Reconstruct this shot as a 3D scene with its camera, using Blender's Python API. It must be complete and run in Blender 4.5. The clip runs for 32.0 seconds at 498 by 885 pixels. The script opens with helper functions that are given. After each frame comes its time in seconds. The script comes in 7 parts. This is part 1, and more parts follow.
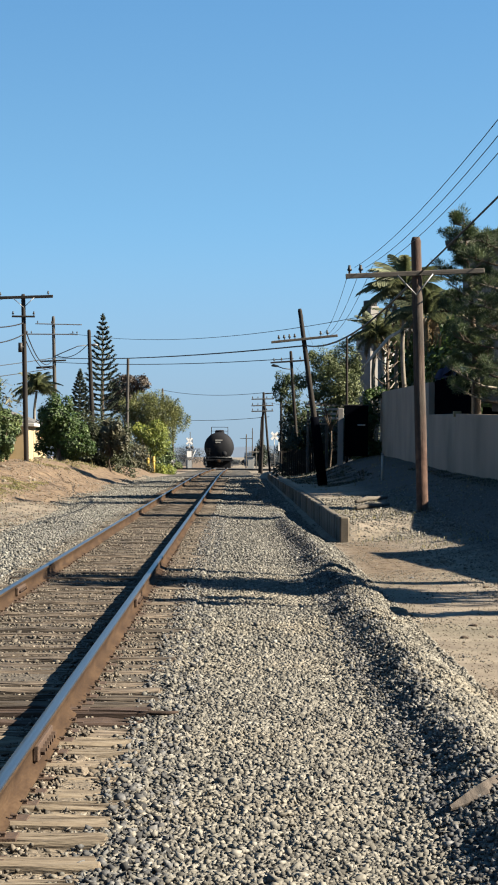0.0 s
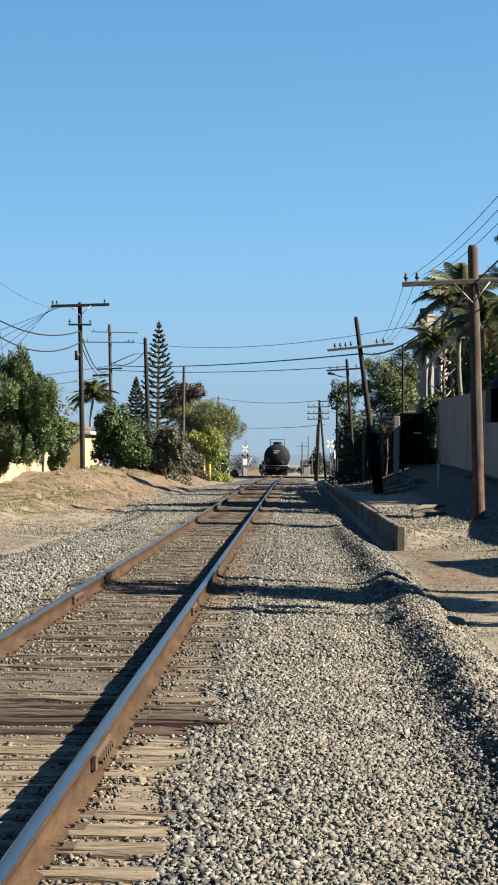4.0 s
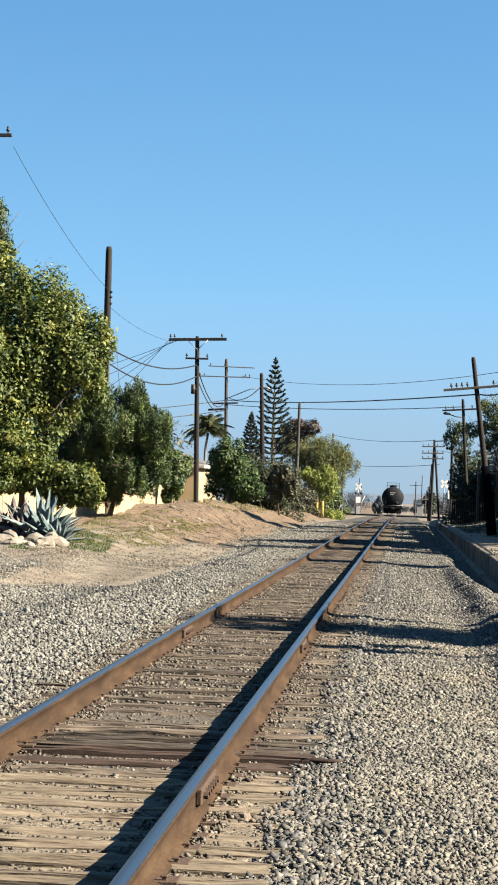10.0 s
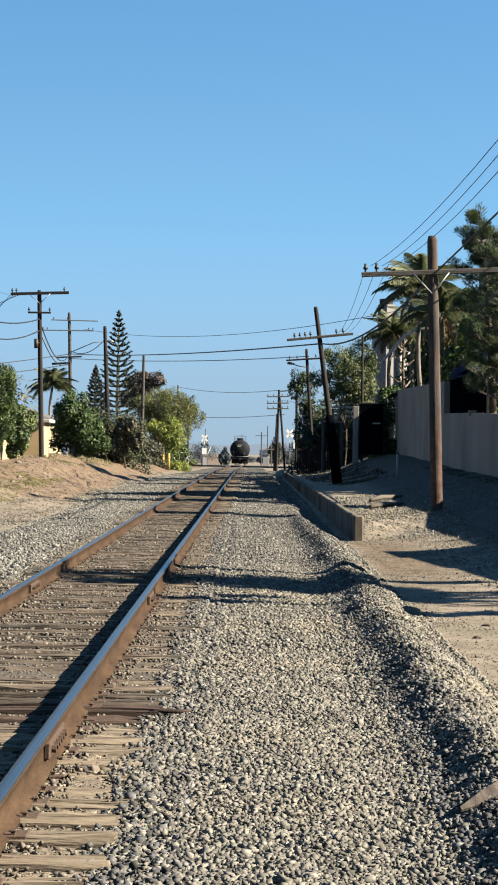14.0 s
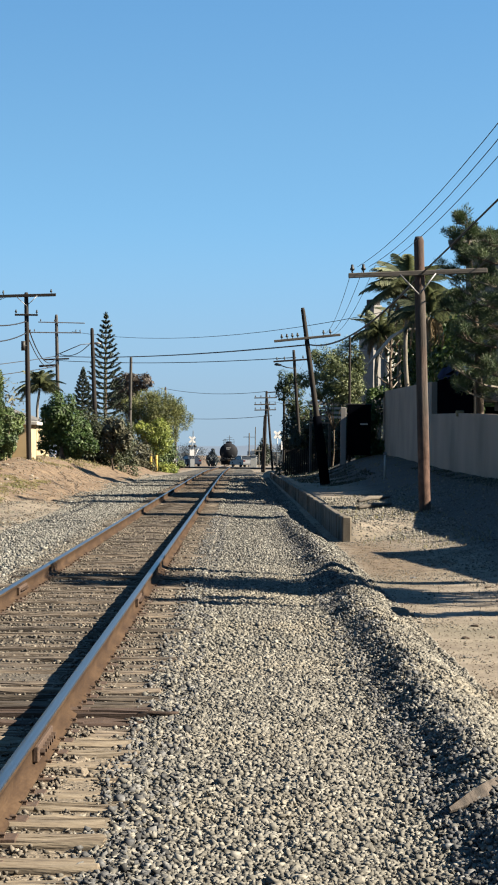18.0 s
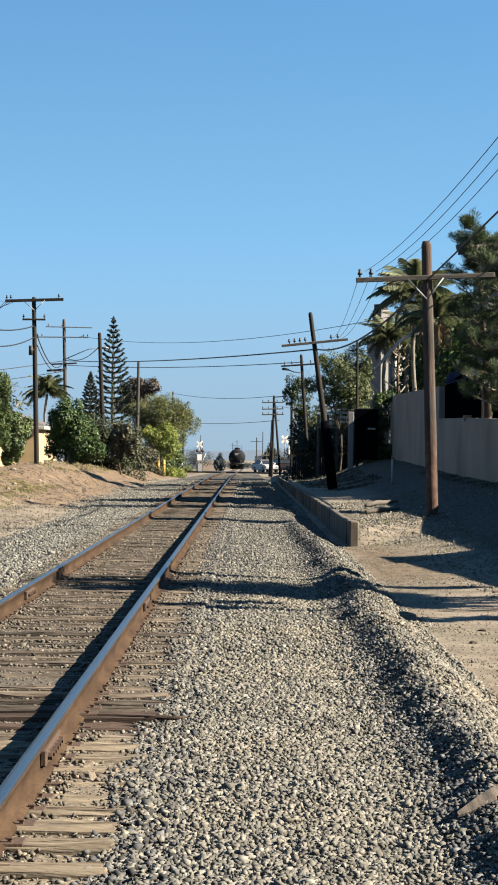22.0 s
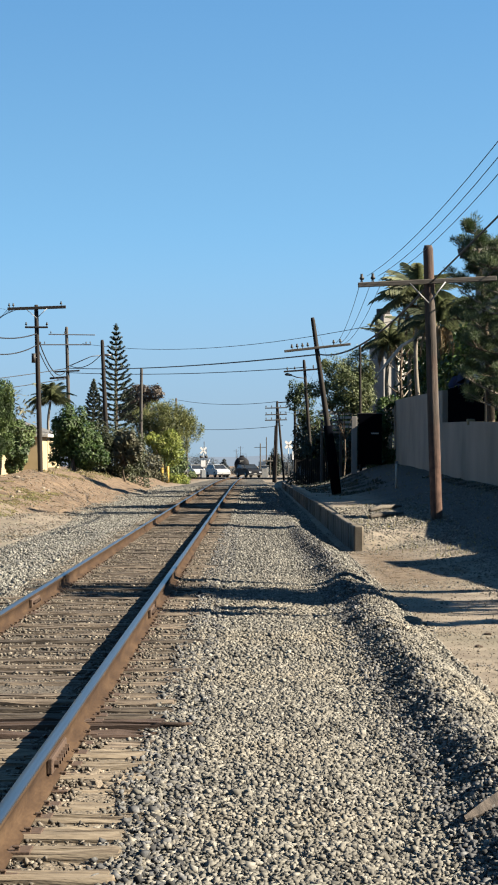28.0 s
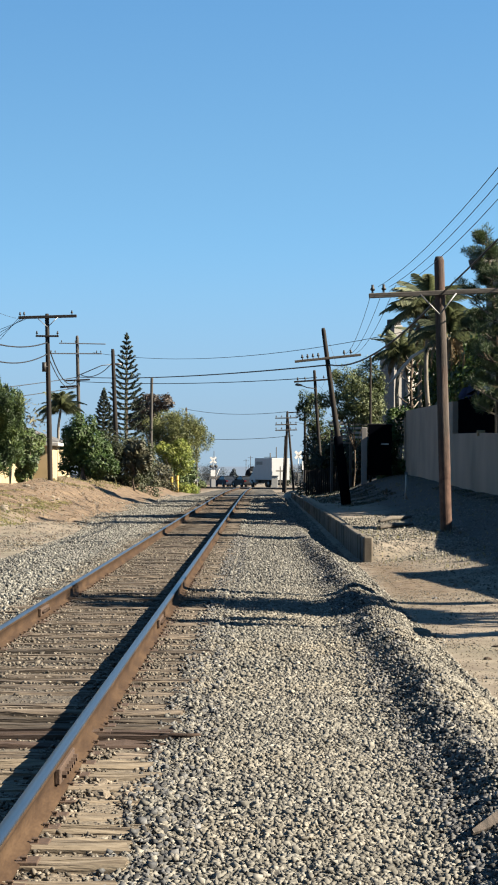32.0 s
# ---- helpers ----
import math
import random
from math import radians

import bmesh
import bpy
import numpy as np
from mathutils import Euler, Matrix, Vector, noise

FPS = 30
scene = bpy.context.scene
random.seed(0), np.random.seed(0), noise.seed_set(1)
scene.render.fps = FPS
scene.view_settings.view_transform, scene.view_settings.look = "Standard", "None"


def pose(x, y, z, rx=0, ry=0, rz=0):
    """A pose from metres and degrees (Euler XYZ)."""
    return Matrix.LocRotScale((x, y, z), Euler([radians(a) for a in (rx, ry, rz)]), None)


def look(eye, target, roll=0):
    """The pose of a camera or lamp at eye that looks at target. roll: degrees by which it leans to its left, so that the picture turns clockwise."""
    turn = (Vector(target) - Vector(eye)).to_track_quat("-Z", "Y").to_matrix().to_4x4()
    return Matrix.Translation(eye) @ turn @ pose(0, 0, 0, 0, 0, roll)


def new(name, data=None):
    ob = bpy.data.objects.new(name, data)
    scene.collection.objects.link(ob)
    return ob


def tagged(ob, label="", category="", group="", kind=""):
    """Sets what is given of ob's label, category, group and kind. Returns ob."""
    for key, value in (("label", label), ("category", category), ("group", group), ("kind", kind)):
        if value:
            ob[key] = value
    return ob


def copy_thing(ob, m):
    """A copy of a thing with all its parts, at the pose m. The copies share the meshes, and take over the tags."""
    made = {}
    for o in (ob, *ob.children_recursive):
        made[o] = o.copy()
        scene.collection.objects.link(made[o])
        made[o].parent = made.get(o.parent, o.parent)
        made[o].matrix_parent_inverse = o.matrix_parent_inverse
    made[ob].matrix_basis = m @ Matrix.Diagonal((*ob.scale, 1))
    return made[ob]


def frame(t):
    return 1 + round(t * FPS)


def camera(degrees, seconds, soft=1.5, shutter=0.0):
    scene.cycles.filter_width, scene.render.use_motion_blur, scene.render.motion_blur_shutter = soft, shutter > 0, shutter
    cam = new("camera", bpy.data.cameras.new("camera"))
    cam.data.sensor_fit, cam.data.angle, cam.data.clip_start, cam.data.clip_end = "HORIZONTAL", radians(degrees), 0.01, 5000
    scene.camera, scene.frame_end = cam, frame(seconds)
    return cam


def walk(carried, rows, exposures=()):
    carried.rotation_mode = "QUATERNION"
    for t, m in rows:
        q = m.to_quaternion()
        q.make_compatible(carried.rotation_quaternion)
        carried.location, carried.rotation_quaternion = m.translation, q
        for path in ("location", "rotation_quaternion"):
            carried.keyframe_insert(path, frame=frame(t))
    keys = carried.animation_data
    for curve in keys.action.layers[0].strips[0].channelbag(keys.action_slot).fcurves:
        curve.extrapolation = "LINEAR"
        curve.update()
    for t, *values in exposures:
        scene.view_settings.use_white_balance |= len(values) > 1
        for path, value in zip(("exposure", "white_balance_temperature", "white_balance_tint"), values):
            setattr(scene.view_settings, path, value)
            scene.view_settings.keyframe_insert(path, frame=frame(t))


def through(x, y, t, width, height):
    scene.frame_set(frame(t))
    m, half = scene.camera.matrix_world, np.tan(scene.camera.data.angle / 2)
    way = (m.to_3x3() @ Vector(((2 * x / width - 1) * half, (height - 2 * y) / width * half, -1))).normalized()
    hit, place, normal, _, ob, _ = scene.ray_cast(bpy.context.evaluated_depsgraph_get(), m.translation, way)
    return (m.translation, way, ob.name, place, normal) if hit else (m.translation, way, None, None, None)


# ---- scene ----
F_ANGLE = 12.904  # degrees across the picture's width
EYE = 1.75
cam = camera(F_ANGLE, 32.0, 1.9)


def aim(x, z, yaw, pitch, roll):
    """A camera held at x, 0, EYE + z; yaw to the right of the track, pitch up, roll."""
    a, b = radians(yaw), radians(pitch)
    eye = Vector((x, 0.0, EYE + z))
    return look(eye, eye + Vector((math.sin(a) * math.cos(b), math.cos(a) * math.cos(b), math.sin(b))) * 100, roll)


walk(cam, [
    (0, aim(-0, -0, 0.320, 0.206, 0.411)),
    (0.5, aim(0.007, 0.004, 1.384, 0.225, 0.273)),
    (1, aim(0.011, 0.008, 2.674, 0.265, 0.193)),
    (1.5, aim(-0.01, 0.035, 3.710, 0.334, 0.218)),
    (2, aim(-0.001, 0.03, 3.975, 0.423, -0.219)),
    (2.5, aim(-0.007, 0.039, 3.370, 0.443, -0.177)),
    (3, aim(-0.019, 0.023, 1.847, 0.438, -0.147)),
    (3.5, aim(-0.016, 0.02, 0.182, 0.403, 0.143)),
    (4, aim(-0.012, 0.011, -1.131, 0.396, 0.458)),
    (4.5, aim(-0.018, 0.02, -1.742, 0.379, 0.689)),
    (6.5, aim(0.01, 0.018, -1.140, 0.257, 1.290)),
    (7, aim(0.001, 0.016, -1.490, 0.474, 1.653)),
    (7.5, aim(-0.003, 0.017, -2.196, 0.797, 1.931)),
    (8, aim(-0.011, 0.018, -3.247, 1.137, 2.372)),
    (8.5, aim(-0.015, 0.014, -4.245, 1.374, 2.645)),
    (9, aim(-0.012, 0.013, -4.837, 1.442, 2.609)),
    (9.5, aim(-0.012, 0.014, -4.822, 1.403, 2.371)),
    (10, aim(-0.011, 0.016, -4.118, 1.279, 1.991)),
    (10.5, aim(-0.005, 0.015, -2.942, 1.113, 1.670)),
    (11, aim(0.002, 0.015, -1.884, 0.906, 1.448)),
    (11.5, aim(-0.001, 0.012, -1.086, 0.707, 1.354)),
    (12, aim(0.001, 0.01, -0.660, 0.555, 1.285)),
    (12.5, aim(0.007, 0.011, -0.436, 0.393, 1.153)),
    (13, aim(0.014, 0.012, -0.314, 0.237, 0.996)),
    (13.5, aim(0.01, 0.012, -0.189, 0.148, 0.872)),
    (14, aim(0.012, 0.011, -0.076, 0.131, 0.806)),
    (14.5, aim(0.019, 0.01, 0.020, 0.145, 0.728)),
    (16.5, aim(0.012, 0.017, 0.141, 0.297, 0.670)),
    (17, aim(0.01, 0.017, 0.180, 0.318, 0.609)),
    (17.5, aim(0.008, 0.017, 0.222, 0.262, 0.532)),
    (18, aim(0.013, 0.014, 0.244, 0.169, 0.543)),
    (18.5, aim(0.014, 0.013, 0.265, 0.087, 0.515)),
    (19, aim(0.015, 0.013, 0.307, 0.082, 0.500)),
    (19.5, aim(0.017, 0.012, 0.363, 0.128, 0.512)),
    (20, aim(0.019, 0.013, 0.375, 0.180, 0.526)),
    (20.5, aim(0.019, 0.013, 0.336, 0.216, 0.487)),
    (21, aim(0.015, 0.019, 0.241, 0.236, 0.496)),
    (21.5, aim(0.013, 0.013, 0.130, 0.263, 0.529)),
    (22, aim(0.012, 0.012, 0.048, 0.287, 0.554)),
    (22.5, aim(0.019, 0.012, -0.007, 0.263, 0.540)),
    (23, aim(0.014, 0.014, -0.009, 0.257, 0.518)),
    (23.5, aim(0.012, 0.013, 0.001, 0.284, 0.539)),
    (24, aim(0.016, 0.017, 0.012, 0.313, 0.457)),
    (24.5, aim(0.016, 0.018, 0.039, 0.369, 0.464)),
    (25, aim(0.017, 0.019, 0.023, 0.405, 0.383)),
    (25.5, aim(0.007, 0.018, 0.005, 0.437, 0.476)),
    (27.5, aim(0.01, 0.017, 0.096, 0.479, 0.220)),
    (28, aim(0.013, 0.013, -0.046, 0.436, 0.015)),
    (28.5, aim(0.01, 0.013, -0.273, 0.398, 0.030)),
    (29, aim(0.011, 0.013, -0.466, 0.417, 0.041)),
    (29.5, aim(0.01, 0.011, -0.489, 0.468, 0.134)),
    (30, aim(0.012, 0.014, -0.359, 0.495, 0.197)),
    (30.5, aim(0.012, 0.016, -0.178, 0.484, 0.196)),
    (31, aim(0.016, 0.019, -0.076, 0.468, 0.128)),
    (31.5, aim(0.012, 0.019, -0.127, 0.539, 0.268)),
    (32, aim(0.013, 0.022, -0.305, 0.690, 0.355)),
], [(0, 2.38), (2.2, 2.36), (4.5, 2.42), (7.5, 2.48), (9, 2.55), (10.5, 2.5), (13, 2.44), (20, 2.41), (32, 2.43)])

# ---- light: low sun from the right, clear sky ----
SUN_ELEV, SUN_AZ = 33.0, -9.0  # azimuth from +x towards +y
world = bpy.data.worlds.new("sky")
scene.world = world
world.use_nodes = True
wn = world.node_tree
sky = wn.nodes.new("ShaderNodeTexSky")
sky.sky_type = "NISHITA"
sky.sun_disc = False
sky.sun_elevation = radians(SUN_ELEV)
sky.sun_rotation = radians(90 - SUN_AZ)
sky.altitude = 200
sky.air_density, sky.dust_density, sky.ozone_density = 1.0, 0.05, 1.0
wn.nodes["Background"].inputs["Strength"].default_value = 0.0438
# the clear dry air keeps its blue down to the horizon: the sky is read a little higher up
coord = wn.nodes.new("ShaderNodeTexCoord")
raised = wn.nodes.new("ShaderNodeVectorMath")
raised.operation = "MULTIPLY_ADD"
raised.inputs[1].default_value = (1, 1, 1.7)
raised.inputs[2].default_value = (0, 0, 0.2)
wn.links.new(coord.outputs["Generated"], raised.inputs[0])
unit = wn.nodes.new("ShaderNodeVectorMath")
unit.operation = "NORMALIZE"
wn.links.new(raised.outputs[0], unit.inputs[0])
wn.links.new(unit.outputs[0], sky.inputs["Vector"])
tint = wn.nodes.new("ShaderNodeMixRGB")
tint.blend_type = "MULTIPLY"
tint.inputs["Fac"].default_value = 1.0
tint.inputs["Color2"].default_value = (0.74, 1.0, 1.03, 1)
wn.links.new(sky.outputs["Color"], tint.inputs["Color1"])
height = wn.nodes.new("ShaderNodeSeparateXYZ")
wn.links.new(coord.outputs["Generated"], height.inputs[0])
depth = wn.nodes.new("ShaderNodeValToRGB")
els = depth.color_ramp.elements
els[0].position, els[0].color = 0.0, (0.75, 1.0, 1.0, 1)
els[1].position, els[1].color = 0.36, (0.55, 0.93, 1.05, 1)
els.new(0.08).color = (0.75, 1.02, 1.0, 1)
els.new(0.14).color = (0.70, 1.0, 1.01, 1)
els.new(0.21).color = (0.61, 0.955, 1.04, 1)
wn.links.new(height.outputs["Z"], depth.inputs["Fac"])
wn.links.new(depth.outputs["Color"], tint.inputs["Color2"])
# pale grey haze low over the horizon, all round
sep = wn.nodes.new("ShaderNodeSeparateXYZ")
wn.links.new(coord.outputs["Generated"], sep.inputs[0])
low = wn.nodes.new("ShaderNodeMapRange")
low.interpolation_type = "SMOOTHSTEP"
low.inputs["From Min"].default_value, low.inputs["From Max"].default_value = 0.11, -0.01
low.inputs["To Max"].default_value = 0.85
wn.links.new(sep.outputs["Z"], low.inputs["Value"])
haze = wn.nodes.new("ShaderNodeMixRGB")
haze.inputs["Color2"].default_value = (1.56, 1.98, 2.42, 1)
wn.links.new(low.outputs[0], haze.inputs["Fac"])
wn.links.new(tint.outputs["Color"], haze.inputs["Color1"])
wn.links.new(haze.outputs["Color"], wn.nodes["Background"].inputs["Color"])
sun = new("sun", bpy.data.lights.new("sun", "SUN"))
sun.data.energy, sun.data.angle, sun.data.color = 5.0, radians(0.5), (1.0, 0.88, 0.70)
SUN_DIR = Vector((math.cos(radians(SUN_ELEV)) * math.cos(radians(SUN_AZ)), math.cos(radians(SUN_ELEV)) * math.sin(radians(SUN_AZ)), math.sin(radians(SUN_ELEV))))
sun.matrix_world = look(SUN_DIR * 300 + Vector((0, 60, 0)), (0, 60, 0))
scene.view_settings.exposure = 2.4

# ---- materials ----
TONE = 0.338  # scales all base colours down; with the raised exposure, shade falls deeper


def tone(c):
    return (c[0] * TONE, c[1] * TONE, c[2] * TONE, 1)


def material(name, colors, scale=8.0, rough=0.85, bump=0.3, metal=0.0, fine=60.0, stretch=(1, 1, 1), vary=None, stain=None, spec=0.3, bump_dist=0.01, through=0.0, value=0.35):
    """Noise-mixed paint. colors: two or three; vary: 'object' or 'island'; stain: (colour, scale, amount); through: light that passes thin leaves."""
    m = bpy.data.materials.new(name)
    m.use_nodes = True
    nt = m.node_tree
    N, L = nt.nodes, nt.links
    b = N["Principled BSDF"]
    co = N.new("ShaderNodeTexCoord")
    mp = N.new("ShaderNodeMapping")
    mp.inputs["Scale"].default_value = stretch
    L.new(co.outputs["Object"], mp.inputs["Vector"])
    n1 = N.new("ShaderNodeTexNoise")
    n1.inputs["Scale"].default_value, n1.inputs["Detail"].default_value = scale, 5
    n2 = N.new("ShaderNodeTexNoise")
    n2.inputs["Scale"].default_value, n2.inputs["Detail"].default_value = fine, 3
    for n in (n1, n2):
        L.new(mp.outputs["Vector"], n.inputs["Vector"])
    mixf = N.new("ShaderNodeMath")
    mixf.operation = "MULTIPLY_ADD"
    L.new(n2.outputs["Fac"], mixf.inputs[0])
    mixf.inputs[1].default_value = 0.4
    sub = N.new("ShaderNodeMath")
    sub.operation = "SUBTRACT"
    L.new(n1.outputs["Fac"], sub.inputs[0])
    sub.inputs[1].default_value = 0.2
    L.new(sub.outputs[0], mixf.inputs[2])
    ramp = N.new("ShaderNodeValToRGB")
    els = ramp.color_ramp.elements
    els[0].position, els[1].position = 0.3, 0.7
    els[0].color, els[1].color = tone(colors[0]), tone(colors[-1])
    if len(colors) == 3:
        els.new(0.5).color = tone(colors[1])
    L.new(mixf.outputs[0], ramp.inputs["Fac"])
    out = ramp.outputs["Color"]
    if stain:
        n3 = N.new("ShaderNodeTexNoise")
        n3.inputs["Scale"].default_value, n3.inputs["Detail"].default_value = stain[1], 4
        L.new(co.outputs["Object"], n3.inputs["Vector"])
        r3 = N.new("ShaderNodeMapRange")
        r3.inputs["From Min"].default_value, r3.inputs["From Max"].default_value = 0.5, 0.68
        r3.inputs["To Max"].default_value = stain[2]
        L.new(n3.outputs["Fac"], r3.inputs["Value"])
        mx = N.new("ShaderNodeMixRGB")
        L.new(r3.outputs[0], mx.inputs["Fac"])
        L.new(out, mx.inputs["Color1"])
        mx.inputs["Color2"].default_value = tone(stain[0])
        out = mx.outputs["Color"]
    if vary:
        if vary == "object":
            src = N.new("ShaderNodeObjectInfo").outputs["Random"]
        else:
            src = N.new("ShaderNodeNewGeometry").outputs["Random Per Island"]
        mr = N.new("ShaderNodeMapRange")
        mr.inputs["To Min"].default_value, mr.inputs["To Max"].default_value = 1 - value, 1 + value
        L.new(src, mr.inputs["Value"])
        hs = N.new("ShaderNodeHueSaturation")
        L.new(mr.outputs[0], hs.inputs["Value"])
        L.new(out, hs.inputs["Color"])
        out = hs.outputs["Color"]
    L.new(out, b.inputs["Base Color"])
    b.inputs["Roughness"].default_value, b.inputs["Metallic"].default_value = rough, metal
    b.inputs["Specular IOR Level"].default_value = spec
    if bump:
        bp = N.new("ShaderNodeBump")
        bp.inputs["Strength"].default_value, bp.inputs["Distance"].default_value = bump, bump_dist
        L.new(mixf.outputs[0], bp.inputs["Height"])
        L.new(bp.outputs["Normal"], b.inputs["Normal"])
    if through:
        tr = N.new("ShaderNodeBsdfTranslucent")
        L.new(out, tr.inputs["Color"])
        ms = N.new("ShaderNodeMixShader")
        ms.inputs["Fac"].default_value = through
        L.new(b.outputs[0], ms.inputs[1])
        L.new(tr.outputs[0], ms.inputs[2])
        L.new(ms.outputs[0], N["Material Output"].inputs["Surface"])
    return m


M_DIRT = material("dirt", [(0.19, 0.152, 0.112), (0.33, 0.272, 0.205), (0.45, 0.382, 0.295)], 1.4, 0.95, 0.6, fine=26.0, bump_dist=0.03, stain=((0.22, 0.205, 0.14), 0.25, 0.5))


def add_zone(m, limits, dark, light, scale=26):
    """Another soil, or painted shade, spread over part of a ground: limits of (axis, sway by noise, none at, full at);
    two colours.
    """
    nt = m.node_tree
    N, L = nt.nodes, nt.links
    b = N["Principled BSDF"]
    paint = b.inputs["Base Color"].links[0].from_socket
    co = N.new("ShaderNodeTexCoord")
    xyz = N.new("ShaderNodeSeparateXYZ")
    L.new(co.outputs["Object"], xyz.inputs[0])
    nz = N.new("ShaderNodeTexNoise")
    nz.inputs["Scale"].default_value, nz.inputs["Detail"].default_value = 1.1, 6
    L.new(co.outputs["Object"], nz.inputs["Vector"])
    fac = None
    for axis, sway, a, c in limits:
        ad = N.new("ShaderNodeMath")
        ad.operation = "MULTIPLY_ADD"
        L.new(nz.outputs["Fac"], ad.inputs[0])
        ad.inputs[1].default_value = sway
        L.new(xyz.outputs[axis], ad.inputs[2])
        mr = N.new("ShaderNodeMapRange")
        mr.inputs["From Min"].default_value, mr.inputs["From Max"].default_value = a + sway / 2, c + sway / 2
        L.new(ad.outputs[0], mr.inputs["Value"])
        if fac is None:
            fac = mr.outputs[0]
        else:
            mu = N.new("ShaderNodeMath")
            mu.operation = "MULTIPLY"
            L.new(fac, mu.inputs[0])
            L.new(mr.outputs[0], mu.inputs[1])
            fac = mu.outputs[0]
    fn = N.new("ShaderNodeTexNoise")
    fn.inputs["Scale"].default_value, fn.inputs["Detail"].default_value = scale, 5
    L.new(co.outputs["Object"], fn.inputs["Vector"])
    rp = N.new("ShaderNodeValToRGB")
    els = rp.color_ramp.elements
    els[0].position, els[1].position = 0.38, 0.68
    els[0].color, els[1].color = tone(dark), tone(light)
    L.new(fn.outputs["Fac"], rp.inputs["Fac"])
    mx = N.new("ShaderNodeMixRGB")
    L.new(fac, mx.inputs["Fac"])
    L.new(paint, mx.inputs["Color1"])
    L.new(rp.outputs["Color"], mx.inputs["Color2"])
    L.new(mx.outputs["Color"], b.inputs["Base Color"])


# shade painted into the soil along the wall as dark grey-brown
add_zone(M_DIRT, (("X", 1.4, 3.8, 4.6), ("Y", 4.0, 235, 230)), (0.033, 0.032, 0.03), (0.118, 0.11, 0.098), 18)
# browner bare soil on the cut bank
add_zone(M_DIRT, (("X", 1.0, -5.6, -6.4), ("Y", 6.0, 68, 76)), (0.15, 0.098, 0.06), (0.36, 0.26, 0.165), 3)
# decayed bark on the dirt near the gravel
add_zone(M_DIRT, (("X", 0.8, 1.8, 2.0), ("Y", 7.0, 17.6, 16.2)), (0.022, 0.017, 0.013), (0.155, 0.12, 0.09), 45)
# near-black ground towards the foot of the wall
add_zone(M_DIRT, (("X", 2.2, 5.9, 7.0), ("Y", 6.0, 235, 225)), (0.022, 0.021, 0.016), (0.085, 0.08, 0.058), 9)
# bare brown earth where rain has washed the dirt beside the gravel
add_zone(M_DIRT, (("X", 0.9, 1.9, 2.15), ("X", 1.6, 3.6, 2.7), ("Y", 4.0, 47, 44), ("Y", 4.0, 30, 34)), (0.13, 0.09, 0.056), (0.31, 0.232, 0.147), 7)
# bed kept dark, painting shade into the gaps between the stones
M_BALLAST = material("ballast_bed", [(0.045, 0.041, 0.035), (0.10, 0.091, 0.077), (0.20, 0.184, 0.152)], 3.0, 0.95, 0.9, fine=34.0, bump_dist=0.05)
# brown, fouled gravel between the rails
add_zone(M_BALLAST, (("X", 0.3, -3.3, -3.1), ("X", 0.3, -0.35, -0.55)), (0.07, 0.058, 0.045), (0.25, 0.211, 0.16), 34)
# sand blown in between the ties near the joint
add_zone(M_BALLAST, (("X", 0.3, -3.3, -3.1), ("X", 0.3, -0.35, -0.55), ("Y", 2.0, 14.2, 13.2)), (0.20, 0.16, 0.112), (0.43, 0.355, 0.26), 20)
# cleaner pale chippings beside the track
add_zone(M_BALLAST, (("X", 0.3, -3.1, -3.4), ("Y", 3.0, 70, 66)), (0.12, 0.117, 0.105), (0.30, 0.292, 0.262), 30)
M_STONE_BROWN = material("fouled_stone", [(0.105, 0.09, 0.071), (0.185, 0.158, 0.123), (0.35, 0.303, 0.243)], 14.0, 0.85, 0.1, fine=80, vary="island", value=0.6)
M_STONE = material("ballast_stone", [(0.142, 0.137, 0.124), (0.258, 0.244, 0.208), (0.402, 0.381, 0.332)], 9.0, 0.9, 0.1, fine=60, vary="island", value=0.44, stain=((0.36, 0.315, 0.24), 0.35, 0.55))
M_STONE_GREY = material("grey_ballast_stone", [(0.14, 0.138, 0.13), (0.245, 0.237, 0.208), (0.40, 0.388, 0.345)], 9.0, 0.9, 0.1, fine=60, vary="island", value=0.6)
M_STONE_PALE = material("pale_ballast_stone", [(0.185, 0.181, 0.16), (0.285, 0.278, 0.247), (0.42, 0.41, 0.365)], 9.0, 0.9, 0.1, fine=60, vary="island", value=0.55)
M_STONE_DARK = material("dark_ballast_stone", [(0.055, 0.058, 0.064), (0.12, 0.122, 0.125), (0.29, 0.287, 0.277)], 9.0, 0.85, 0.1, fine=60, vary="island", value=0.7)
M_TIE = material("weathered_tie", [(0.042, 0.033, 0.026), (0.14, 0.108, 0.079), (0.30, 0.243, 0.18)], 5.0, 0.95, 0.9, fine=30, stretch=(0.45, 3.5, 3.5), vary="object", value=0.45, bump_dist=0.02)
M_TIE_PALE = material("bleached_tie", [(0.14, 0.106, 0.074), (0.325, 0.258, 0.18), (0.50, 0.415, 0.30)], 5.0, 0.95, 0.9, fine=30, stretch=(0.45, 3.5, 3.5), vary="object", value=0.25, bump_dist=0.02)
M_TIE_RED = material("dark_red_tie", [(0.045, 0.027, 0.019), (0.09, 0.054, 0.037), (0.15, 0.098, 0.07)], 5.0, 0.9, 0.8, fine=40, stretch=(0.25, 6, 6))
M_RUST = material("rusty_steel", [(0.046, 0.026, 0.015), (0.08, 0.047, 0.026), (0.125, 0.077, 0.043)], 6.0, 0.9, 0.3, fine=70, spec=0.12, stretch=(1, 0.2, 1))
M_RAILTOP = material("polished_rail_head", [(0.42, 0.42, 0.43), (0.55, 0.55, 0.56)], 3.0, 0.32, 0.02, metal=1.0, fine=30, stretch=(20, 0.3, 1))
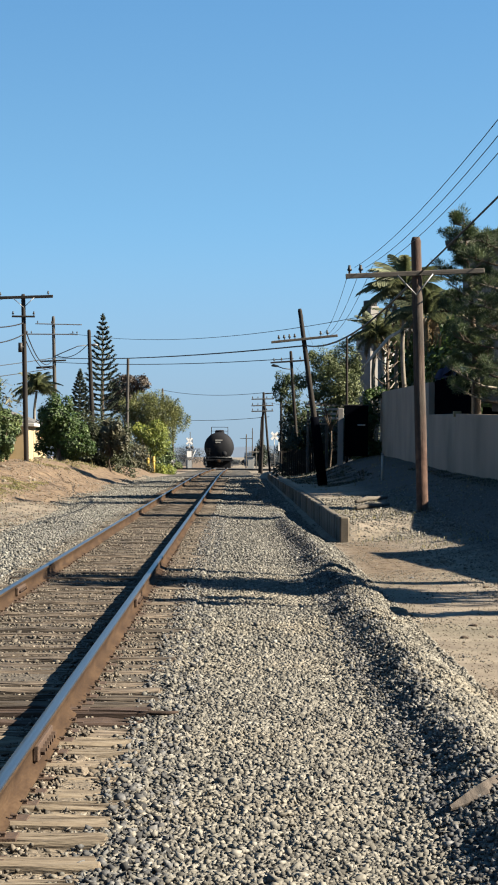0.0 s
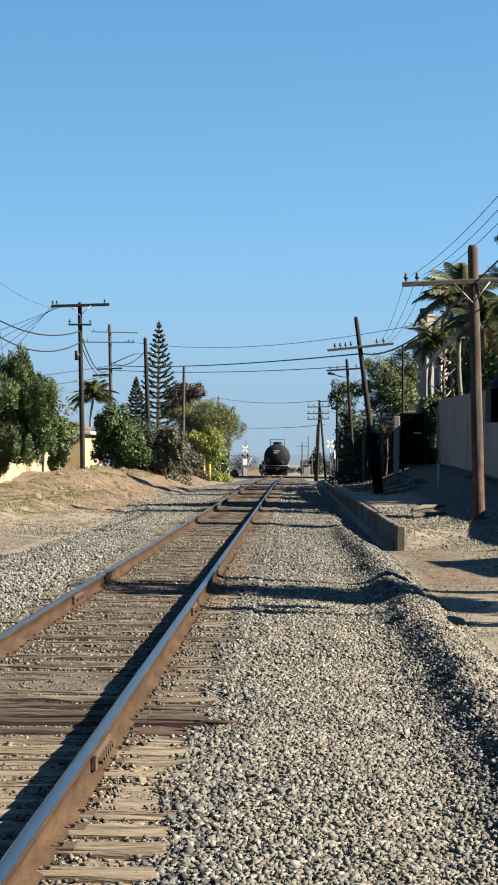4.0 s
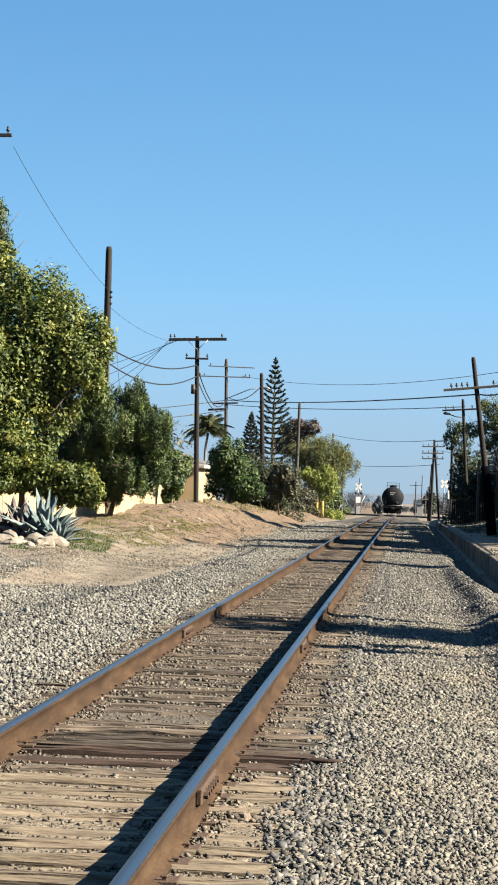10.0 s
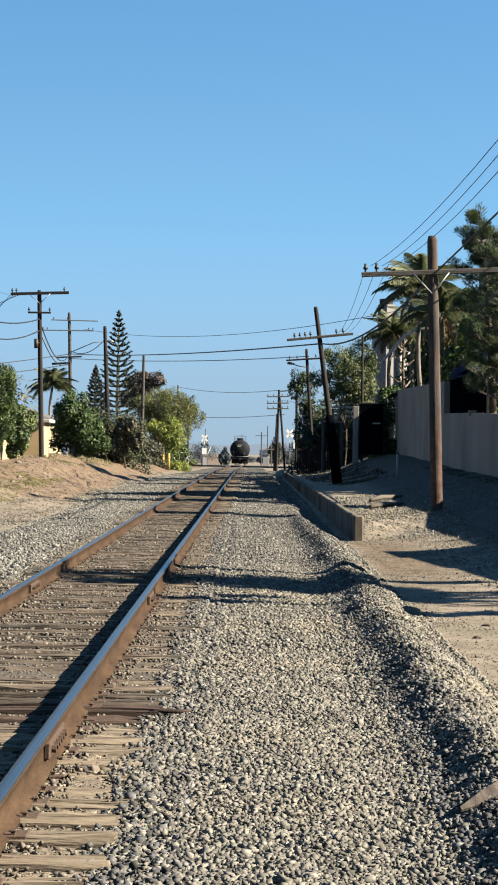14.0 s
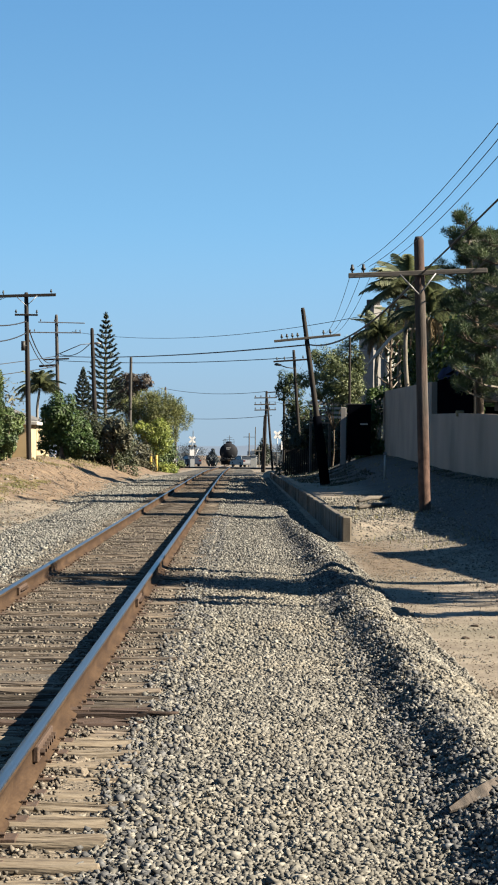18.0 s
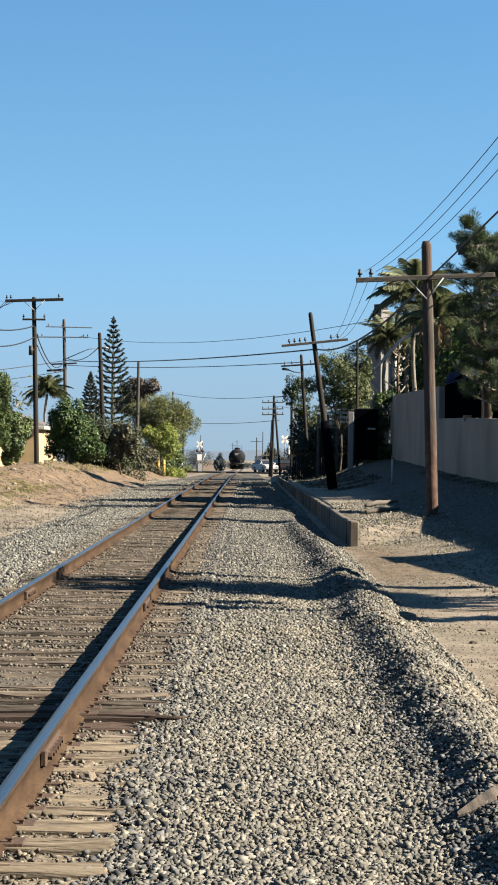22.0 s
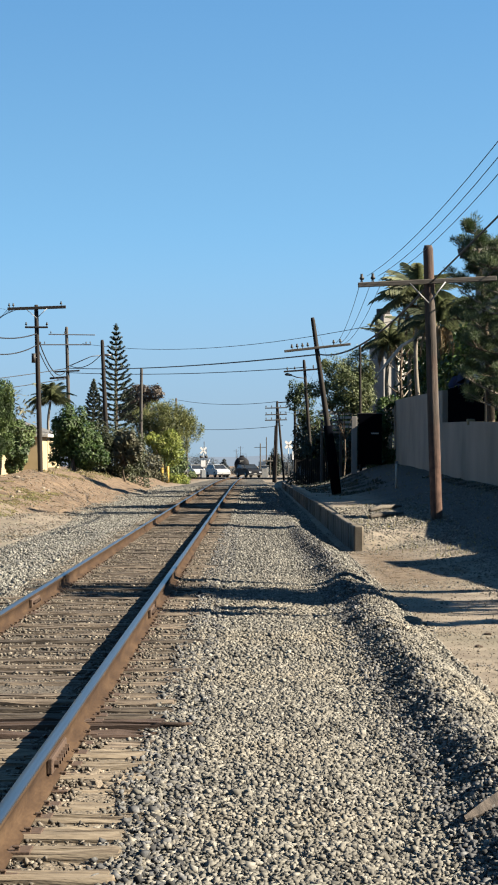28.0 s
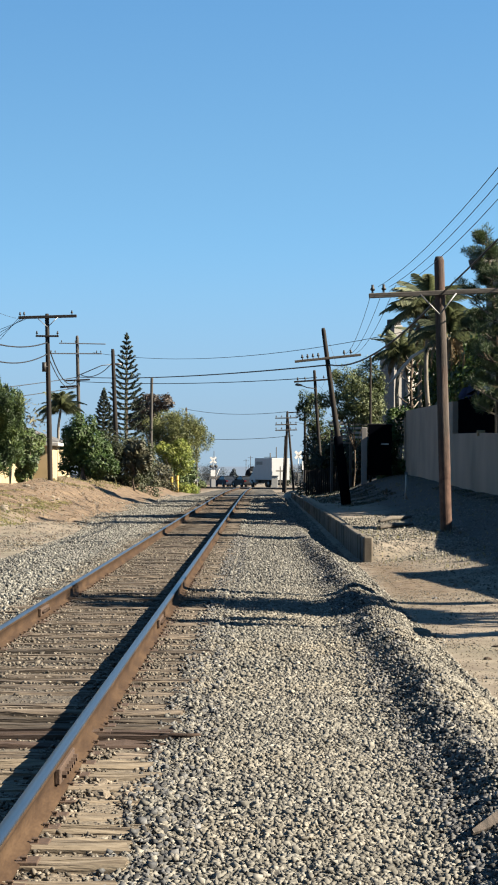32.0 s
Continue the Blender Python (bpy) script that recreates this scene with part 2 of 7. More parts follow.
M_SPIKE = material("rusty_spike", [(0.075, 0.045, 0.032), (0.16, 0.098, 0.062)], 30, 0.85, 0.3)
M_POLE = material("weathered_pole", [(0.032, 0.026, 0.022), (0.092, 0.073, 0.06), (0.19, 0.156, 0.13)], 3.0, 0.9, 0.8, fine=30, stretch=(5, 5, 0.35), bump_dist=0.02, stain=((0.16, 0.06, 0.035), 0.6, 0.6))
# reddish, barked wood above the foot of the near pole
add_zone(M_POLE, (("Z", 0.9, 2.9, 1.5), ("Z", 0.2, 0.25, 0.45)), (0.09, 0.046, 0.033), (0.22, 0.125, 0.09), 5)
M_POLE_DARK = material("creosoted_pole", [(0.012, 0.01, 0.009), (0.026, 0.021, 0.018), (0.05, 0.038, 0.03)], 3.0, 0.9, 0.6, fine=30, stretch=(5, 5, 0.35))
M_POLE_GREY = material("grey_pole", [(0.06, 0.054, 0.05), (0.11, 0.1, 0.09), (0.17, 0.155, 0.14)], 3.0, 0.9, 0.6, fine=30, stretch=(5, 5, 0.35))
M_ARM = material("grey_crossarm", [(0.10, 0.085, 0.07), (0.17, 0.15, 0.125), (0.25, 0.22, 0.19)], 4, 0.9, 0.6, fine=30, stretch=(0.4, 6, 6))
M_GALV = material("galvanised_steel", [(0.32, 0.33, 0.34), (0.5, 0.51, 0.52)], 12, 0.55, 0.1, metal=0.6)
M_WIRE = material("black_cable", [(0.012, 0.012, 0.013), (0.03, 0.03, 0.032)], 5, 0.6, 0)
M_CONC = material("old_concrete", [(0.12, 0.10, 0.074), (0.20, 0.168, 0.126), (0.29, 0.25, 0.19)], 2.5, 0.92, 0.5, fine=35, stain=((0.13, 0.12, 0.10), 0.8, 0.6))
M_STUCCO_TAN = material("tan_stucco", [(0.46, 0.388, 0.313), (0.57, 0.483, 0.389), (0.645, 0.547, 0.445)], 1.2, 0.95, 0.4, fine=60, stretch=(1, 0.3, 0.25), stain=((0.26, 0.22, 0.18), 0.35, 0.45))
M_STUCCO_YEL = material("cream_stucco", [(0.60, 0.47, 0.27), (0.70, 0.56, 0.34), (0.76, 0.62, 0.40)], 1.0, 0.95, 0.3, fine=60, stain=((0.5, 0.37, 0.2), 0.5, 0.5))
M_HOUSE = material("house_stucco", [(0.38, 0.36, 0.34), (0.45, 0.43, 0.41)], 1.0, 0.95, 0.25, fine=70)
M_TRIM = material("white_trim", [(0.70, 0.67, 0.60), (0.78, 0.75, 0.69)], 3, 0.7, 0.1)
M_TILE = material("roof_tile", [(0.08, 0.074, 0.067), (0.14, 0.127, 0.115), (0.20, 0.18, 0.16)], 3, 0.85, 0.4, fine=40, vary="object", value=0.25)
M_ROOF_GREY = material("grey_shingle", [(0.14, 0.14, 0.145), (0.24, 0.235, 0.23)], 3, 0.9, 0.4, fine=30)
M_GLASS = material("dark_window_glass", [(0.03, 0.035, 0.04), (0.05, 0.055, 0.06)], 1, 0.12, 0, spec=0.35)
M_BARK = material("brown_bark", [(0.07, 0.05, 0.035), (0.15, 0.11, 0.08), (0.24, 0.19, 0.14)], 4, 0.95, 0.8, fine=25, stretch=(3, 3, 0.6), bump_dist=0.03)
M_BARK_PALE = material("pale_bark", [(0.22, 0.19, 0.155), (0.36, 0.32, 0.26), (0.46, 0.42, 0.35)], 4, 0.95, 0.6, fine=25, stretch=(3, 3, 0.6))


def leaf(name, a, b, c, through=0.25):
    a, b, c = (tuple(1.3 * v for v in k) for k in (a, b, c))
    return material(name, [a, b, c], 1.5, 0.6, 0, fine=7, vary="island", value=0.32, through=through, spec=0.35)


L_YELLOW = leaf("yellow_green_leaf", (0.052, 0.094, 0.018), (0.14, 0.19, 0.034), (0.43, 0.43, 0.095), 0.3)
L_JUNIPER = leaf("juniper_leaf", (0.024, 0.054, 0.016), (0.075, 0.13, 0.032), (0.20, 0.265, 0.065), 0.1)
L_GREEN = leaf("mid_green_leaf", (0.028, 0.064, 0.013), (0.06, 0.118, 0.023), (0.125, 0.2, 0.045))
L_BRIGHT = leaf("bright_green_leaf", (0.13, 0.18, 0.03), (0.26, 0.32, 0.05), (0.42, 0.46, 0.09), 0.3)
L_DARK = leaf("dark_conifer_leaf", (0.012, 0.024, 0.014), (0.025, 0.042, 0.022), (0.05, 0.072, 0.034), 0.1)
L_PINE = leaf("pine_needle", (0.03, 0.054, 0.018), (0.066, 0.102, 0.034), (0.145, 0.18, 0.064))
L_PINE_DEEP = leaf("deep_pine_needle", (0.034, 0.064, 0.024), (0.075, 0.12, 0.044), (0.165, 0.21, 0.08))
L_OLIVE = leaf("olive_leaf", (0.09, 0.115, 0.037), (0.185, 0.21, 0.062), (0.31, 0.315, 0.1))
# air haze painted into the leaf colour as blue-grey
L_HAZE_TINT = leaf("haze_tinted_leaf", (0.07, 0.095, 0.115), (0.085, 0.112, 0.132), (0.1, 0.13, 0.15))
L_DULL = leaf("dusty_shrub_leaf", (0.07, 0.072, 0.042), (0.12, 0.12, 0.068), (0.2, 0.19, 0.11))
L_SCRUB = leaf("dark_scrub_leaf", (0.03, 0.047, 0.022), (0.066, 0.085, 0.036), (0.13, 0.148, 0.068))
L_BROWN = leaf("brown_leaf", (0.06, 0.045, 0.035), (0.105, 0.08, 0.06), (0.16, 0.125, 0.095))
L_PALM = leaf("palm_frond", (0.07, 0.092, 0.042), (0.15, 0.178, 0.085), (0.29, 0.31, 0.16), 0.35)
L_PALM_DRY = leaf("dry_palm_frond", (0.22, 0.15, 0.07), (0.32, 0.22, 0.11), (0.42, 0.31, 0.17))
L_GREY = leaf("grey_green_leaf", (0.09, 0.125, 0.048), (0.165, 0.21, 0.085), (0.29, 0.33, 0.16), 0.3)
L_AGAVE = material("blue_agave", [(0.09, 0.15, 0.16), (0.16, 0.23, 0.24), (0.26, 0.33, 0.33)], 3, 0.6, 0.1, vary="island", value=0.3)
L_AGAVE_DRY = material("purple_dry_agave", [(0.10, 0.08, 0.09), (0.2, 0.16, 0.16), (0.36, 0.31, 0.28)], 3, 0.8, 0.1, vary="island", value=0.35)
L_CACTUS = material("cactus_skin", [(0.06, 0.10, 0.05), (0.11, 0.16, 0.08), (0.16, 0.2, 0.11)], 5, 0.7, 0.3)
L_GRASS = leaf("dry_grass", (0.13, 0.13, 0.04), (0.27, 0.24, 0.09), (0.46, 0.40, 0.18))
M_ROCK = material("pale_rock", [(0.27, 0.225, 0.175), (0.45, 0.39, 0.315), (0.62, 0.56, 0.47)], 2.5, 0.9, 0.6, fine=20)
M_TANK = material("black_tank_paint", [(0.010, 0.012, 0.017), (0.02, 0.022, 0.03)], 0.8, 0.8, 0.1, fine=6, spec=0.15, stain=((0.03, 0.029, 0.033), 0.5, 0.4))
M_STEEL_DARK = material("dark_steel", [(0.02, 0.02, 0.022), (0.05, 0.048, 0.045)], 5, 0.6, 0.1)
M_WHITE = material("white_paint", [(0.70, 0.71, 0.72), (0.80, 0.80, 0.80)], 4, 0.5, 0.05)
M_YELLOW = material("yellow_paint", [(0.62, 0.42, 0.06), (0.75, 0.54, 0.12)], 6, 0.6, 0.1)
M_RUBBER = material("tyre_rubber", [(0.014, 0.014, 0.014), (0.028, 0.028, 0.028)], 8, 0.8, 0.1)
M_ASPHALT = material("asphalt", [(0.035, 0.035, 0.036), (0.055, 0.054, 0.053)], 2, 0.9, 0.4, fine=40)
M_BLUE = material("blue_tarp", [(0.01, 0.02, 0.075), (0.02, 0.042, 0.13)], 3, 0.9, 0.3, spec=0.05)
M_BLACK_NET = material("black_screen", [(0.003, 0.004, 0.007), (0.006, 0.007, 0.011)], 3, 1.0, 0.1, spec=0.0)
M_WOOD_PALE = material("grey_plank", [(0.26, 0.22, 0.17), (0.38, 0.33, 0.27), (0.48, 0.43, 0.36)], 4, 0.9, 0.5, fine=30, stretch=(0.5, 6, 6))


# ---- mesh tools ----
def mesh_from(name, verts, faces, mat, smooth=False):
    me = bpy.data.meshes.new(name)
    me.from_pydata([tuple(v) for v in verts], [], faces)
    me.materials.append(mat)
    if smooth:
        me.polygons.foreach_set("use_smooth", [True] * len(me.polygons))
    me.update()
    return me


def mesh_np(name, V, Fc, mat, smooth=False):
    """A mesh from arrays: V (n, 3), Fc (m, k) with one face size k."""
    me = bpy.data.meshes.new(name)
    n, (m, k) = len(V), Fc.shape
    me.vertices.add(n)
    me.vertices.foreach_set("co", np.ascontiguousarray(V, dtype=np.float32).ravel())
    me.loops.add(m * k)
    me.loops.foreach_set("vertex_index", np.ascontiguousarray(Fc, dtype=np.int32).ravel())
    me.polygons.add(m)
    me.polygons.foreach_set("loop_start", np.arange(0, m * k, k, dtype=np.int32))
    me.polygons.foreach_set("loop_total", np.full(m, k, dtype=np.int32))
    if smooth:
        me.polygons.foreach_set("use_smooth", np.ones(m, dtype=bool))
    me.materials.append(mat)
    me.update(calc_edges=True)
    me.validate()
    return me


def part(name, data, parent=None, label="", m=None):
    """Links a mesh, or a bmesh with its material, as one object under its parent."""
    if isinstance(data, tuple):
        bm, mat = data
        me = bpy.data.meshes.new(name)
        bm.to_mesh(me)
        bm.free()
        me.materials.append(mat)
        data = me
    ob = new(name, data)
    if parent is not None:
        ob.parent = parent
    if m is not None:
        ob.matrix_basis = m
    if label:
        ob["label"] = label
    return ob


def thing(name, label, category, m=None, group="", kind=""):
    ob = new(name)
    ob.empty_display_size = 0.1
    if m is not None:
        ob.matrix_basis = m
    return tagged(ob, label, category, group, kind)


def box(bm, x0, x1, y0, y1, z0, z1, bevel=0.0, m=None):
    r = bmesh.ops.create_cube(bm, size=1.0)
    vs = r["verts"]
    for v in vs:
        v.co = Vector((x0 + (v.co.x + 0.5) * (x1 - x0), y0 + (v.co.y + 0.5) * (y1 - y0), z0 + (v.co.z + 0.5) * (z1 - z0)))
    if bevel:
        es = list({e for v in vs for e in v.link_edges})
        vs = list({v for f in bmesh.ops.bevel(bm, geom=es, offset=bevel, segments=1, affect="EDGES")["faces"] for v in f.verts} | {v for v in vs if v.is_valid})
    if m is not None:
        bmesh.ops.transform(bm, matrix=m, verts=vs)
    return bm


def bbox(x0, x1, y0, y1, z0, z1, mat, bevel=0.01):
    return (box(bmesh.new(), x0, x1, y0, y1, z0, z1, bevel), mat)


def tube(points, radii, sides=8, cap=True):
    """Verts and faces of a tube along points."""
    pts = [Vector(p) for p in points]
    V, Fc = [], []
    for i, p in enumerate(pts):
        d = (pts[min(i + 1, len(pts) - 1)] - pts[max(i - 1, 0)]).normalized()
        a = d.cross(Vector((0.31, 0.2, 0.93)) if abs(d.z) < 0.9 else Vector((1, 0.1, 0))).normalized()
        b = d.cross(a)
        for k in range(sides):
            t = 2 * math.pi * k / sides
            V.append(p + (a * math.cos(t) + b * math.sin(t)) * radii[i])
    for i in range(len(pts) - 1):
        for k in range(sides):
            k2 = (k + 1) % sides
            Fc.append((i * sides + k, i * sides + k2, (i + 1) * sides + k2, (i + 1) * sides + k))
    if cap:
        Fc.append(tuple(range(sides))[::-1])
        Fc.append(tuple((len(pts) - 1) * sides + k for k in range(sides)))
    return V, Fc


def tubes(name, runs, mat, sides=8, smooth=True):
    """One mesh out of several tubes: runs of (points, radii)."""
    V, Fc = [], []
    for pts, rad in runs:
        v, f = tube(pts, rad, sides)
        o = len(V)
        V += v
        Fc += [tuple(i + o for i in q) for q in f]
    return mesh_from(name, V, Fc, mat, smooth)


def smooth01(v, a, b):
    t = min(1.0, max(0.0, (v - a) / (b - a)))
    return t * t * (3 - 2 * t)


def drop(y):
    """The whole line falls away gently past 160 m."""
    return -0.006 * 20 * math.log1p(math.exp(min(60.0, (y - 160) / 20)))


def fnoise(x, y, s, seed=0.0):
    return noise.noise((x * s, y * s, seed))


ROAD = 284.0  # distance of the street crossing along the track


def ground_z(x, y):
    d = drop(y)
    z = -0.12
    if x > 0:
        wall = float(np.interp(y, [5, 20, 41, 52, 76, 89, 115, 190, 235, 272], [0.15, 0.25, 0.56, 0.84, 1.04, 1.22, 1.6, 1.3, 0.8, 0.0]))
        r = smooth01(x, 2.2, 7.5)
        z += (wall + 0.12) * r ** 1.3
        if x > 2.3:
            z += (0.3 * smooth01(y - 45 - 2.0 * (x - 2.3), 0, 3.2) + 0.14 * smooth01(y, 50, 64)) * (1 - r) * (1 - smooth01(y, 150, 215))
        z += (0.03 + 0.02 * smooth01(y, 44, 50)) * fnoise(x, y, 0.35, 3) * smooth01(x, 2, 4) + 0.009 * fnoise(x * 1.5, y, 1.6, 5)
    else:
        h = float(np.interp(y, [5, 30, 45, 58, 66, 76, 84, 90, 105, 150, 200, 230, 236], [0.0, 0.05, 0.1, 0.06, 0.24, 0.58, 0.74, 0.9, 1.2, 1.0, 0.5, 0.1, 0.0]))
        left = smooth01(-x, 5.3, 10.3)
        z += (h + 0.12) * left
        b = smooth01(-x, 5.0, 7.0) * (1 - smooth01(y, 190, 225))
        z += b * (0.27 * fnoise(x * 1.3, y * 0.35, 0.45, 7) + (0.13 * fnoise(x, y * 0.6, 1.1, 2) + 0.07 * fnoise(x, y, 2.3, 14)) * smooth01(y, 52, 66))
    z -= 0.13 * math.exp(-((x - 1.8) / 0.28) ** 2) * smooth01(y, 44, 50) * (1 - smooth01(y, 130, 150))
    z *= 1 - smooth01(abs(x), 30, 200)
    s = smooth01(abs(y - ROAD + 2.6 * (x + 1.83)), 17, 34)
    return z * s - 0.02 * (1 - s) + d


RAIL_L, RAIL_R = -2.555, -1.105
TRACK_X = (RAIL_L + RAIL_R) / 2


def ballast_z(x, y):
    """Top of the gravel bed: level by the ties, a windrow at x = 1.35."""
    calm = 0.35 if RAIL_L - 0.65 < x < RAIL_R + 0.65 else 1.0
    z = -0.035 + calm * (0.018 * fnoise(x, y, 1.3, 9) + 0.012 * fnoise(x, y, 3.5, 4))
    c = 1.33 - 0.12 * smooth01(y, 40, 50) + 0.12 * fnoise(0, y, 0.35, 6)
    near = 1 - smooth01(y, 50, 62)
    z += 0.118 * near * (math.exp(-((x - c) / 0.36) ** 2) if x > c else math.exp(-((x - c) / 0.17) ** 2)) * (1 + 0.55 * fnoise(x, y, 0.9, 8) + 0.5 * fnoise(x, y, 3.2, 18))
    z -= 0.025 * near * math.exp(-((x - c + 0.6) / 0.22) ** 2)
    edge = 1.95 + 0.18 * fnoise(0, y, 0.8, 1) - 0.42 * smooth01(y, 42, 50)
    z -= 0.3 * smooth01(x, edge - 0.35, edge + 0.15)
    lim = ballast_left(y) + 0.25 * fnoise(0, y, 0.5, 12)
    z -= 0.30 * smooth01(-x, -lim - 0.7, -lim + 0.3)
    z += 0.85 * math.exp(-((x + 9.0) / 0.9) ** 2 - ((y - 44) / 6.0) ** 2)
    if RAIL_L - 0.65 < x < RAIL_R + 0.65:
        z += 0.025 + 0.005 * smooth01(y, 14, 24)
    z += 0.17 * smooth01(y, 58, 75) * smooth01(x, -0.9, 0.2) * fnoise(x * 0.5, y * 0.5, 0.5, 31)
    return z + drop(y)


def ballast_left(y):
    return -5.3 - 4.9 * (1 - smooth01(y, 36.5, 40.5)) - 0.8 * smooth01(y, 60, 85) + 1.0 * smooth01(y, 120, 200)


def on_ground(x, y):
    return max(ground_z(x, y), ballast_z(x, y) if -10 < x < 2.2 else -9)


# ---- ground, gravel bed, track ----
def spaced(stops):
    """Coordinates with a step for each stretch: (from, to, step)."""
    out = []
    for a, b, s in stops:
        out += list(np.arange(a, b - 1e-6, s))
    return out + [stops[-1][1]]


def sheet(name, xs, ys, fz, mat):
    V = np.array([(x, y, fz(x, y)) for y in ys for x in xs])
    nx, ny = len(xs), len(ys)
    i, j = np.meshgrid(np.arange(nx - 1), np.arange(ny - 1))
    a = (j * nx + i).ravel()
    return mesh_np(name, V, np.stack([a, a + 1, a + nx + 1, a + nx], 1), mat, True)


gx = spaced([(-1500, -200, 100), (-200, -40, 20), (-40, -14, 2), (-14, 0.7, 0.35), (0.7, 2.1, 0.14), (2.1, 2.34, 0.08), (2.34, 9, 0.3), (9, 40, 3), (40, 200, 20), (200, 1500, 100)])
gy = spaced([(-60, 0, 10), (0, 8, 2), (8, 40, 0.5), (40, 120, 0.8), (120, 320, 2), (320, 600, 20), (600, 3000, 200)])
ground = tagged(part("ground", sheet("ground", gx, gy, ground_z, M_DIRT)), "dry tan dirt with patches of sparse weeds and painted shade", "ground", kind="stuff")
ground["kind"] = "structure"
bx = spaced([(-11.5, -5.5, 0.4), (-5.5, -3.2, 0.25), (-3.2, 0.6, 0.2), (0.6, 2.2, 0.07)])
by = spaced([(-10, 8, 2), (8, 62, 0.25), (62, 130, 0.8), (130, 266, 3)])
tagged(part("ballast_bed", sheet("ballast_bed", bx, by, ballast_z, M_BALLAST)), "grey crushed stone ballast under and beside the track", "ballast", kind="structure")

track = thing("railroad_track", "single railroad track with rusty rails on weathered wooden ties", "track", kind="structure")


def rail_mesh():
    """Foot, web and head of a rail, laid along y with the line's fall."""
    prof = [(-0.07, 0), (0.07, 0), (0.07, 0.012), (0.012, 0.035), (0.009, 0.13), (0.034, 0.142), (0.036, 0.168), (0.028, 0.178), (-0.028, 0.178), (-0.036, 0.168), (-0.034, 0.142), (-0.009, 0.13), (-0.012, 0.035), (-0.07, 0.012)]
    ys = spaced([(-20, 130, 6), (130, 260, 6), (260, 620, 20)])
    V = np.array([(x, y, z + drop(y) + 0.012) for y in ys for x, z in prof])
    k = len(prof)
    i, j = np.meshgrid(np.arange(k), np.arange(len(ys) - 1))
    a, b = (j * k + i).ravel(), (j * k + (i + 1) % k).ravel()
    me = mesh_np("rail", V, np.stack([a, a + k, b + k, b], 1), M_RUST)
    me.materials.append(M_RAILTOP)
    top = np.isin(np.tile(np.arange(k), len(ys) - 1), (6, 7, 8))
    me.polygons.foreach_set("material_index", top.astype(np.int32))
    return me


rail_me = rail_mesh()
for x in (RAIL_L, RAIL_R):
    part("rail", rail_me, track, "rusty steel rail with a polished head", pose(x, 0, 0))


def joint_bar():
    bm = bmesh.new()
    for s in (-1, 1):
        box(bm, s * 0.012, s * 0.045, -0.46, 0.46, 0.04, 0.13, 0.006)
        for k in (-0.35, -0.2, -0.07, 0.07, 0.2, 0.35):
            bmesh.ops.create_cone(bm, segments=6, radius1=0.022, radius2=0.022, depth=0.03, matrix=pose(s * 0.055, k, 0.085, 0, 90, 0), cap_ends=True)
    me = bpy.data.meshes.new("joint_bar")
    bm.to_mesh(me)
    bm.free()
    me.materials.append(M_SPIKE)
    return me


jb = joint_bar()
for x, y in ((RAIL_R, 12.4), (RAIL_R, 24.2), (RAIL_L, 25.9)):
    part("joint_bar", jb, track, "", pose(x, y, 0.012))

rng = np.random.default_rng(4)


def tie_mesh(seed, mat):
    """A split, worn timber: rough top, chipped ends."""
    r = np.random.default_rng(seed)
    xs = np.linspace(-1.25, 1.25, 11)
    prof = [(-0.115, -0.16), (-0.115, -0.012), (-0.095, 0.0), (-0.035, 0.002), (-0.03, -0.018), (-0.01, -0.016), (0.0, 0.001), (0.055, 0.0), (0.06, -0.01), (0.095, -0.003), (0.115, -0.015), (0.115, -0.16)]
    V = []
    for i, x in enumerate(xs):
        for j, (y, z) in enumerate(prof):
            dy = r.normal(0, 0.006) if 0 < j < 11 else r.normal(0, 0.004)
            V.append((x + (r.normal(0, 0.02) if i in (0, 10) else 0), y + dy, z + (r.normal(0, 0.007) if 0 < j < 11 else 0)))
    k = len(prof)
    Fc = [(i * k + j, i * k + j + 1, (i + 1) * k + j + 1, (i + 1) * k + j) for i in range(10) for j in range(k - 1)]
    Fc = [q[::-1] for q in Fc]
    Fc += [tuple(range(k))[::-1], tuple(10 * k + j for j in range(k))]
    return mesh_from("tie", V, [q[::-1] for q in Fc], mat)


def plate_mesh():
    bm = bmesh.new()
    box(bm, -0.145, 0.145, -0.085, 0.085, -0.012, 0.006, 0.003)
    for x, y in ((-0.085, 0.045), (0.085, -0.045)):
        box(bm, x - 0.01, x + 0.01, y - 0.01, y + 0.01, 0.0, 0.026, 0.002)
        box(bm, x - 0.02, x + 0.014, y - 0.012, y + 0.012, 0.018, 0.028, 0.003)
    me = bpy.data.meshes.new("tie_plate")
    bm.to_mesh(me)
    bm.free()
    me.materials.append(M_SPIKE)
    return me


tie_kinds = [tie_mesh(s, M_TIE) for s in range(8)]
tie_pale = [tie_mesh(s, M_TIE_PALE) for s in range(8, 14)]
tie_red = tie_mesh(40, M_TIE_RED)
plate = plate_mesh()
y, n = -5.1, 0
TIES = []
while y < 150 and n < 300:
    TIES.append(y)
    red = 13.85 < y < 14.85
    lift = rng.normal(0.008, 0.009) + (0.012 if red else 0)
    ob = part("tie", tie_red if red else (tie_pale[n % 6] if y < 13.6 else tie_kinds[n % 8]), track, "dark reddish tie" if red else "", pose(TRACK_X + rng.normal(0, 0.05), y, lift, 0, 0, rng.normal(0, 0.5) + 180 * (n % 2)))
    if y < 40:
        for x in (RAIL_L, RAIL_R):
            part("tie_plate", plate, track, "", pose(x, y, lift))
    y += 0.47 + rng.normal(0, 0.035)
    n += 1


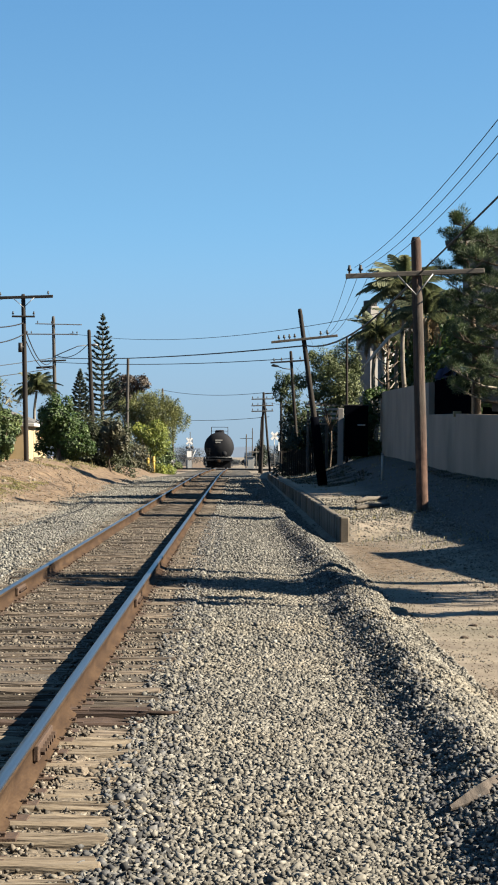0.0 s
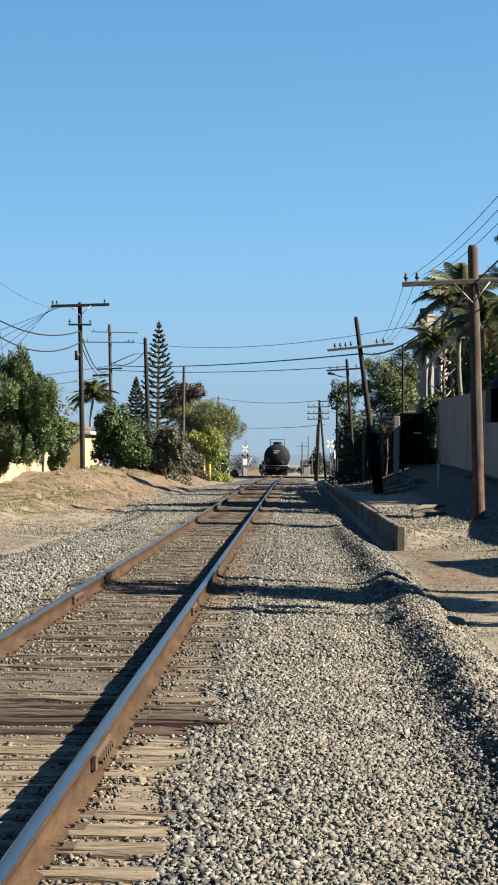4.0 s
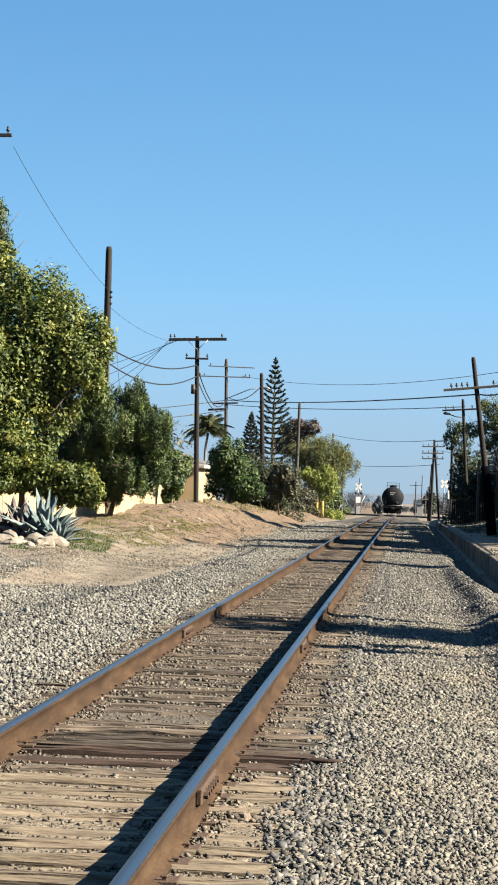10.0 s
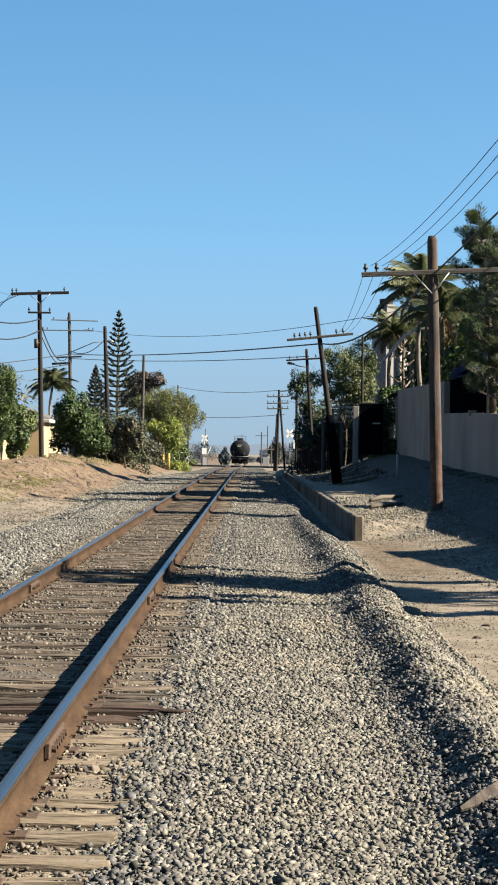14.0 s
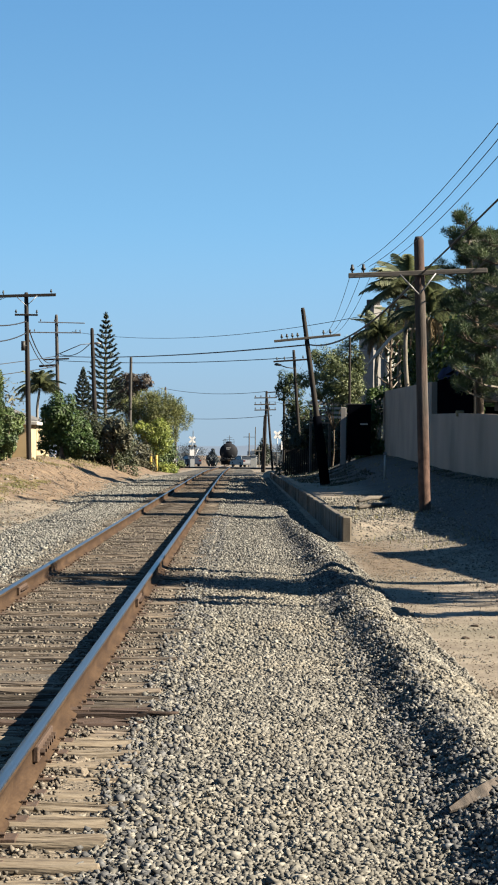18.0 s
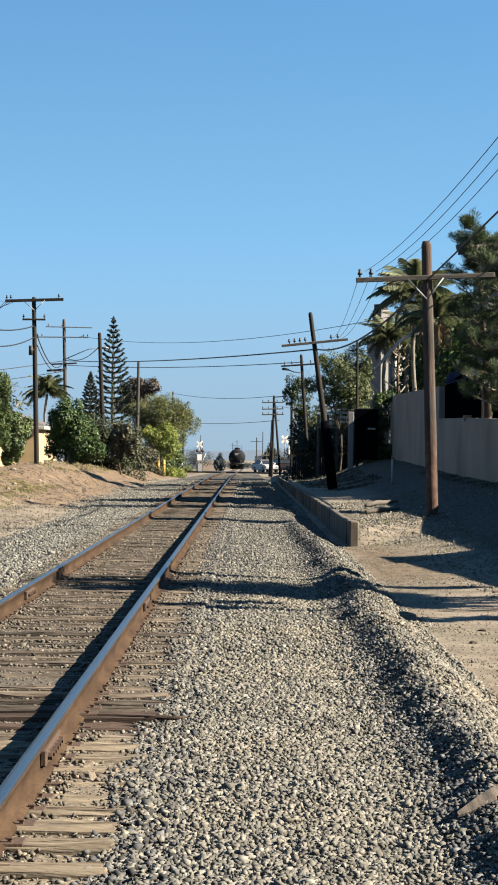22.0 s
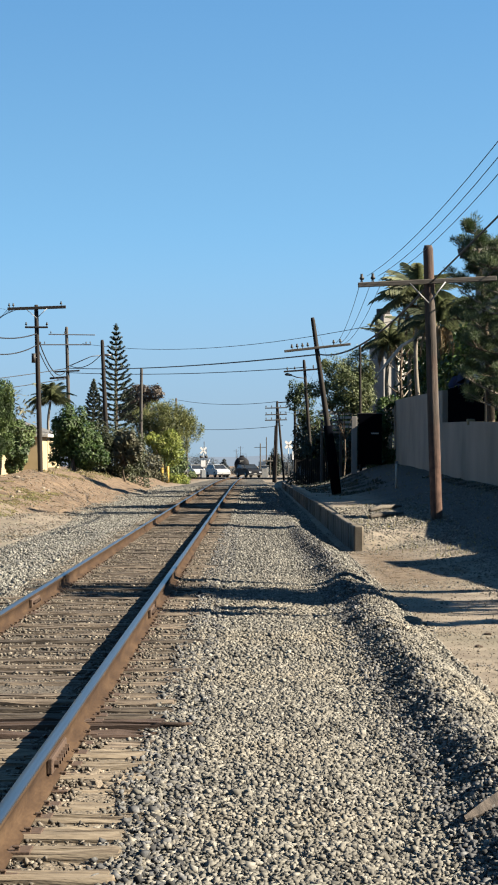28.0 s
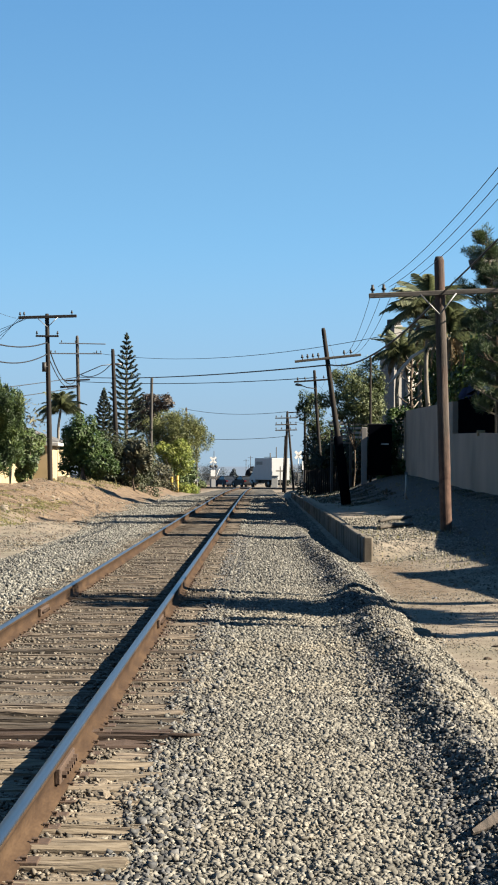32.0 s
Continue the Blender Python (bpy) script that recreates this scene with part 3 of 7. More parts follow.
def stones(name, count, area, size, mat, label, parent=None, seed=1, lift=0.0, keep=None, far=1.0):
    """Angular stones lying on the gravel bed, one joined mesh. area: x0, x1, y0, y1; far > 1 thins them out with distance."""
    r = np.random.default_rng(seed)
    B = np.array([(-1, -1, -1), (1, -1, -1), (1, 1, -1), (-1, 1, -1), (-1, -1, 1), (1, -1, 1), (1, 1, 1), (-1, 1, 1)]) * 0.62
    Q = np.array([(0, 3, 2, 1), (4, 5, 6, 7), (0, 1, 5, 4), (1, 2, 6, 5), (2, 3, 7, 6), (3, 0, 4, 7)])
    x0, x1, y0, y1 = area
    X = r.uniform(x0, x1, count)
    Y = y0 + (y1 - y0) * r.uniform(0, 1, count) ** far
    if keep is not None:
        ok = np.array([keep(a, b) for a, b in zip(X, Y)], dtype=bool)
        X, Y = X[ok], Y[ok]
    n = len(X)
    S = size * np.exp(r.normal(0, 0.22, n))
    Z = np.array([max(ballast_z(a, b), ground_z(a, b)) for a, b in zip(X, Y)]) + S * r.uniform(-0.15, 0.35, n) + lift
    V = B[None] * (1 + r.normal(0, 0.24, (n, 8, 1))) + r.normal(0, 0.26, (n, 8, 3))
    V = V * (np.array([1.05, 0.82, 0.72]) * np.exp(r.normal(0, 0.15, (n, 1, 3))))
    turn, way, tilt = r.uniform(0, 2 * np.pi, n), r.uniform(0, 2 * np.pi, n), r.normal(0, 0.42, n)
    w, c = np.cos(turn / 2) * np.cos(tilt / 2), np.sin(turn / 2) * np.cos(tilt / 2)
    a, b = np.sin(tilt / 2) * np.cos(way), np.sin(tilt / 2) * np.sin(way)
    R = np.stack([1 - 2 * (b * b + c * c), 2 * (a * b - c * w), 2 * (a * c + b * w), 2 * (a * b + c * w), 1 - 2 * (a * a + c * c), 2 * (b * c - a * w), 2 * (a * c - b * w), 2 * (b * c + a * w), 1 - 2 * (a * a + b * b)], 1).reshape(n, 3, 3)
    V = np.einsum("nij,nkj->nki", R, V) * (S / 2)[:, None, None] + np.stack([X, Y, Z], 1)[:, None]
    Fc = (Q[None] + 8 * np.arange(n)[:, None, None]).reshape(-1, 4)
    ob = part(name, mesh_np(name, V.reshape(-1, 3), Fc, mat), parent)
    return tagged(ob, label, "stones", kind="stuff")


def between(x, y):
    """In the gravel between two ties, and now and then on one."""
    d = abs(TIES_AT - y).min()
    return d > 0.112 or rng.random() < 0.2


TIES_AT = np.array(TIES)


def clumped(x, y):
    """Patches of loose gravel on the bare dirt."""
    return fnoise(x * 0.9, y * 0.35, 1.0, 71) + 0.5 * fnoise(x, y, 1.7, 72) > 0.12 or rng.random() < 0.08


SHOULDER = "grey and tan crushed stones of the ballast shoulder"
BESIDE = "grey crushed stones beside the track"
stones("ballast_stones", 72000, (-0.62, 1.95, 8.0, 19), 0.028, M_STONE, SHOULDER, seed=1)
stones("ballast_stones", 56000, (-0.62, 1.95, 19, 34), 0.03, M_STONE, SHOULDER, seed=2)
stones("ballast_stones", 32000, (-0.62, 1.95, 34, 72), 0.034, M_STONE_GREY, SHOULDER, seed=3)
stones("ballast_stones", 14000, (-0.62, 2.0, 72, 150), 0.042, M_STONE_GREY, SHOULDER, seed=4)
# dark stones that also paint in shade on the ridge's left side
stones("dark_stones", 10000, (0.95, 1.4, 8.5, 62), 0.031, M_STONE_DARK, "dark grey crushed stones deepening the shaded side of the gravel ridge", seed=5, lift=0.012, far=1.5)
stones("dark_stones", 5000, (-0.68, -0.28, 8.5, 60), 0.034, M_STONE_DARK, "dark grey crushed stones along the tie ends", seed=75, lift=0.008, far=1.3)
stones("ballast_stones", 60000, (-9.5, -3.15, 14, 36), 0.043, M_STONE_PALE, BESIDE, seed=6, keep=lambda x, y: x > -0.24 * y)
stones("ballast_stones", 42000, (-10.5, -3.15, 36, 75), 0.043, M_STONE_PALE, BESIDE, seed=7, keep=lambda x, y: x > -0.22 * y and (x > ballast_left(y) or ((x + 9.0) / 1.5) ** 2 + ((y - 43) / 8) ** 2 < 1))
stones("ballast_stones", 20000, (-6.2, -3.2, 72, 150), 0.046, M_STONE_PALE, BESIDE, seed=17)
stones("track_stones", 62000, (-3.45, -0.4, 8.5, 60), 0.022, M_STONE_BROWN, "small stones between the ties", seed=8, lift=-0.004, far=1.25, keep=between)
for x_ in (RAIL_L - 0.11, RAIL_L + 0.14, RAIL_R - 0.14, RAIL_R + 0.13):
    stones("track_stones", 2400, (x_ - 0.09, x_ + 0.09, 8.5, 50), 0.026, M_STONE_BROWN, "small stones heaped against the rail", seed=int(90 - x_ * 100), lift=0.01, far=1.2)
stones("dirt_stones", 6000, (1.8, 7.4, 10, 60), 0.022, M_STONE_DARK, "loose stones on the dirt", seed=9, far=1.1, keep=clumped)
stones("dirt_stones", 30000, (1.8, 7.4, 10, 62), 0.019, M_STONE_PALE, "pale gravel strewn over the dirt", seed=19, far=1.1, keep=clumped)
stones("bank_rubble", 5200, (2.4, 4.8, 45.0, 66), 0.043, M_STONE, "pale rubble on the bank behind the curb", seed=10)
stones("dirt_stones", 9000, (-10.5, -5.6, 37, 56), 0.03, M_STONE_PALE, "pale pebbles over the sandy patch", seed=64, keep=clumped)
stones("dirt_grit", 12000, (-10.5, -5.6, 37, 58), 0.022, M_DIRT, "fine clods over the sandy patch", seed=65)
stones("dirt_clods", 5000, (-10.8, -5.4, 52, 110), 0.045, M_DIRT, "small clods of tan dirt on the bank", seed=27, far=1.2)
stones("dirt_stones", 5000, (-10.8, -5.4, 50, 110), 0.04, M_STONE_PALE, "pale pebbles on the dirt bank", seed=28, far=1.2)
stones("dirt_grit", 26000, (1.9, 7.4, 9.5, 46), 0.015, M_DIRT, "fine clods and grit on the dry dirt", seed=37, far=1.25, keep=clumped)
stones("dirt_grit", 12000, (1.9, 4.8, 17, 46), 0.014, M_DIRT, "fine grit on the bare dirt", seed=39, far=1.3)
stones("bark_chips", 9000, (1.85, 3.6, 9.5, 17.5), 0.017, M_BARK, "brown bark chips and leaf litter on the dirt", seed=38)
stones("track_stones", 16000, (-3.4, -2.72, 8.5, 70), 0.032, M_STONE, "grey stones spilled over the tie ends", seed=47, lift=0.006, far=1.2)
stones("track_stones", 3500, (-0.75, -0.3, 8.5, 60), 0.03, M_STONE, "grey stones spilled over the tie ends", seed=48, lift=0.004, far=1.2)
stones("dirt_stones", 20000, (3.2, 7.4, 12, 70), 0.027, M_STONE, "grey gravel strewn over the shaded soil", seed=57, far=1.15)
stones("track_stones", 26000, (-3.35, -0.4, 18, 62), 0.034, M_STONE_BROWN, "dusty stones between the ties", seed=58, lift=0.0, far=1.15, keep=lambda x, y: abs(TIES_AT - y).min() > 0.1)
stones("ballast_stones", 5000, (-0.62, 1.95, -4, 8), 0.036, M_STONE, SHOULDER, seed=59)
stones("track_stones", 3000, (-3.45, -0.4, -4, 8.5), 0.027, M_STONE_BROWN, "small stones between the ties", seed=60, keep=between)
stones("ballast_stones", 4000, (-6.5, -3.15, -4, 14), 0.045, M_STONE_PALE, BESIDE, seed=61)


# ---- skewed street crossing ----
def road_y(x):
    return ROAD - 2.6 * (x - TRACK_X)


def road_strip():
    V, Fc = [], []
    xs = list(np.arange(-48, 49.6, 1.5))
    for x in xs:
        for off in (-16, 0, 16):
            y = road_y(x) + off
            V.append((x, y, drop(y) + 0.165))
    for i in range(len(xs) - 1):
        for j in (0, 1):
            Fc.append((i * 3 + j, (i + 1) * 3 + j, (i + 1) * 3 + j + 1, i * 3 + j + 1))
    V += [(x, y, z - 0.5) for x, y, z in V]
    n = len(xs) * 3
    Fc += [(i * 3 + n, i * 3, (i + 1) * 3, (i + 1) * 3 + n)[::-1] for i in range(len(xs) - 1)]
    return mesh_from("road", V, Fc, M_ASPHALT)


tagged(part("road", road_strip()), "grey asphalt street crossing the track at a skew", "road", kind="structure")

# ---- low concrete retaining curb with upright panel joints ----
curb = thing("retaining_curb", "low weathered concrete retaining curb beside the track", "curb", kind="structure")
y = 45.3
while y < 150:
    h = float(np.interp(y, [45, 58, 81, 134, 160], [0.40, 0.38, 0.36, 0.24, 0.2]))
    step = 1.2
    bm = box(bmesh.new(), 2.12 + 0.02 * rng.random(), 2.27, y, y + step - 0.03, -0.5, h - 0.025 * rng.random(), 0.02)
    part("panel", (bm, M_CONC), curb)
    part("joint_cover", bbox(2.118, 2.2, y - 0.04, y + 0.01, -0.5, h - 0.03, M_CONC, 0.006), curb)
    y += step
part("end_post", bbox(2.12, 2.32, 45.0, 45.27, -0.5, 0.405, M_CONC, 0.03), curb, "square concrete post at the end of the curb")

# ---- tan block wall on the right, stepping up with the ground ----
wall_r = thing("wall_right", "tan stucco garden wall stepped with the slope, unseen near panels raised for shade", "wall", kind="structure")
# unseen panels short of 39.8 m are raised to shape the shade edge
for y0, y1, top0, top1 in ((6, 16, 2.7, 2.66), (16, 21, 2.66, 2.6), (21, 25, 2.52, 2.46), (25, 29.5, 2.38, 2.45), (29.5, 34, 2.5, 2.72), (34, 37.5, 2.8, 3.0), (37.5, 39.8, 3.1, 3.22), (39.8, 42.2, 2.22, 2.28), (42.2, 53, 2.26, 2.58), (53, 64, 2.60, 2.84), (64, 75.5, 2.84, 3.06), (75.5, 86, 3.06, 3.2)):
    V = [(x, y, z) for y, t in ((y0, top0), (y1 - 0.02, top1)) for x, z in ((7.5, -0.6), (7.5, t), (7.68, t), (7.68, -0.6))]
    Fc = [(0, 1, 5, 4), (1, 2, 6, 5), (2, 3, 7, 6), (3, 0, 4, 7), (3, 2, 1, 0), (4, 5, 6, 7)]
    part("panel", mesh_from("panel", V, Fc, M_STUCCO_TAN), wall_r)
V = [(x, y, z) for y, t in ((86, 4.46), (115, 4.85)) for x, z in ((7.5, -0.6), (7.5, t), (7.72, t), (7.72, -0.6))]
part("tall_panel", mesh_from("tall_panel", V, [(0, 1, 5, 4), (1, 2, 6, 5), (2, 3, 7, 6), (3, 0, 4, 7), (3, 2, 1, 0), (4, 5, 6, 7)], M_STUCCO_TAN), wall_r)
for y, z in ((42.2, 2.3), (53.0, 2.58), (75.5, 3.05)):
    part("pilaster_cap", bbox(7.42, 7.7, y - 0.1, y + 0.1, z - 0.1, z + 0.1, M_STUCCO_YEL, 0.015), wall_r, "cream stucco cap block")

screen = thing("privacy_screen", "black mesh privacy screen above the garden wall", "screen")
part("mesh_panel", bbox(7.72, 7.76, 73, 86, 2.9, 4.5, M_BLACK_NET, 0.005), screen)
for y in (73, 77.3, 81.6, 86):
    part("post", bbox(7.77, 7.83, y - 0.03, y + 0.03, 2.9, 4.55, M_STEEL_DARK, 0.005), screen)
tarp = part("tarp", mesh_from("tarp", [(7.72 + 0.35 * math.sin(i * 1.7) * (j / 3), 76 + i * 1.1, 4.5 + 0.35 * math.sin(j) + 0.12 * math.sin(i * 2.3 + j)) for j in range(4) for i in range(9)] , [(j * 9 + i, j * 9 + i + 1, (j + 1) * 9 + i + 1, (j + 1) * 9 + i) for j in range(3) for i in range(8)], M_BLUE, True))
tagged(tarp, "crumpled blue tarp draped over the black screen", "tarp")

gate = thing("side_gate", "dark solid metal gate beside a white pillar", "gate", pose(0.28, 0, 0))
part("leaf", bbox(5.25, 6.45, 112.9, 112.98, 1.5, 4.1, M_BLACK_NET, 0.01), gate)
part("frame", bbox(5.2, 6.5, 112.98, 113.05, 4.02, 4.14, M_STEEL_DARK, 0.01), gate)
part("pillar", bbox(4.9, 5.18, 112.7, 113.0, 1.0, 3.95, M_HOUSE, 0.02), gate, "white stucco pillar")
part("pull", bbox(5.9, 6.3, 112.82, 112.9, 3.05, 3.13, M_TRIM, 0.01), gate, "white pull bar")


# ---- stucco house with a tile roof ----
def tile_mesh(w, h):
    """A half-barrel roof tile, w across and h down the slope."""
    V, n = [], 5
    for j, s in ((0, 1.0), (1, 0.86)):
        for i in range(n):
            a = math.pi * i / (n - 1)
            V.append((-math.cos(a) * w / 2 * s, j * h, math.sin(a) * w * 0.32 * s + 0.03 * (1 - j)))
        for i in range(n):
            a = math.pi * i / (n - 1)
            V.append((-math.cos(a) * w / 2 * s * 0.82, j * h, math.sin(a) * w * 0.26 * s + 0.03 * (1 - j)))
    Fc = [(i, i + 1, 2 * n + i + 1, 2 * n + i) for i in range(n - 1)] + [(n + i, n + i + 1, i + 1, i) for i in range(n - 1)]
    return mesh_from("roof_tile", V, [q for q in Fc], M_TILE, False)


house = thing("stucco_house", "pale stucco two-storey house with a barrel tile roof", "house", pose(13.0, 76, 0, 0, 0, -40))
# local axes: -x runs along the shaded face, +y along the lit gable side; the corner is the origin
HW, HD, EAVE = 6.3, 9.0, 9.2
part("upper_wall", bbox(-HW, 0, 0, HD, 3.85, EAVE, M_HOUSE, 0.02), house)
part("floor_band", bbox(-HW - 0.15, 0.15, -0.15, HD, 3.55, 3.85, M_HOUSE, 0.03), house, "pale stucco band under the upper storey")
part("lower_wall", bbox(-4.7, -0.4, 0.8, HD, 0.2, 3.55, M_HOUSE, 0.02), house)
# black panel added for the deep shade under the upper storey
part("garage_door", bbox(-6.2, -4.75, 1.2, 1.26, 0.3, 3.4, M_BLACK_NET, 0.01), house, "black panel standing for deep shade under the upper storey")
for x in (-1.0, -2.95, -4.9):
    part("corbel", bbox(x - 0.14, x + 0.14, 0.05, 0.8, 3.22, 3.55, M_HOUSE, 0.02), house)
RIDGE_Z, RIDGE_Y, HIP = 10.95, HD / 2, 4.9
slope = math.atan2(RIDGE_Z - EAVE, RIDGE_Y + 0.5)
run = math.hypot(RIDGE_Z - EAVE, RIDGE_Y + 0.5)
rv = [(-HW - 0.4, -0.5, EAVE), (0.3, -0.5, EAVE), (0.3, HD + 0.5, EAVE), (-HW - 0.4, HD + 0.5, EAVE), (-HW + HIP, RIDGE_Y, RIDGE_Z), (0.3, RIDGE_Y, RIDGE_Z)]
part("roof_deck", mesh_from("roof_deck", rv, [(0, 1, 5, 4), (1, 2, 5), (2, 3, 4, 5), (3, 0, 4), (0, 3, 2, 1)], M_ROOF_GREY), house, "hipped roof under the tiles")
tm = tile_mesh(0.27, 0.47)
count = 0
for r_ in range(12):
    for c_ in range(28):
        x = 0.2 - c_ * 0.275
        if x > -HW - 0.3 + (HIP + 0.4) * r_ * 0.42 / run and count < 300:
            part("roof_tile", tm, house, "", pose(0, -0.5, EAVE + 0.02, math.degrees(slope), 0, 0) @ pose(x, r_ * 0.42, 0.0, rng.normal(0, 0.6), 0, rng.normal(0, 0.8)))
            count += 1
gv = [(0, 0, EAVE), (0, HD, EAVE), (0, RIDGE_Y, RIDGE_Z - 0.1), (-0.2, 0, EAVE), (-0.2, HD, EAVE), (-0.2, RIDGE_Y, RIDGE_Z - 0.1)]
part("gable", mesh_from("gable", gv, [(0, 1, 2), (5, 4, 3), (0, 2, 5, 3), (1, 4, 5, 2)], M_HOUSE), house)
part("fascia", bbox(-HW - 0.3, 0.3, -0.56, -0.5, EAVE - 0.16, EAVE + 0.02, M_STEEL_DARK, 0.01), house, "dark gutter along the eave")
part("ridge_cap", tubes("ridge_cap", [([(-HW + HIP, RIDGE_Y, RIDGE_Z + 0.05), (0.3, RIDGE_Y, RIDGE_Z + 0.05)], [0.14, 0.14]), ([(-HW - 0.4, -0.5, EAVE + 0.1), (-HW + HIP, RIDGE_Y, RIDGE_Z + 0.06)], [0.12, 0.12])], M_TILE), house)
part("rake_cap", tubes("rake_cap", [([(0.28, -0.5, EAVE + 0.1), (0.28, RIDGE_Y, RIDGE_Z + 0.08)], [0.11, 0.11])], M_TILE), house)
for x, y, h in ((-1.5, 3.6, 1.0), (0.1, 5.0, 0.8)):
    part("vent_pipe", tubes("vent_pipe", [([(x, y, RIDGE_Z - 0.7), (x, y, RIDGE_Z + h - 0.15)], [0.06, 0.06]), ([(x, y, RIDGE_Z + h - 0.15), (x, y, RIDGE_Z + h)], [0.1, 0.1])], M_GALV), house, "galvanised vent pipe")
win = part("window", bbox(0.0, 0.09, 1.45, 2.95, 7.75, 9.15, M_TRIM, 0.02), house, "white framed window")
part("pane", bbox(0.09, 0.105, 1.6, 2.8, 7.9, 9.0, M_GLASS, 0.0), win)
win = part("window", bbox(0.0, 0.09, 1.55, 2.95, 4.7, 6.1, M_TRIM, 0.02), house, "white framed window")
part("pane", bbox(0.09, 0.105, 1.7, 2.8, 4.85, 5.95, M_GLASS, 0.0), win)
part("wall_lamp", bbox(-2.0, -1.8, -0.1, 0.0, 5.95, 6.1, M_TRIM, 0.02), house)

# an unseen house next door, added to throw the shadow on the gable
nb = thing("neighbour_house", "unseen house added to shade the gable of the tile-roofed house", "house", pose(18.5, 68.2, 0))
part("wall", bbox(0, 8, 0, 9.5, 0.2, 7.6, M_HOUSE, 0.02), nb)
part("roof", mesh_from("roof", [(-0.3, -0.4, 7.6), (8.4, -0.4, 7.6), (8.4, 9.9, 7.6), (-0.3, 9.9, 7.6), (4, 3, 9.1), (4, 6.5, 9.1)], [(0, 1, 4), (1, 2, 5, 4), (2, 3, 5), (3, 0, 4, 5), (0, 3, 2, 1)], M_TILE), nb)

# ---- pale timber pergola beyond the gate ----
pergola = thing("pergola", "pale weathered timber pergola with a slatted side", "pergola", pose(5.9, 137, 0))
for x, y in ((-1.2, -1.2), (1.2, -1.2), (-1.2, 1.2), (1.2, 1.2)):
    part("post", bbox(x - 0.07, x + 0.07, y - 0.07, y + 0.07, 1.0, 4.7, M_WOOD_PALE, 0.01), pergola)
for y in (-1.2, 1.2):
    part("beam", bbox(-1.55, 1.55, y - 0.13, y - 0.08, 4.55, 4.75, M_TRIM, 0.01), pergola)
for k in range(7):
    x = -1.3 + 0.43 * k
    part("rafter", bbox(x - 0.03, x + 0.03, -1.6, 1.6, 4.75, 4.88, M_WOOD_PALE, 0.005), pergola)
for k in range(3):
    part("side_board", bbox(-1.3, 1.1 - 0.3 * (k % 2), -1.31, -1.27, 3.7 + 0.28 * k, 3.84 + 0.28 * k, M_TRIM, 0.005), pergola)

# ---- house with a chimney behind the palms ----
house2 = thing("far_house", "white stucco two-storey house with a tall chimney behind palms", "house", pose(9.75, 146, 0, 0, 0, 33))
part("wall", bbox(0, 8.5, 0, 3.2, 0.8, 9.6, M_TRIM, 0.03), house2)
part("roof", mesh_from("roof", [(-0.4, -0.4, 9.55), (8.9, -0.4, 9.55), (8.9, 3.6, 9.55), (-0.4, 3.6, 9.55), (1.6, 1.6, 10.4), (7, 1.6, 10.4)], [(0, 1, 5, 4), (1, 2, 5), (2, 3, 4, 5), (3, 0, 4), (0, 3, 2, 1)], M_TILE), house2)
part("belt_course", bbox(-0.06, 8.56, -0.06, 0.0, 5.0, 5.25, M_HOUSE, 0.02), house2, "tan belt course between the storeys")
for x, z in ((1.2, 2.0), (3.2, 2.0), (1.2, 6.2), (3.2, 6.2), (5.4, 6.2)):
    w_ = part("window", bbox(x, x + 1.1, -0.07, 0.0, z, z + 1.5, M_HOUSE, 0.02), house2, "window with a tan frame")
    part("pane", bbox(x + 0.12, x + 0.98, -0.085, -0.07, z + 0.12, z + 1.38, M_GLASS, 0.0), w_)
part("chimney", bbox(-0.72, 0.0, 0.6, 1.6, 0.8, 11.4, M_HOUSE, 0.03), house2, "tall grey stucco chimney")
part("chimney_base", bbox(-0.95, 0.0, 0.3, 2.0, 0.8, 8.4, M_HOUSE, 0.03), house2, "wider lower part of the chimney")
part("chimney_cap", bbox(-0.66, -0.07, 0.7, 1.5, 11.4, 11.8, M_STEEL_DARK, 0.03), house2, "black metal chimney cap")

# ---- cream wall and shed on the left ----
wall_l = thing("wall_left", "cream stucco garden wall in sunlight", "wall", kind="structure")
for k in range(6):
    y0 = 83.5 + k * 5.0
    g = ground_z(-11.2, y0 + 2.5)
    part("panel", bbox(-11.4, -11.2, y0, y0 + 4.98, g - 0.5, g + 1.6, M_STUCCO_YEL, 0.012), wall_l)
for k in range(4):
    m_ = pose(-11.42 - 1.17 * k, 83.4 - 4.42 * k, 0, 0, 0, -14.8)
    part("near_panel", bbox(-0.2, 0.0, -4.54, 0.0, -0.3, 2.3 - 0.1 * k, M_STUCCO_YEL, 0.012), wall_l, "", m_)
shed = thing("garden_shed", "small cream stucco outbuilding with a white eave", "shed", pose(-12.6, 108.5, 0))
part("wall", bbox(0, 2.35, 0, 2.6, 0.4, 2.85, M_STUCCO_YEL, 0.015), shed)
part("eave", bbox(-0.2, 2.65, -0.2, 2.8, 2.85, 3.02, M_TRIM, 0.02), shed, "white flat eave")
house3 = thing("bungalow", "low house with a grey shingle roof behind the cream wall", "house", pose(-18.5, 138, 0))
part("wall", bbox(0, 5.8, 0, 9, 0.8, 3.3, M_STUCCO_YEL, 0.02), house3)
part("roof", mesh_from("roof", [(-0.5, -0.5, 3.25), (6.3, -0.5, 3.25), (6.3, 9.5, 3.25), (-0.5, 9.5, 3.25), (2.9, 1.5, 4.5), (2.9, 7.5, 4.5)], [(0, 1, 4), (1, 2, 5, 4), (2, 3, 5), (3, 0, 4, 5), (0, 3, 2, 1)], M_ROOF_GREY), house3)

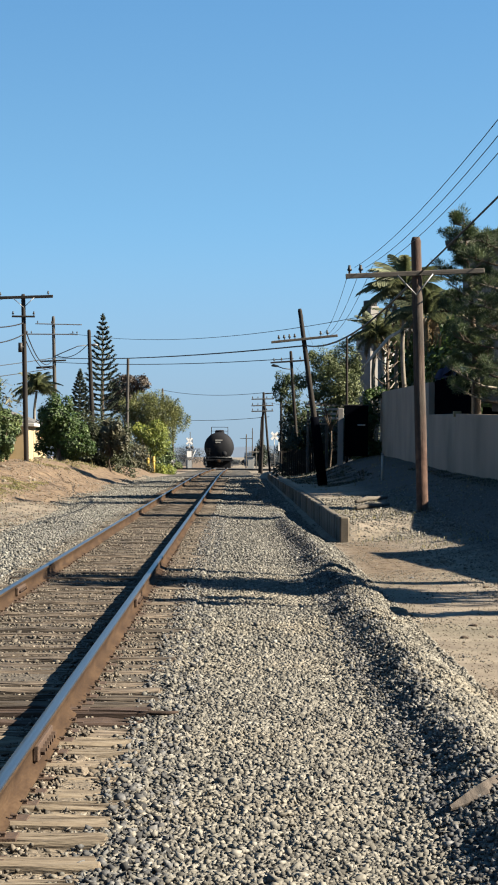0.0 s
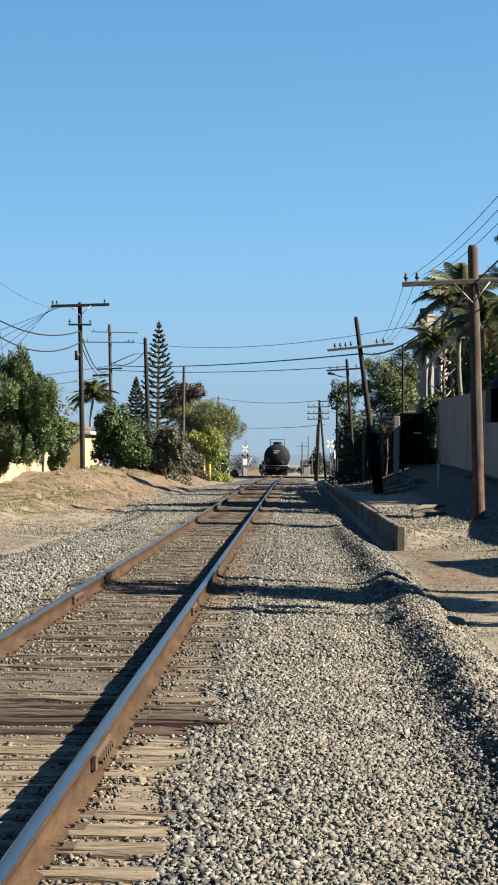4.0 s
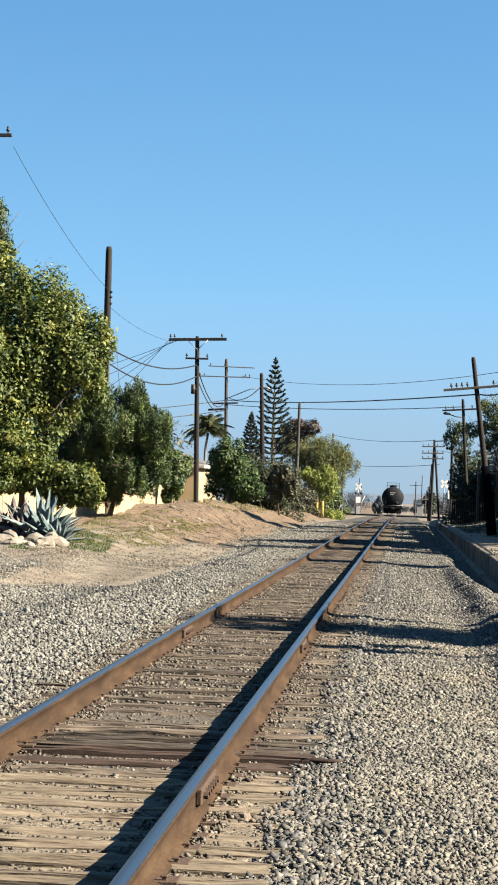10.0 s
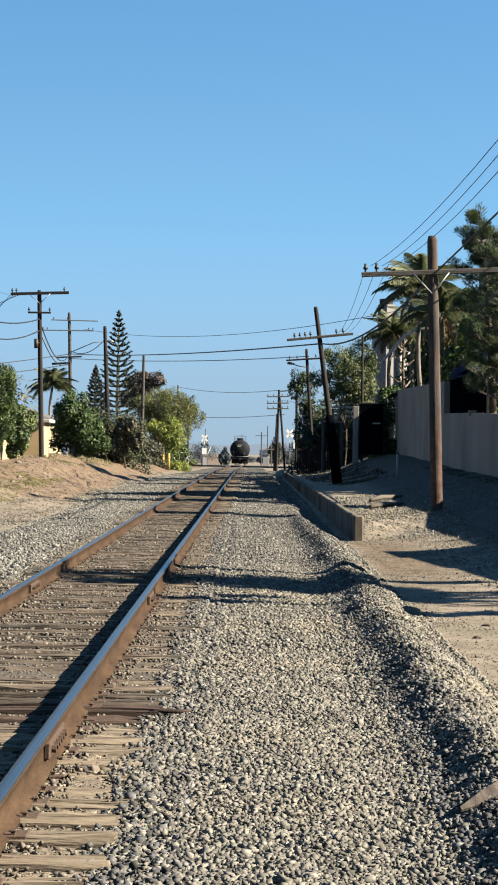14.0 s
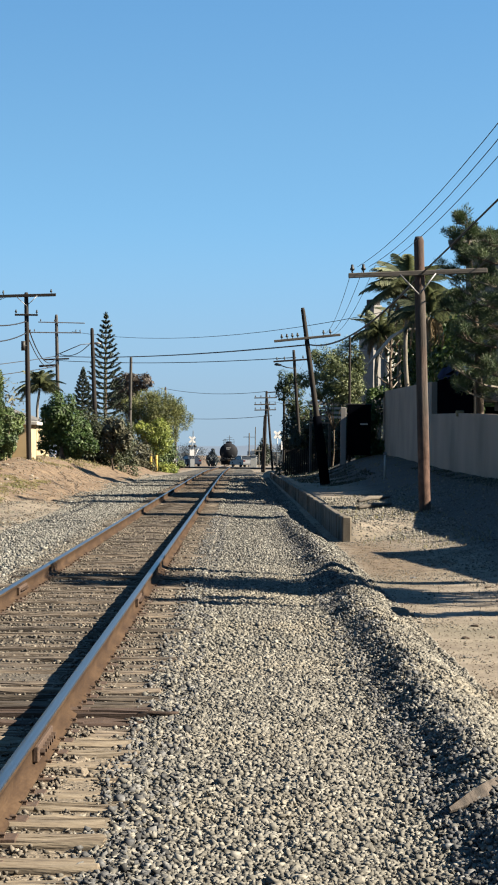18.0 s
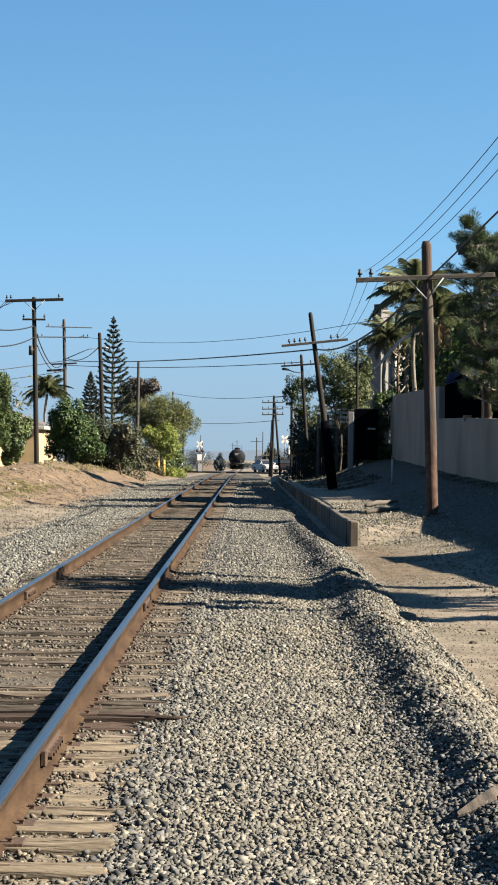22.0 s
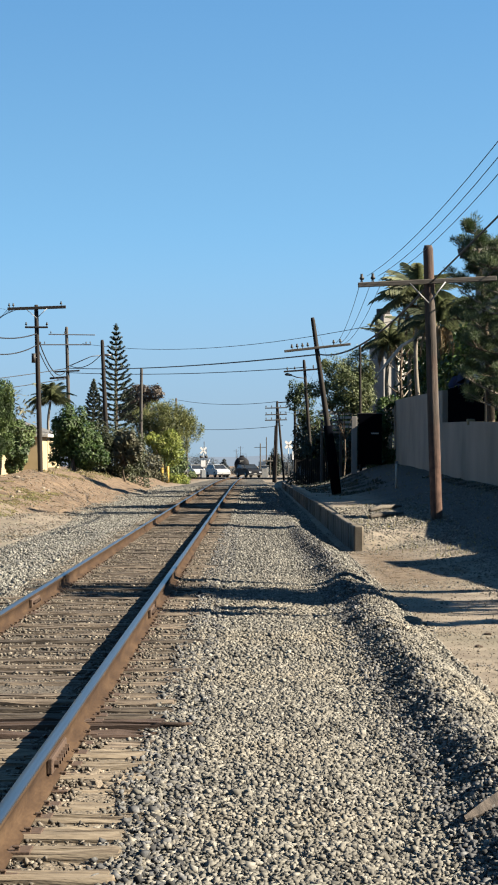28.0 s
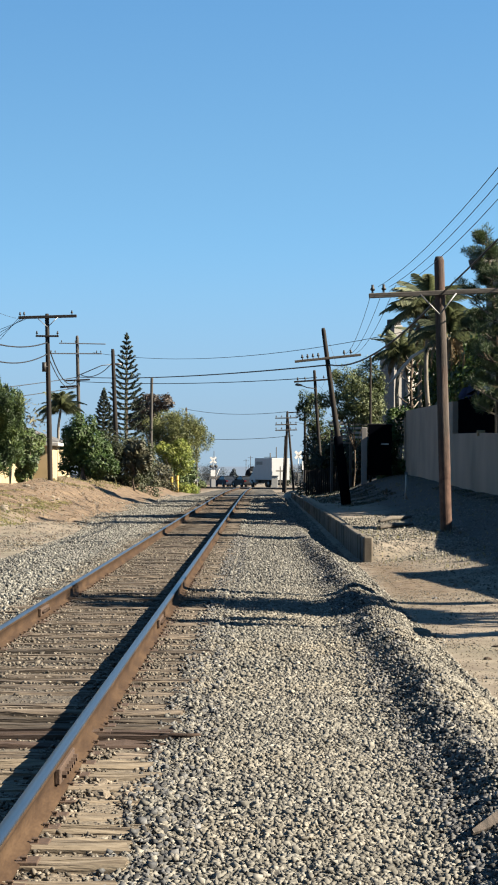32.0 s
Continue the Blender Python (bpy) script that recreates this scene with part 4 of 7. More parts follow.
# ---- stacked pallets and a slatted fence under the tree ----
for k, (x, y, z, n_) in enumerate(((4.45, 121, 3.2, 4),)):
    pal = thing("wooden_pallets", "weathered pale wooden pallets stacked under the tree", "pallets", pose(x, y, z), "pallets")
    for i in range(n_):
        part("slat", bbox(-0.6, 0.6, -0.05 + 0.02 * (i % 2), 0.0 + 0.02 * (i % 2), i * 0.19, i * 0.19 + 0.09, M_WOOD_PALE, 0.006), pal)
    for s_ in (-0.52, 0.0, 0.52):
        part("block", bbox(s_ - 0.06, s_ + 0.06, 0.03, 0.9, -z + on_ground(x, y) - 0.1, n_ * 0.19, M_POLE_GREY, 0.01), pal)
# deep shade is put into the boards' near-black colour
fence = thing("board_fence", "board fence in near-black wood for the deep shade", "fence", pose(0, 0, 0))
for k in range(26):
    x = 2.55 + 0.118 * k
    y = 123.4 + 0.05 * math.sin(k * 2.1)
    g = on_ground(x, y)
    part("board", bbox(x, x + 0.1, y, y + 0.03, g - 0.1, g + 1.45 + 0.06 * math.sin(k * 5.3), M_POLE_DARK, 0.005), fence)


# ---- utility poles and wires ----
def pole(label, foot, top, r0, r1, mat, group="utility poles", name="utility_pole"):
    """A tapered, slightly checked pole from foot to top, both in the world; it stands 0.4 m into the ground."""
    f, t = Vector(foot), Vector(top)
    ob = thing(name, label, "pole", pose(*f), group)
    d = t - f
    pts = [d * s for s in (-0.05, 0.0, 0.12, 0.35, 0.7, 0.985)] + [d]
    rad = [r0, r0, r0 * 0.97, r0 * 0.9 + r1 * 0.1, (r0 + 2 * r1) / 3, r1, r1 * 0.75]
    part("shaft", tubes("shaft", [(pts, rad)], mat, 12), ob)
    return ob, d


def arm(ob, a, b, mat, size=0.06, pins=(), braces=None):
    """A crossarm between two local points, with insulators on pins (fractions) and steel braces."""
    a, b = Vector(a), Vector(b)
    d = b - a
    m = Matrix.Translation((a + b) / 2) @ d.to_track_quat("X", "Z").to_matrix().to_4x4()
    L_ = d.length / 2
    ca = part("crossarm", (box(bmesh.new(), -L_, L_, -size * 0.8, size * 0.8, -size, size, 0.012), mat), ob, "", m)
    for p in pins:
        x = -L_ + 2 * L_ * p
        prof = [([(x, 0, size), (x, 0, size + 0.07)], [0.018, 0.018]), ([(x, 0, size + 0.06), (x, 0, size + 0.1), (x, 0, size + 0.13), (x, 0, size + 0.2)], [0.045, 0.06, 0.035, 0.03])]
        part("insulator", tubes("insulator", prof, M_STEEL_DARK, 8), ca, "dark glass insulator")
    if braces:
        for s in (-1, 1):
            part("brace", tubes("brace", [([(s * braces[0], -size, -size * 0.5), (0, -0.14, -braces[1])], [0.018, 0.018])], M_GALV, 6), ca, "pale steel brace")
    return ca


P1, d = pole("weathered brown pole with a crossarm beside the track", (4.41, 52, 0.1), (4.2, 52, 6.82), 0.145, 0.12, M_POLE)
arm(P1, (-1.87, -0.13, 5.77), (1.4, -0.13, 5.93), M_ARM, 0.058, (0.03, 0.11), (0.42, 0.52))
P2, d = pole("dark leaning pole with a skewed crossarm", (3.45, 88, 0.5), (2.48, 88, 7.43), 0.125, 0.085, M_POLE_DARK)
arm(P2, (-2.1, -0.13, 5.57), (0.55, -0.13, 5.86), M_ARM, 0.05, (0.12, 0.2, 0.28, 0.36, 0.75, 0.85))
P3, d = pole("dark creosoted pole with a short crossarm", (3.64, 130, 0.6), (3.15, 130, 7.64), 0.11, 0.085, M_POLE_DARK)
arm(P3, (-1.68, -0.13, 6.33), (0.52, -0.13, 6.5), M_POLE_DARK, 0.05, (0.1, 0.3, 0.8))
part("lamp_arm", tubes("lamp_arm", [([(-0.45, -0.05, 5.95), (-0.9, -0.05, 6.0), (-1.25, -0.05, 6.12)], [0.03, 0.03, 0.03]), ([(-1.2, -0.05, 6.12), (-1.5, -0.05, 6.18), (-1.62, -0.05, 6.16)], [0.05, 0.09, 0.04])], M_POLE_GREY, 8), P3, "grey street lamp arm")
part("ground_wrap", tubes("ground_wrap", [([(0.02, 0, -0.3), (-0.17, 0, 1.2), (-0.36, 0, 2.6)], [0.2, 0.2, 0.17])], M_BLACK_NET, 10), P2, "black wrap round the foot of the pole")
pole("slim dark pole beside the gate", (5.75, 115, 1.4), (5.72, 115, 7.7), 0.07, 0.055, M_POLE_DARK)
P4, d = pole("pole with three crossarms near the crossing", (2.26, 200, -0.2), (2.42, 200, 7.05), 0.12, 0.1, M_POLE_DARK)
for z in (6.6, 6.0, 5.5):
    arm(P4, (-0.95, -0.13, z), (1.05, -0.13, z + 0.05), M_ARM, 0.05, (0.05, 0.3, 0.7, 0.95))
arm(P4, (0.05, 0, 7.1), (1.45, 0, 7.2), M_POLE_DARK, 0.05)
P5, d = pole("slim leaning pole near the crossing", (3.1, 205, -0.1), (2.53, 205, 6.65), 0.11, 0.09, M_POLE_DARK)
P6, d = pole("dark pole near the crossing", (3.85, 190, 0.2), (3.81, 190, 7.03), 0.12, 0.1, M_POLE_DARK)
pole("thin guy pole near the crossing", (2.1, 204, -0.1), (2.3, 204, 4.9), 0.09, 0.08, M_POLE)

Q1, d = pole("tall dark pole with a long crossarm above the cream wall", (-10.0, 105, 0.6), (-10.23, 105, 9.13), 0.125, 0.1, M_POLE_DARK)
arm(Q1, (-1.58, -0.13, 8.32), (1.2, -0.13, 8.42), M_POLE_DARK, 0.07, (0.03, 0.1, 0.92), (0.5, 0.5))
arm(Q1, (-0.75, -0.13, 7.45), (0.35, -0.13, 7.45), M_POLE_DARK, 0.045, (0.05, 0.95))
part("transformer_box", tubes("transformer_box", [([(-0.33, -0.15, 5.75), (-0.33, -0.15, 6.2)], [0.1, 0.1]), ([(-0.14, -0.05, 6.0), (-0.33, -0.15, 6.0)], [0.03, 0.03])], M_STEEL_DARK), Q1)
Q2, d = pole("grey steel-armed pole behind shrubs", (-13.9, 170, 0.4), (-14.23, 170, 12.0), 0.16, 0.12, M_POLE_GREY)
arm(Q2, (-1.7, -0.13, 11.0), (1.9, -0.13, 10.95), M_GALV, 0.04, (0.05, 0.35))
arm(Q2, (-2.4, -0.13, 10.2), (1.6, -0.13, 10.2), M_GALV, 0.045, (0.02, 0.1, 0.9, 0.98))
arm(Q2, (-1.3, -0.13, 8.1), (0.7, -0.13, 8.2), M_POLE_DARK, 0.06)
arm(Q2, (-1.6, -0.13, 7.6), (-0.2, -0.13, 7.7), M_POLE_DARK, 0.08)
part("lamp_arm", tubes("lamp_arm", [([(0.0, -0.1, 8.6), (1.6, -0.1, 9.3), (2.6, -0.1, 9.4)], [0.04, 0.035, 0.03]), ([(2.5, -0.1, 9.4), (2.9, -0.1, 9.42), (3.15, -0.1, 9.38)], [0.06, 0.11, 0.05])], M_GALV, 8), Q2, "galvanised street lamp arm")
Q3, d = pole("bare dark pole beside the tall araucaria", (-9.7, 150, 0.4), (-10.12, 150, 9.9), 0.17, 0.12, M_POLE_DARK)
Q4, d = pole("bare brown pole above the shrubs", (-9.5, 190, 0.2), (-9.42, 190, 9.65), 0.15, 0.12, M_POLE_GREY)
Q5, d = pole("tall bare pole rising behind the leafy tree", (-11.75, 85, 0.5), (-11.86, 85, 11.12), 0.155, 0.125, M_POLE_DARK)
for z in (8.4, 8.65, 8.85):
    part("insulator", tubes("insulator", [([(-0.03, -0.05, z), (0.06, -0.05, z), (0.1, -0.05, z)], [0.04, 0.05, 0.03])], M_STEEL_DARK, 8), Q5)
part("cable_cover", tubes("cable_cover", [([(0.1, -0.16, 0.4), (0.05, -0.16, 7.2)], [0.05, 0.05])], M_POLE_GREY), Q5, "grey cable cover")
Q6, d = pole("pole with two steel crossarms above the big tree", (-13.2, 61, 0.2), (-13.2, 61, 11.9), 0.17, 0.13, M_POLE_DARK)
arm(Q6, (-2.0, -0.13, 11.25), (1.85, -0.13, 11.32), M_STEEL_DARK, 0.05, (0.03, 0.5, 0.97))
arm(Q6, (-1.4, -0.13, 10.6), (1.2, -0.13, 10.75), M_STEEL_DARK, 0.05, (0.05, 0.97))
pole("far pole behind the feathery tree", (-8.7, 260, -0.6), (-8.8, 260, 9.0), 0.14, 0.11, M_POLE)
pole("short pole in the feathery tree", (-6.85, 236, -0.4), (-6.87, 236, 6.4), 0.13, 0.1, M_POLE)
# grey wood paints the haze onto these far poles
for x, y, h in ((1.4, 320, 4.1), (3.0, 420, 6.0), (-8.5, 420, 4), (-11, 520, 6), (6, 520, 7), (-3.2, 700, 6), (-4.6, 700, 5)):
    p_, d = pole("distant utility pole greyed for haze", (x, y, drop(y) - 0.3), (x, y, h), 0.1, 0.08, M_POLE_GREY, "distant poles")
    if y < 400 or y > 600:
        arm(p_, (-0.9, 0, h - drop(y) - 0.3), (0.9, 0, h - drop(y) - 0.3), M_POLE_GREY, 0.04)

WIRES = thing("overhead_wires", "black overhead cables sagging between the poles", "wires")


def wire(a, b, sag=0.5, r=0.012, n=18, name="cable"):
    a, b = Vector(a), Vector(b)
    pts = [a.lerp(b, i / n) - Vector((0, 0, sag * 4 * (i / n) * (1 - i / n))) for i in range(n + 1)]
    return part(name, tubes(name, [(pts, [r] * (n + 1))], M_WIRE, 5), WIRES)


wire((4.28, 51.85, 5.95), (6.2, 2, 8.35), 0.15, 0.021)
wire((4.28, 51.85, 5.95), (2.75, 87.8, 5.95), 0.55, 0.03)
wire((2.75, 87.8, 5.95), (-14.1, 170, 8.8), 0.25, 0.03)
wire((-14.1, 170, 8.45), (3.3, 130, 7.2), 0.25, 0.025)
wire((-13.0, 170, 10.7), (8.5, 100, 8.5), 1.0, 0.016)
wire((-8.8, 260, 8.8), (2.4, 200, 7.0), 0.4, 0.025)
wire((-6.87, 236, 5.0), (3.0, 205, 4.9), 0.2, 0.025)
for k in range(3):
    x = 2.65 + 0.26 * k
    wire((x + 0.1, 51.87, 6.08), ((3.3, 3.2, 3.3)[k], 3, (6.5, 6.3, 6.3)[k]), 0.65, 0.006)
    wire((x, 51.87, 6.12), (3.4 + 0.18 * k, 88, 6.4), 0.3, 0.007)
for x, z in ((6.9, 8.1), (7.2, 7.7), (7.6, 7.1)):
    wire((5.6, 52, 6.1), (5.6 + (x - 5.6) * 1.8, 52 - 30, 6.1 + (z - 6.1) * 1.8), 0.05, 0.007)
# left side
wire((-11.75, 85, 7.2), (-10.2, 105, 7.75), 0.45, 0.03)
wire((-11.75, 85, 6.6), (-10.2, 105, 7.2), 0.6, 0.028)
wire((-10.2, 105, 7.7), (-14.1, 170, 8.9), 1.2, 0.03)
wire((-10.2, 105, 7.2), (-14.1, 170, 8.4), 1.0, 0.025)
wire((-14.0, 170, 9.0), (-10.1, 150, 9.0), 0.5, 0.03)
wire((-11.3, 60.9, 11.2), (-11.8, 85, 9.4), 0.3, 0.008)
wire((-11.8, 85, 8.8), (-11.7, 105, 8.9), 0.2, 0.008)
for k in range(4):
    wire((-11.6 + 0.15 * k, 105, 8.9), (-18 - 1.2 * k, 112, 3.4 + 0.9 * k), 0.2, 0.012)
for z in (8.8, 8.0):
    wire((-14.1, 170, z), (-30, 150, z - 2.3), 0.4, 0.03)


# ---- grade crossing gear ----
mast = thing("crossing_signal", "silver crossing signal mast with lights and crossbuck", "signal", pose(-6.05, 280, -0.68, 0, 0, 21))
part("mast", tubes("mast", [([(0, 0, 0), (0, 0, 4.0)], [0.06, 0.06])], M_GALV), mast)
for s in (-1, 1):
    part("crossbuck_board", bbox(-0.55, 0.55, -0.09, -0.06, -0.12, 0.12, M_WHITE, 0.01), mast, "white crossbuck board", pose(0, 0, 3.55, 0, 45 * s, 0))
    lamp = part("lamp_hood", tubes("lamp_hood", [([(0.35 * s, -0.3, 2.75), (0.35 * s, -0.05, 2.75)], [0.2, 0.17])], M_STEEL_DARK, 12), mast)
part("gate_box", bbox(-0.3, 0.3, -0.25, 0.25, 0.0, 1.1, M_GALV, 0.02), mast)
part("sign_panel", bbox(-0.32, 0.32, -0.08, -0.05, 1.5, 2.3, M_WHITE, 0.01), mast, "small white sign panel")
part("gate_arm", tubes("gate_arm", [([(0.2, 0, 1.0), (0.9, 0, 2.4)], [0.05, 0.04])], M_WHITE), mast)
xb = thing("crossbuck_sign", "white crossbuck sign on a post", "sign", pose(4.85, 284, -0.62, 0, 0, 21))
part("post", tubes("post", [([(0, 0, 0), (0.02, 0, 4.6)], [0.06, 0.06])], M_GALV), xb)
for s in (-1, 1):
    part("board", bbox(-0.64, 0.64, -0.1, -0.07, -0.17, 0.17, M_WHITE, 0.01), xb, "", pose(0, 0, 4.25, 0, 45 * s, 0))
sg = thing("signal_back", "white signal board on a grey post", "sign", pose(5.55, 284, -0.6, 0, 0, 21))
part("post", tubes("post", [([(0, 0, 0), (0, 0, 3.2)], [0.07, 0.07])], M_GALV), sg)
part("board", bbox(-0.25, 0.25, -0.1, -0.06, 2.3, 3.4, M_WHITE, 0.02), sg)
cab = thing("relay_cabinet", "white relay cabinet beside the crossing", "cabinet", pose(1.8, 276, -0.62))
part("body", bbox(-0.4, 0.4, -0.4, 0.4, 0.0, 1.5, M_WHITE, 0.03), cab)
part("roof", bbox(-0.5, 0.5, -0.5, 0.5, 1.5, 1.6, M_GALV, 0.02), cab)
for k, dx in enumerate((-0.2, 0.2)):
    part("door", bbox(dx - 0.19, dx + 0.19, -0.43, -0.4, 0.1, 1.4, M_TRIM, 0.01), cab)
cr = thing("timber_marker", "grey timber marker cross near the crossing", "marker", pose(2.5, 278, -0.62))
part("post", bbox(-0.07, 0.07, -0.07, 0.07, 0, 2.75, M_WOOD_PALE, 0.01), cr)
part("bar", bbox(-0.55, 0.55, -0.1, -0.07, 2.1, 2.25, M_WOOD_PALE, 0.01), cr)
bol = thing("yellow_bollard", "yellow painted steel pipe bollard by the shrubs", "bollard", pose(-6.93, 172, on_ground(-6.93, 172) - 0.1), "yellow bollards")
part("pipe", tubes("pipe", [([(0, 0, 0), (0, 0, 1.45), (0, 0, 1.5)], [0.13, 0.13, 0.07])], M_YELLOW, 12), bol)
part("collar", tubes("collar", [([(0, 0, 1.1), (0, 0, 1.2)], [0.15, 0.15])], M_YELLOW, 12), bol)
copy_thing(bol, pose(-6.5, 172.4, on_ground(-6.5, 172.4) - 0.1))
for x, y in ((-6.0, 200), (-5.75, 201)):
    mk = thing("marker_post", "white round marker on a thin post", "marker", pose(x, y, on_ground(x, y) - 0.05), "white markers")
    part("post", tubes("post", [([(0, 0, 0), (0, 0, 1.1)], [0.04, 0.04])], M_TRIM), mk)
    part("disc", tubes("disc", [([(0, -0.03, 1.1), (0, 0.03, 1.1)], [0.2, 0.2])], M_WHITE, 14), mk)
stake = thing("stake", "short pale steel stake in the dirt", "post", pose(5.3, 80, on_ground(5.3, 80) - 0.1))
part("stake", tubes("stake", [([(0, 0, 0), (0, 0, 1.05)], [0.045, 0.04])], M_TRIM), stake)
part("tip", tubes("tip", [([(0, 0, 1.0), (0, 0, 1.08)], [0.055, 0.055])], M_GALV), stake)


# ---- trees and plants ----
def leaf_cloud(name, blobs, n, size, mat, seed=0, flat=0.25, gap=0.0, droop=0.0, long=1.6, shell=0.5, wide=0.42, ruffle=0.38, radial=0.0):
    """n small folded leaves in ellipsoid blobs (x, y, z, rx, ry, rz), each leaf two faces; gap thins the cloud by noise; ruffle: how far leaves turn from the blob's face; radial: how far they point outwards."""
    r = np.random.default_rng(seed)
    Bs = np.array(blobs, dtype=float)
    w = (Bs[:, 3] * Bs[:, 4] * Bs[:, 5]) ** 0.67
    k = r.choice(len(Bs), n, p=w / w.sum())
    d = r.normal(size=(n, 3))
    d /= np.linalg.norm(d, axis=1)[:, None]
    rad = r.uniform(0, 1, n) ** (1 / 3 * shell) * (1 + 0.13 * r.normal(size=n))
    P = Bs[k, :3] + d * rad[:, None] * Bs[k, 3:]
    if gap:
        s = 1.1 / max(0.3, float(Bs[:, 3].mean()))
        ok = np.array([noise.noise((p[0] * s, p[1] * s, p[2] * s)) > -0.5 + gap for p in P])
        P, d = P[ok], d[ok]
        n = len(P)
    # leaf axes: mostly facing outwards and up
    nrm = d * (1 - flat) + np.array([0, 0, 0.25]) + r.normal(0, ruffle, (n, 3))
    nrm /= np.linalg.norm(nrm, axis=1)[:, None]
    ax = np.cross(nrm, r.normal(size=(n, 3)))
    ax /= np.linalg.norm(ax, axis=1)[:, None]
    if radial:
        ax = ax * (1 - radial) + d * radial
    ax[:, 2] -= droop
    ax /= np.linalg.norm(ax, axis=1)[:, None]
    sd = np.cross(nrm, ax)
    sd /= np.linalg.norm(sd, axis=1)[:, None] + 1e-6
    S = size * np.exp(r.normal(0, 0.3, n))[:, None]
    tip, a, b, root = P + ax * S * long * 0.5, P + sd * S * wide + nrm * S * 0.12, P - sd * S * wide + nrm * S * 0.12, P - ax * S * long * 0.5
    V = np.stack([root, a, tip, b], 1).reshape(-1, 3)
    o = 4 * np.arange(n)
    Fc = np.concatenate([np.stack([o, o + 1, o + 2], 1), np.stack([o, o + 2, o + 3], 1)])
    return mesh_np(name, V, Fc, mat)


def limbs(name, base, tops, r0, mat, seed=0, bend=0.25, twigs=3):
    """A trunk at base that forks into limbs to the tops, with twigs."""
    r = np.random.default_rng(seed)
    base = Vector(base)
    mid = sum((Vector(t) for t in tops), Vector()) / len(tops)
    fork = base.lerp(mid, 0.42)
    runs = [([base - Vector((0, 0, 0.3)), base, base.lerp(fork, 0.5) + Vector(r.normal(0, bend * 0.3, 3)), fork], [r0 * 1.25, r0 * 1.1, r0 * 0.85, r0 * 0.75])]
    for t in tops:
        t = Vector(t)
        m1 = fork.lerp(t, 0.5) + Vector(r.normal(0, bend, 3))
        runs.append(([fork - (fork - base) * 0.1, m1, t], [r0 * 0.5, r0 * 0.32, r0 * 0.1]))
        for q in range(twigs):
            s = m1.lerp(t, r.uniform(0, 0.8))
            e = s + Vector(r.normal(0, 1, 3)) * (t - fork).length * 0.28
            runs.append(([s, s.lerp(e, 0.5) + Vector((0, 0, 0.08)), e], [r0 * 0.16, r0 * 0.1, r0 * 0.04]))
    return tubes(name, runs, mat, 7)


def tree(name, label, base, blobs, n, size, mat, bark=None, trunk=0.15, seed=0, depth=1.0, category="tree", group="", lump=5, spike=False, **kw):
    """Blobs as (x, z, rx, rz) in the world at base's y; depth: their extent along y."""
    bx_, by_ = base
    bz = on_ground(bx_, by_)
    r = np.random.default_rng(seed + 100)
    ob = thing(name, label, category, pose(bx_, by_, bz), group)
    B3 = [(x - bx_, r.normal(0, 0.35) * rx * depth, z - bz, rx, 0.85 * rx * depth, rz) for x, z, rx, rz in blobs]
    tops = [(b[0], b[1], b[2] + 0.3 * b[5]) for b in B3 if b[2] > 0.5]
    lumps = []
    for b in B3:
        for _ in range(lump):
            d = Vector(r.normal(0, 1, 3)).normalized()
            k = r.uniform(0.28, 0.5)
            if spike:
                lumps.append((b[0] + d.x * b[3] * 0.95, b[1] + d.y * b[4] * 0.95, b[2] + d.z * b[5] * 0.9 + 0.15, 0.08 + 0.2 * k, 0.15, 0.42 * (0.6 + k)))
                continue
            lumps.append((b[0] + d.x * b[3] * 0.85, b[1] + d.y * b[4] * 0.85, b[2] + d.z * b[5] * 0.85, b[3] * k, b[4] * k, b[5] * k))
    core = 0.75 if spike else 0.88
    B3 = [(b[0], b[1], b[2], b[3] * core, b[4] * core, b[5] * core) for b in B3] + lumps
    if category in ("shrub", "hedge"):
        lo = min(b[0] - b[3] * 0.5 for b in B3), max(b[0] + b[3] * 0.5 for b in B3)
        for x in np.linspace(lo[0], lo[1], 6):
            B3.append((x, r.normal(0, 0.3), 0.25 + on_ground(bx_ + x, by_) - bz, 0.5, 0.5, 0.55))
    if trunk and tops:
        part("trunk", limbs("trunk", (0, 0, 0), tops, trunk, bark or M_BARK, seed), ob)
    part("crown", leaf_cloud("crown", B3, n, size, mat, seed, **kw), ob)
    return ob


# left side, near to far
tree("leafy_tree", "large yellow-green broadleaf tree behind the agaves", (-12.7, 72), [(-13.5, 2.0, 1.1, 0.6), (-14.9, 2.2, 1.0, 0.9), (-11.2, 1.6, 0.7, 0.6), (-10.4, 1.5, 0.4, 0.5), (-12.0, 1.9, 0.8, 0.5), (-15.0, 8.15, 1.29, 1.7), (-13.86, 8.2, 1.11, 1.5), (-12.84, 6.74, 1.48, 2.1), (-11.67, 6.03, 1.29, 1.9), (-10.92, 6.06, 1.0, 1.4), (-13.89, 4.82, 1.66, 2.2), (-12.85, 3.76, 1.4, 1.6), (-13.2, 2.9, 1.11, 0.8), (-11.7, 2.0, 1.1, 0.6), (-10.61, 1.9, 0.6, 0.7), (-15.2, 4.76, 1.3, 2.6), (-10.5, 5.35, 0.5, 1.0)], 125000, 0.078, L_YELLOW, M_BARK, 0.12, 1, gap=0.0, lump=14, shell=0.55)
tree("dark_conifer", "dark dense conifer behind the leafy tree", (-19.2, 95), [(-19.24, 14.4, 0.8, 1.2), (-19.0, 13.2, 1.25, 1.5), (-19.38, 12.0, 1.6, 1.6), (-19.4, 10, 1.9, 2.2), (-19.4, 7, 2.2, 2.6), (-19.4, 4, 2.4, 2.4)], 60000, 0.075, L_PINE_DEEP, M_BARK, 0.3, 2, long=2.2)
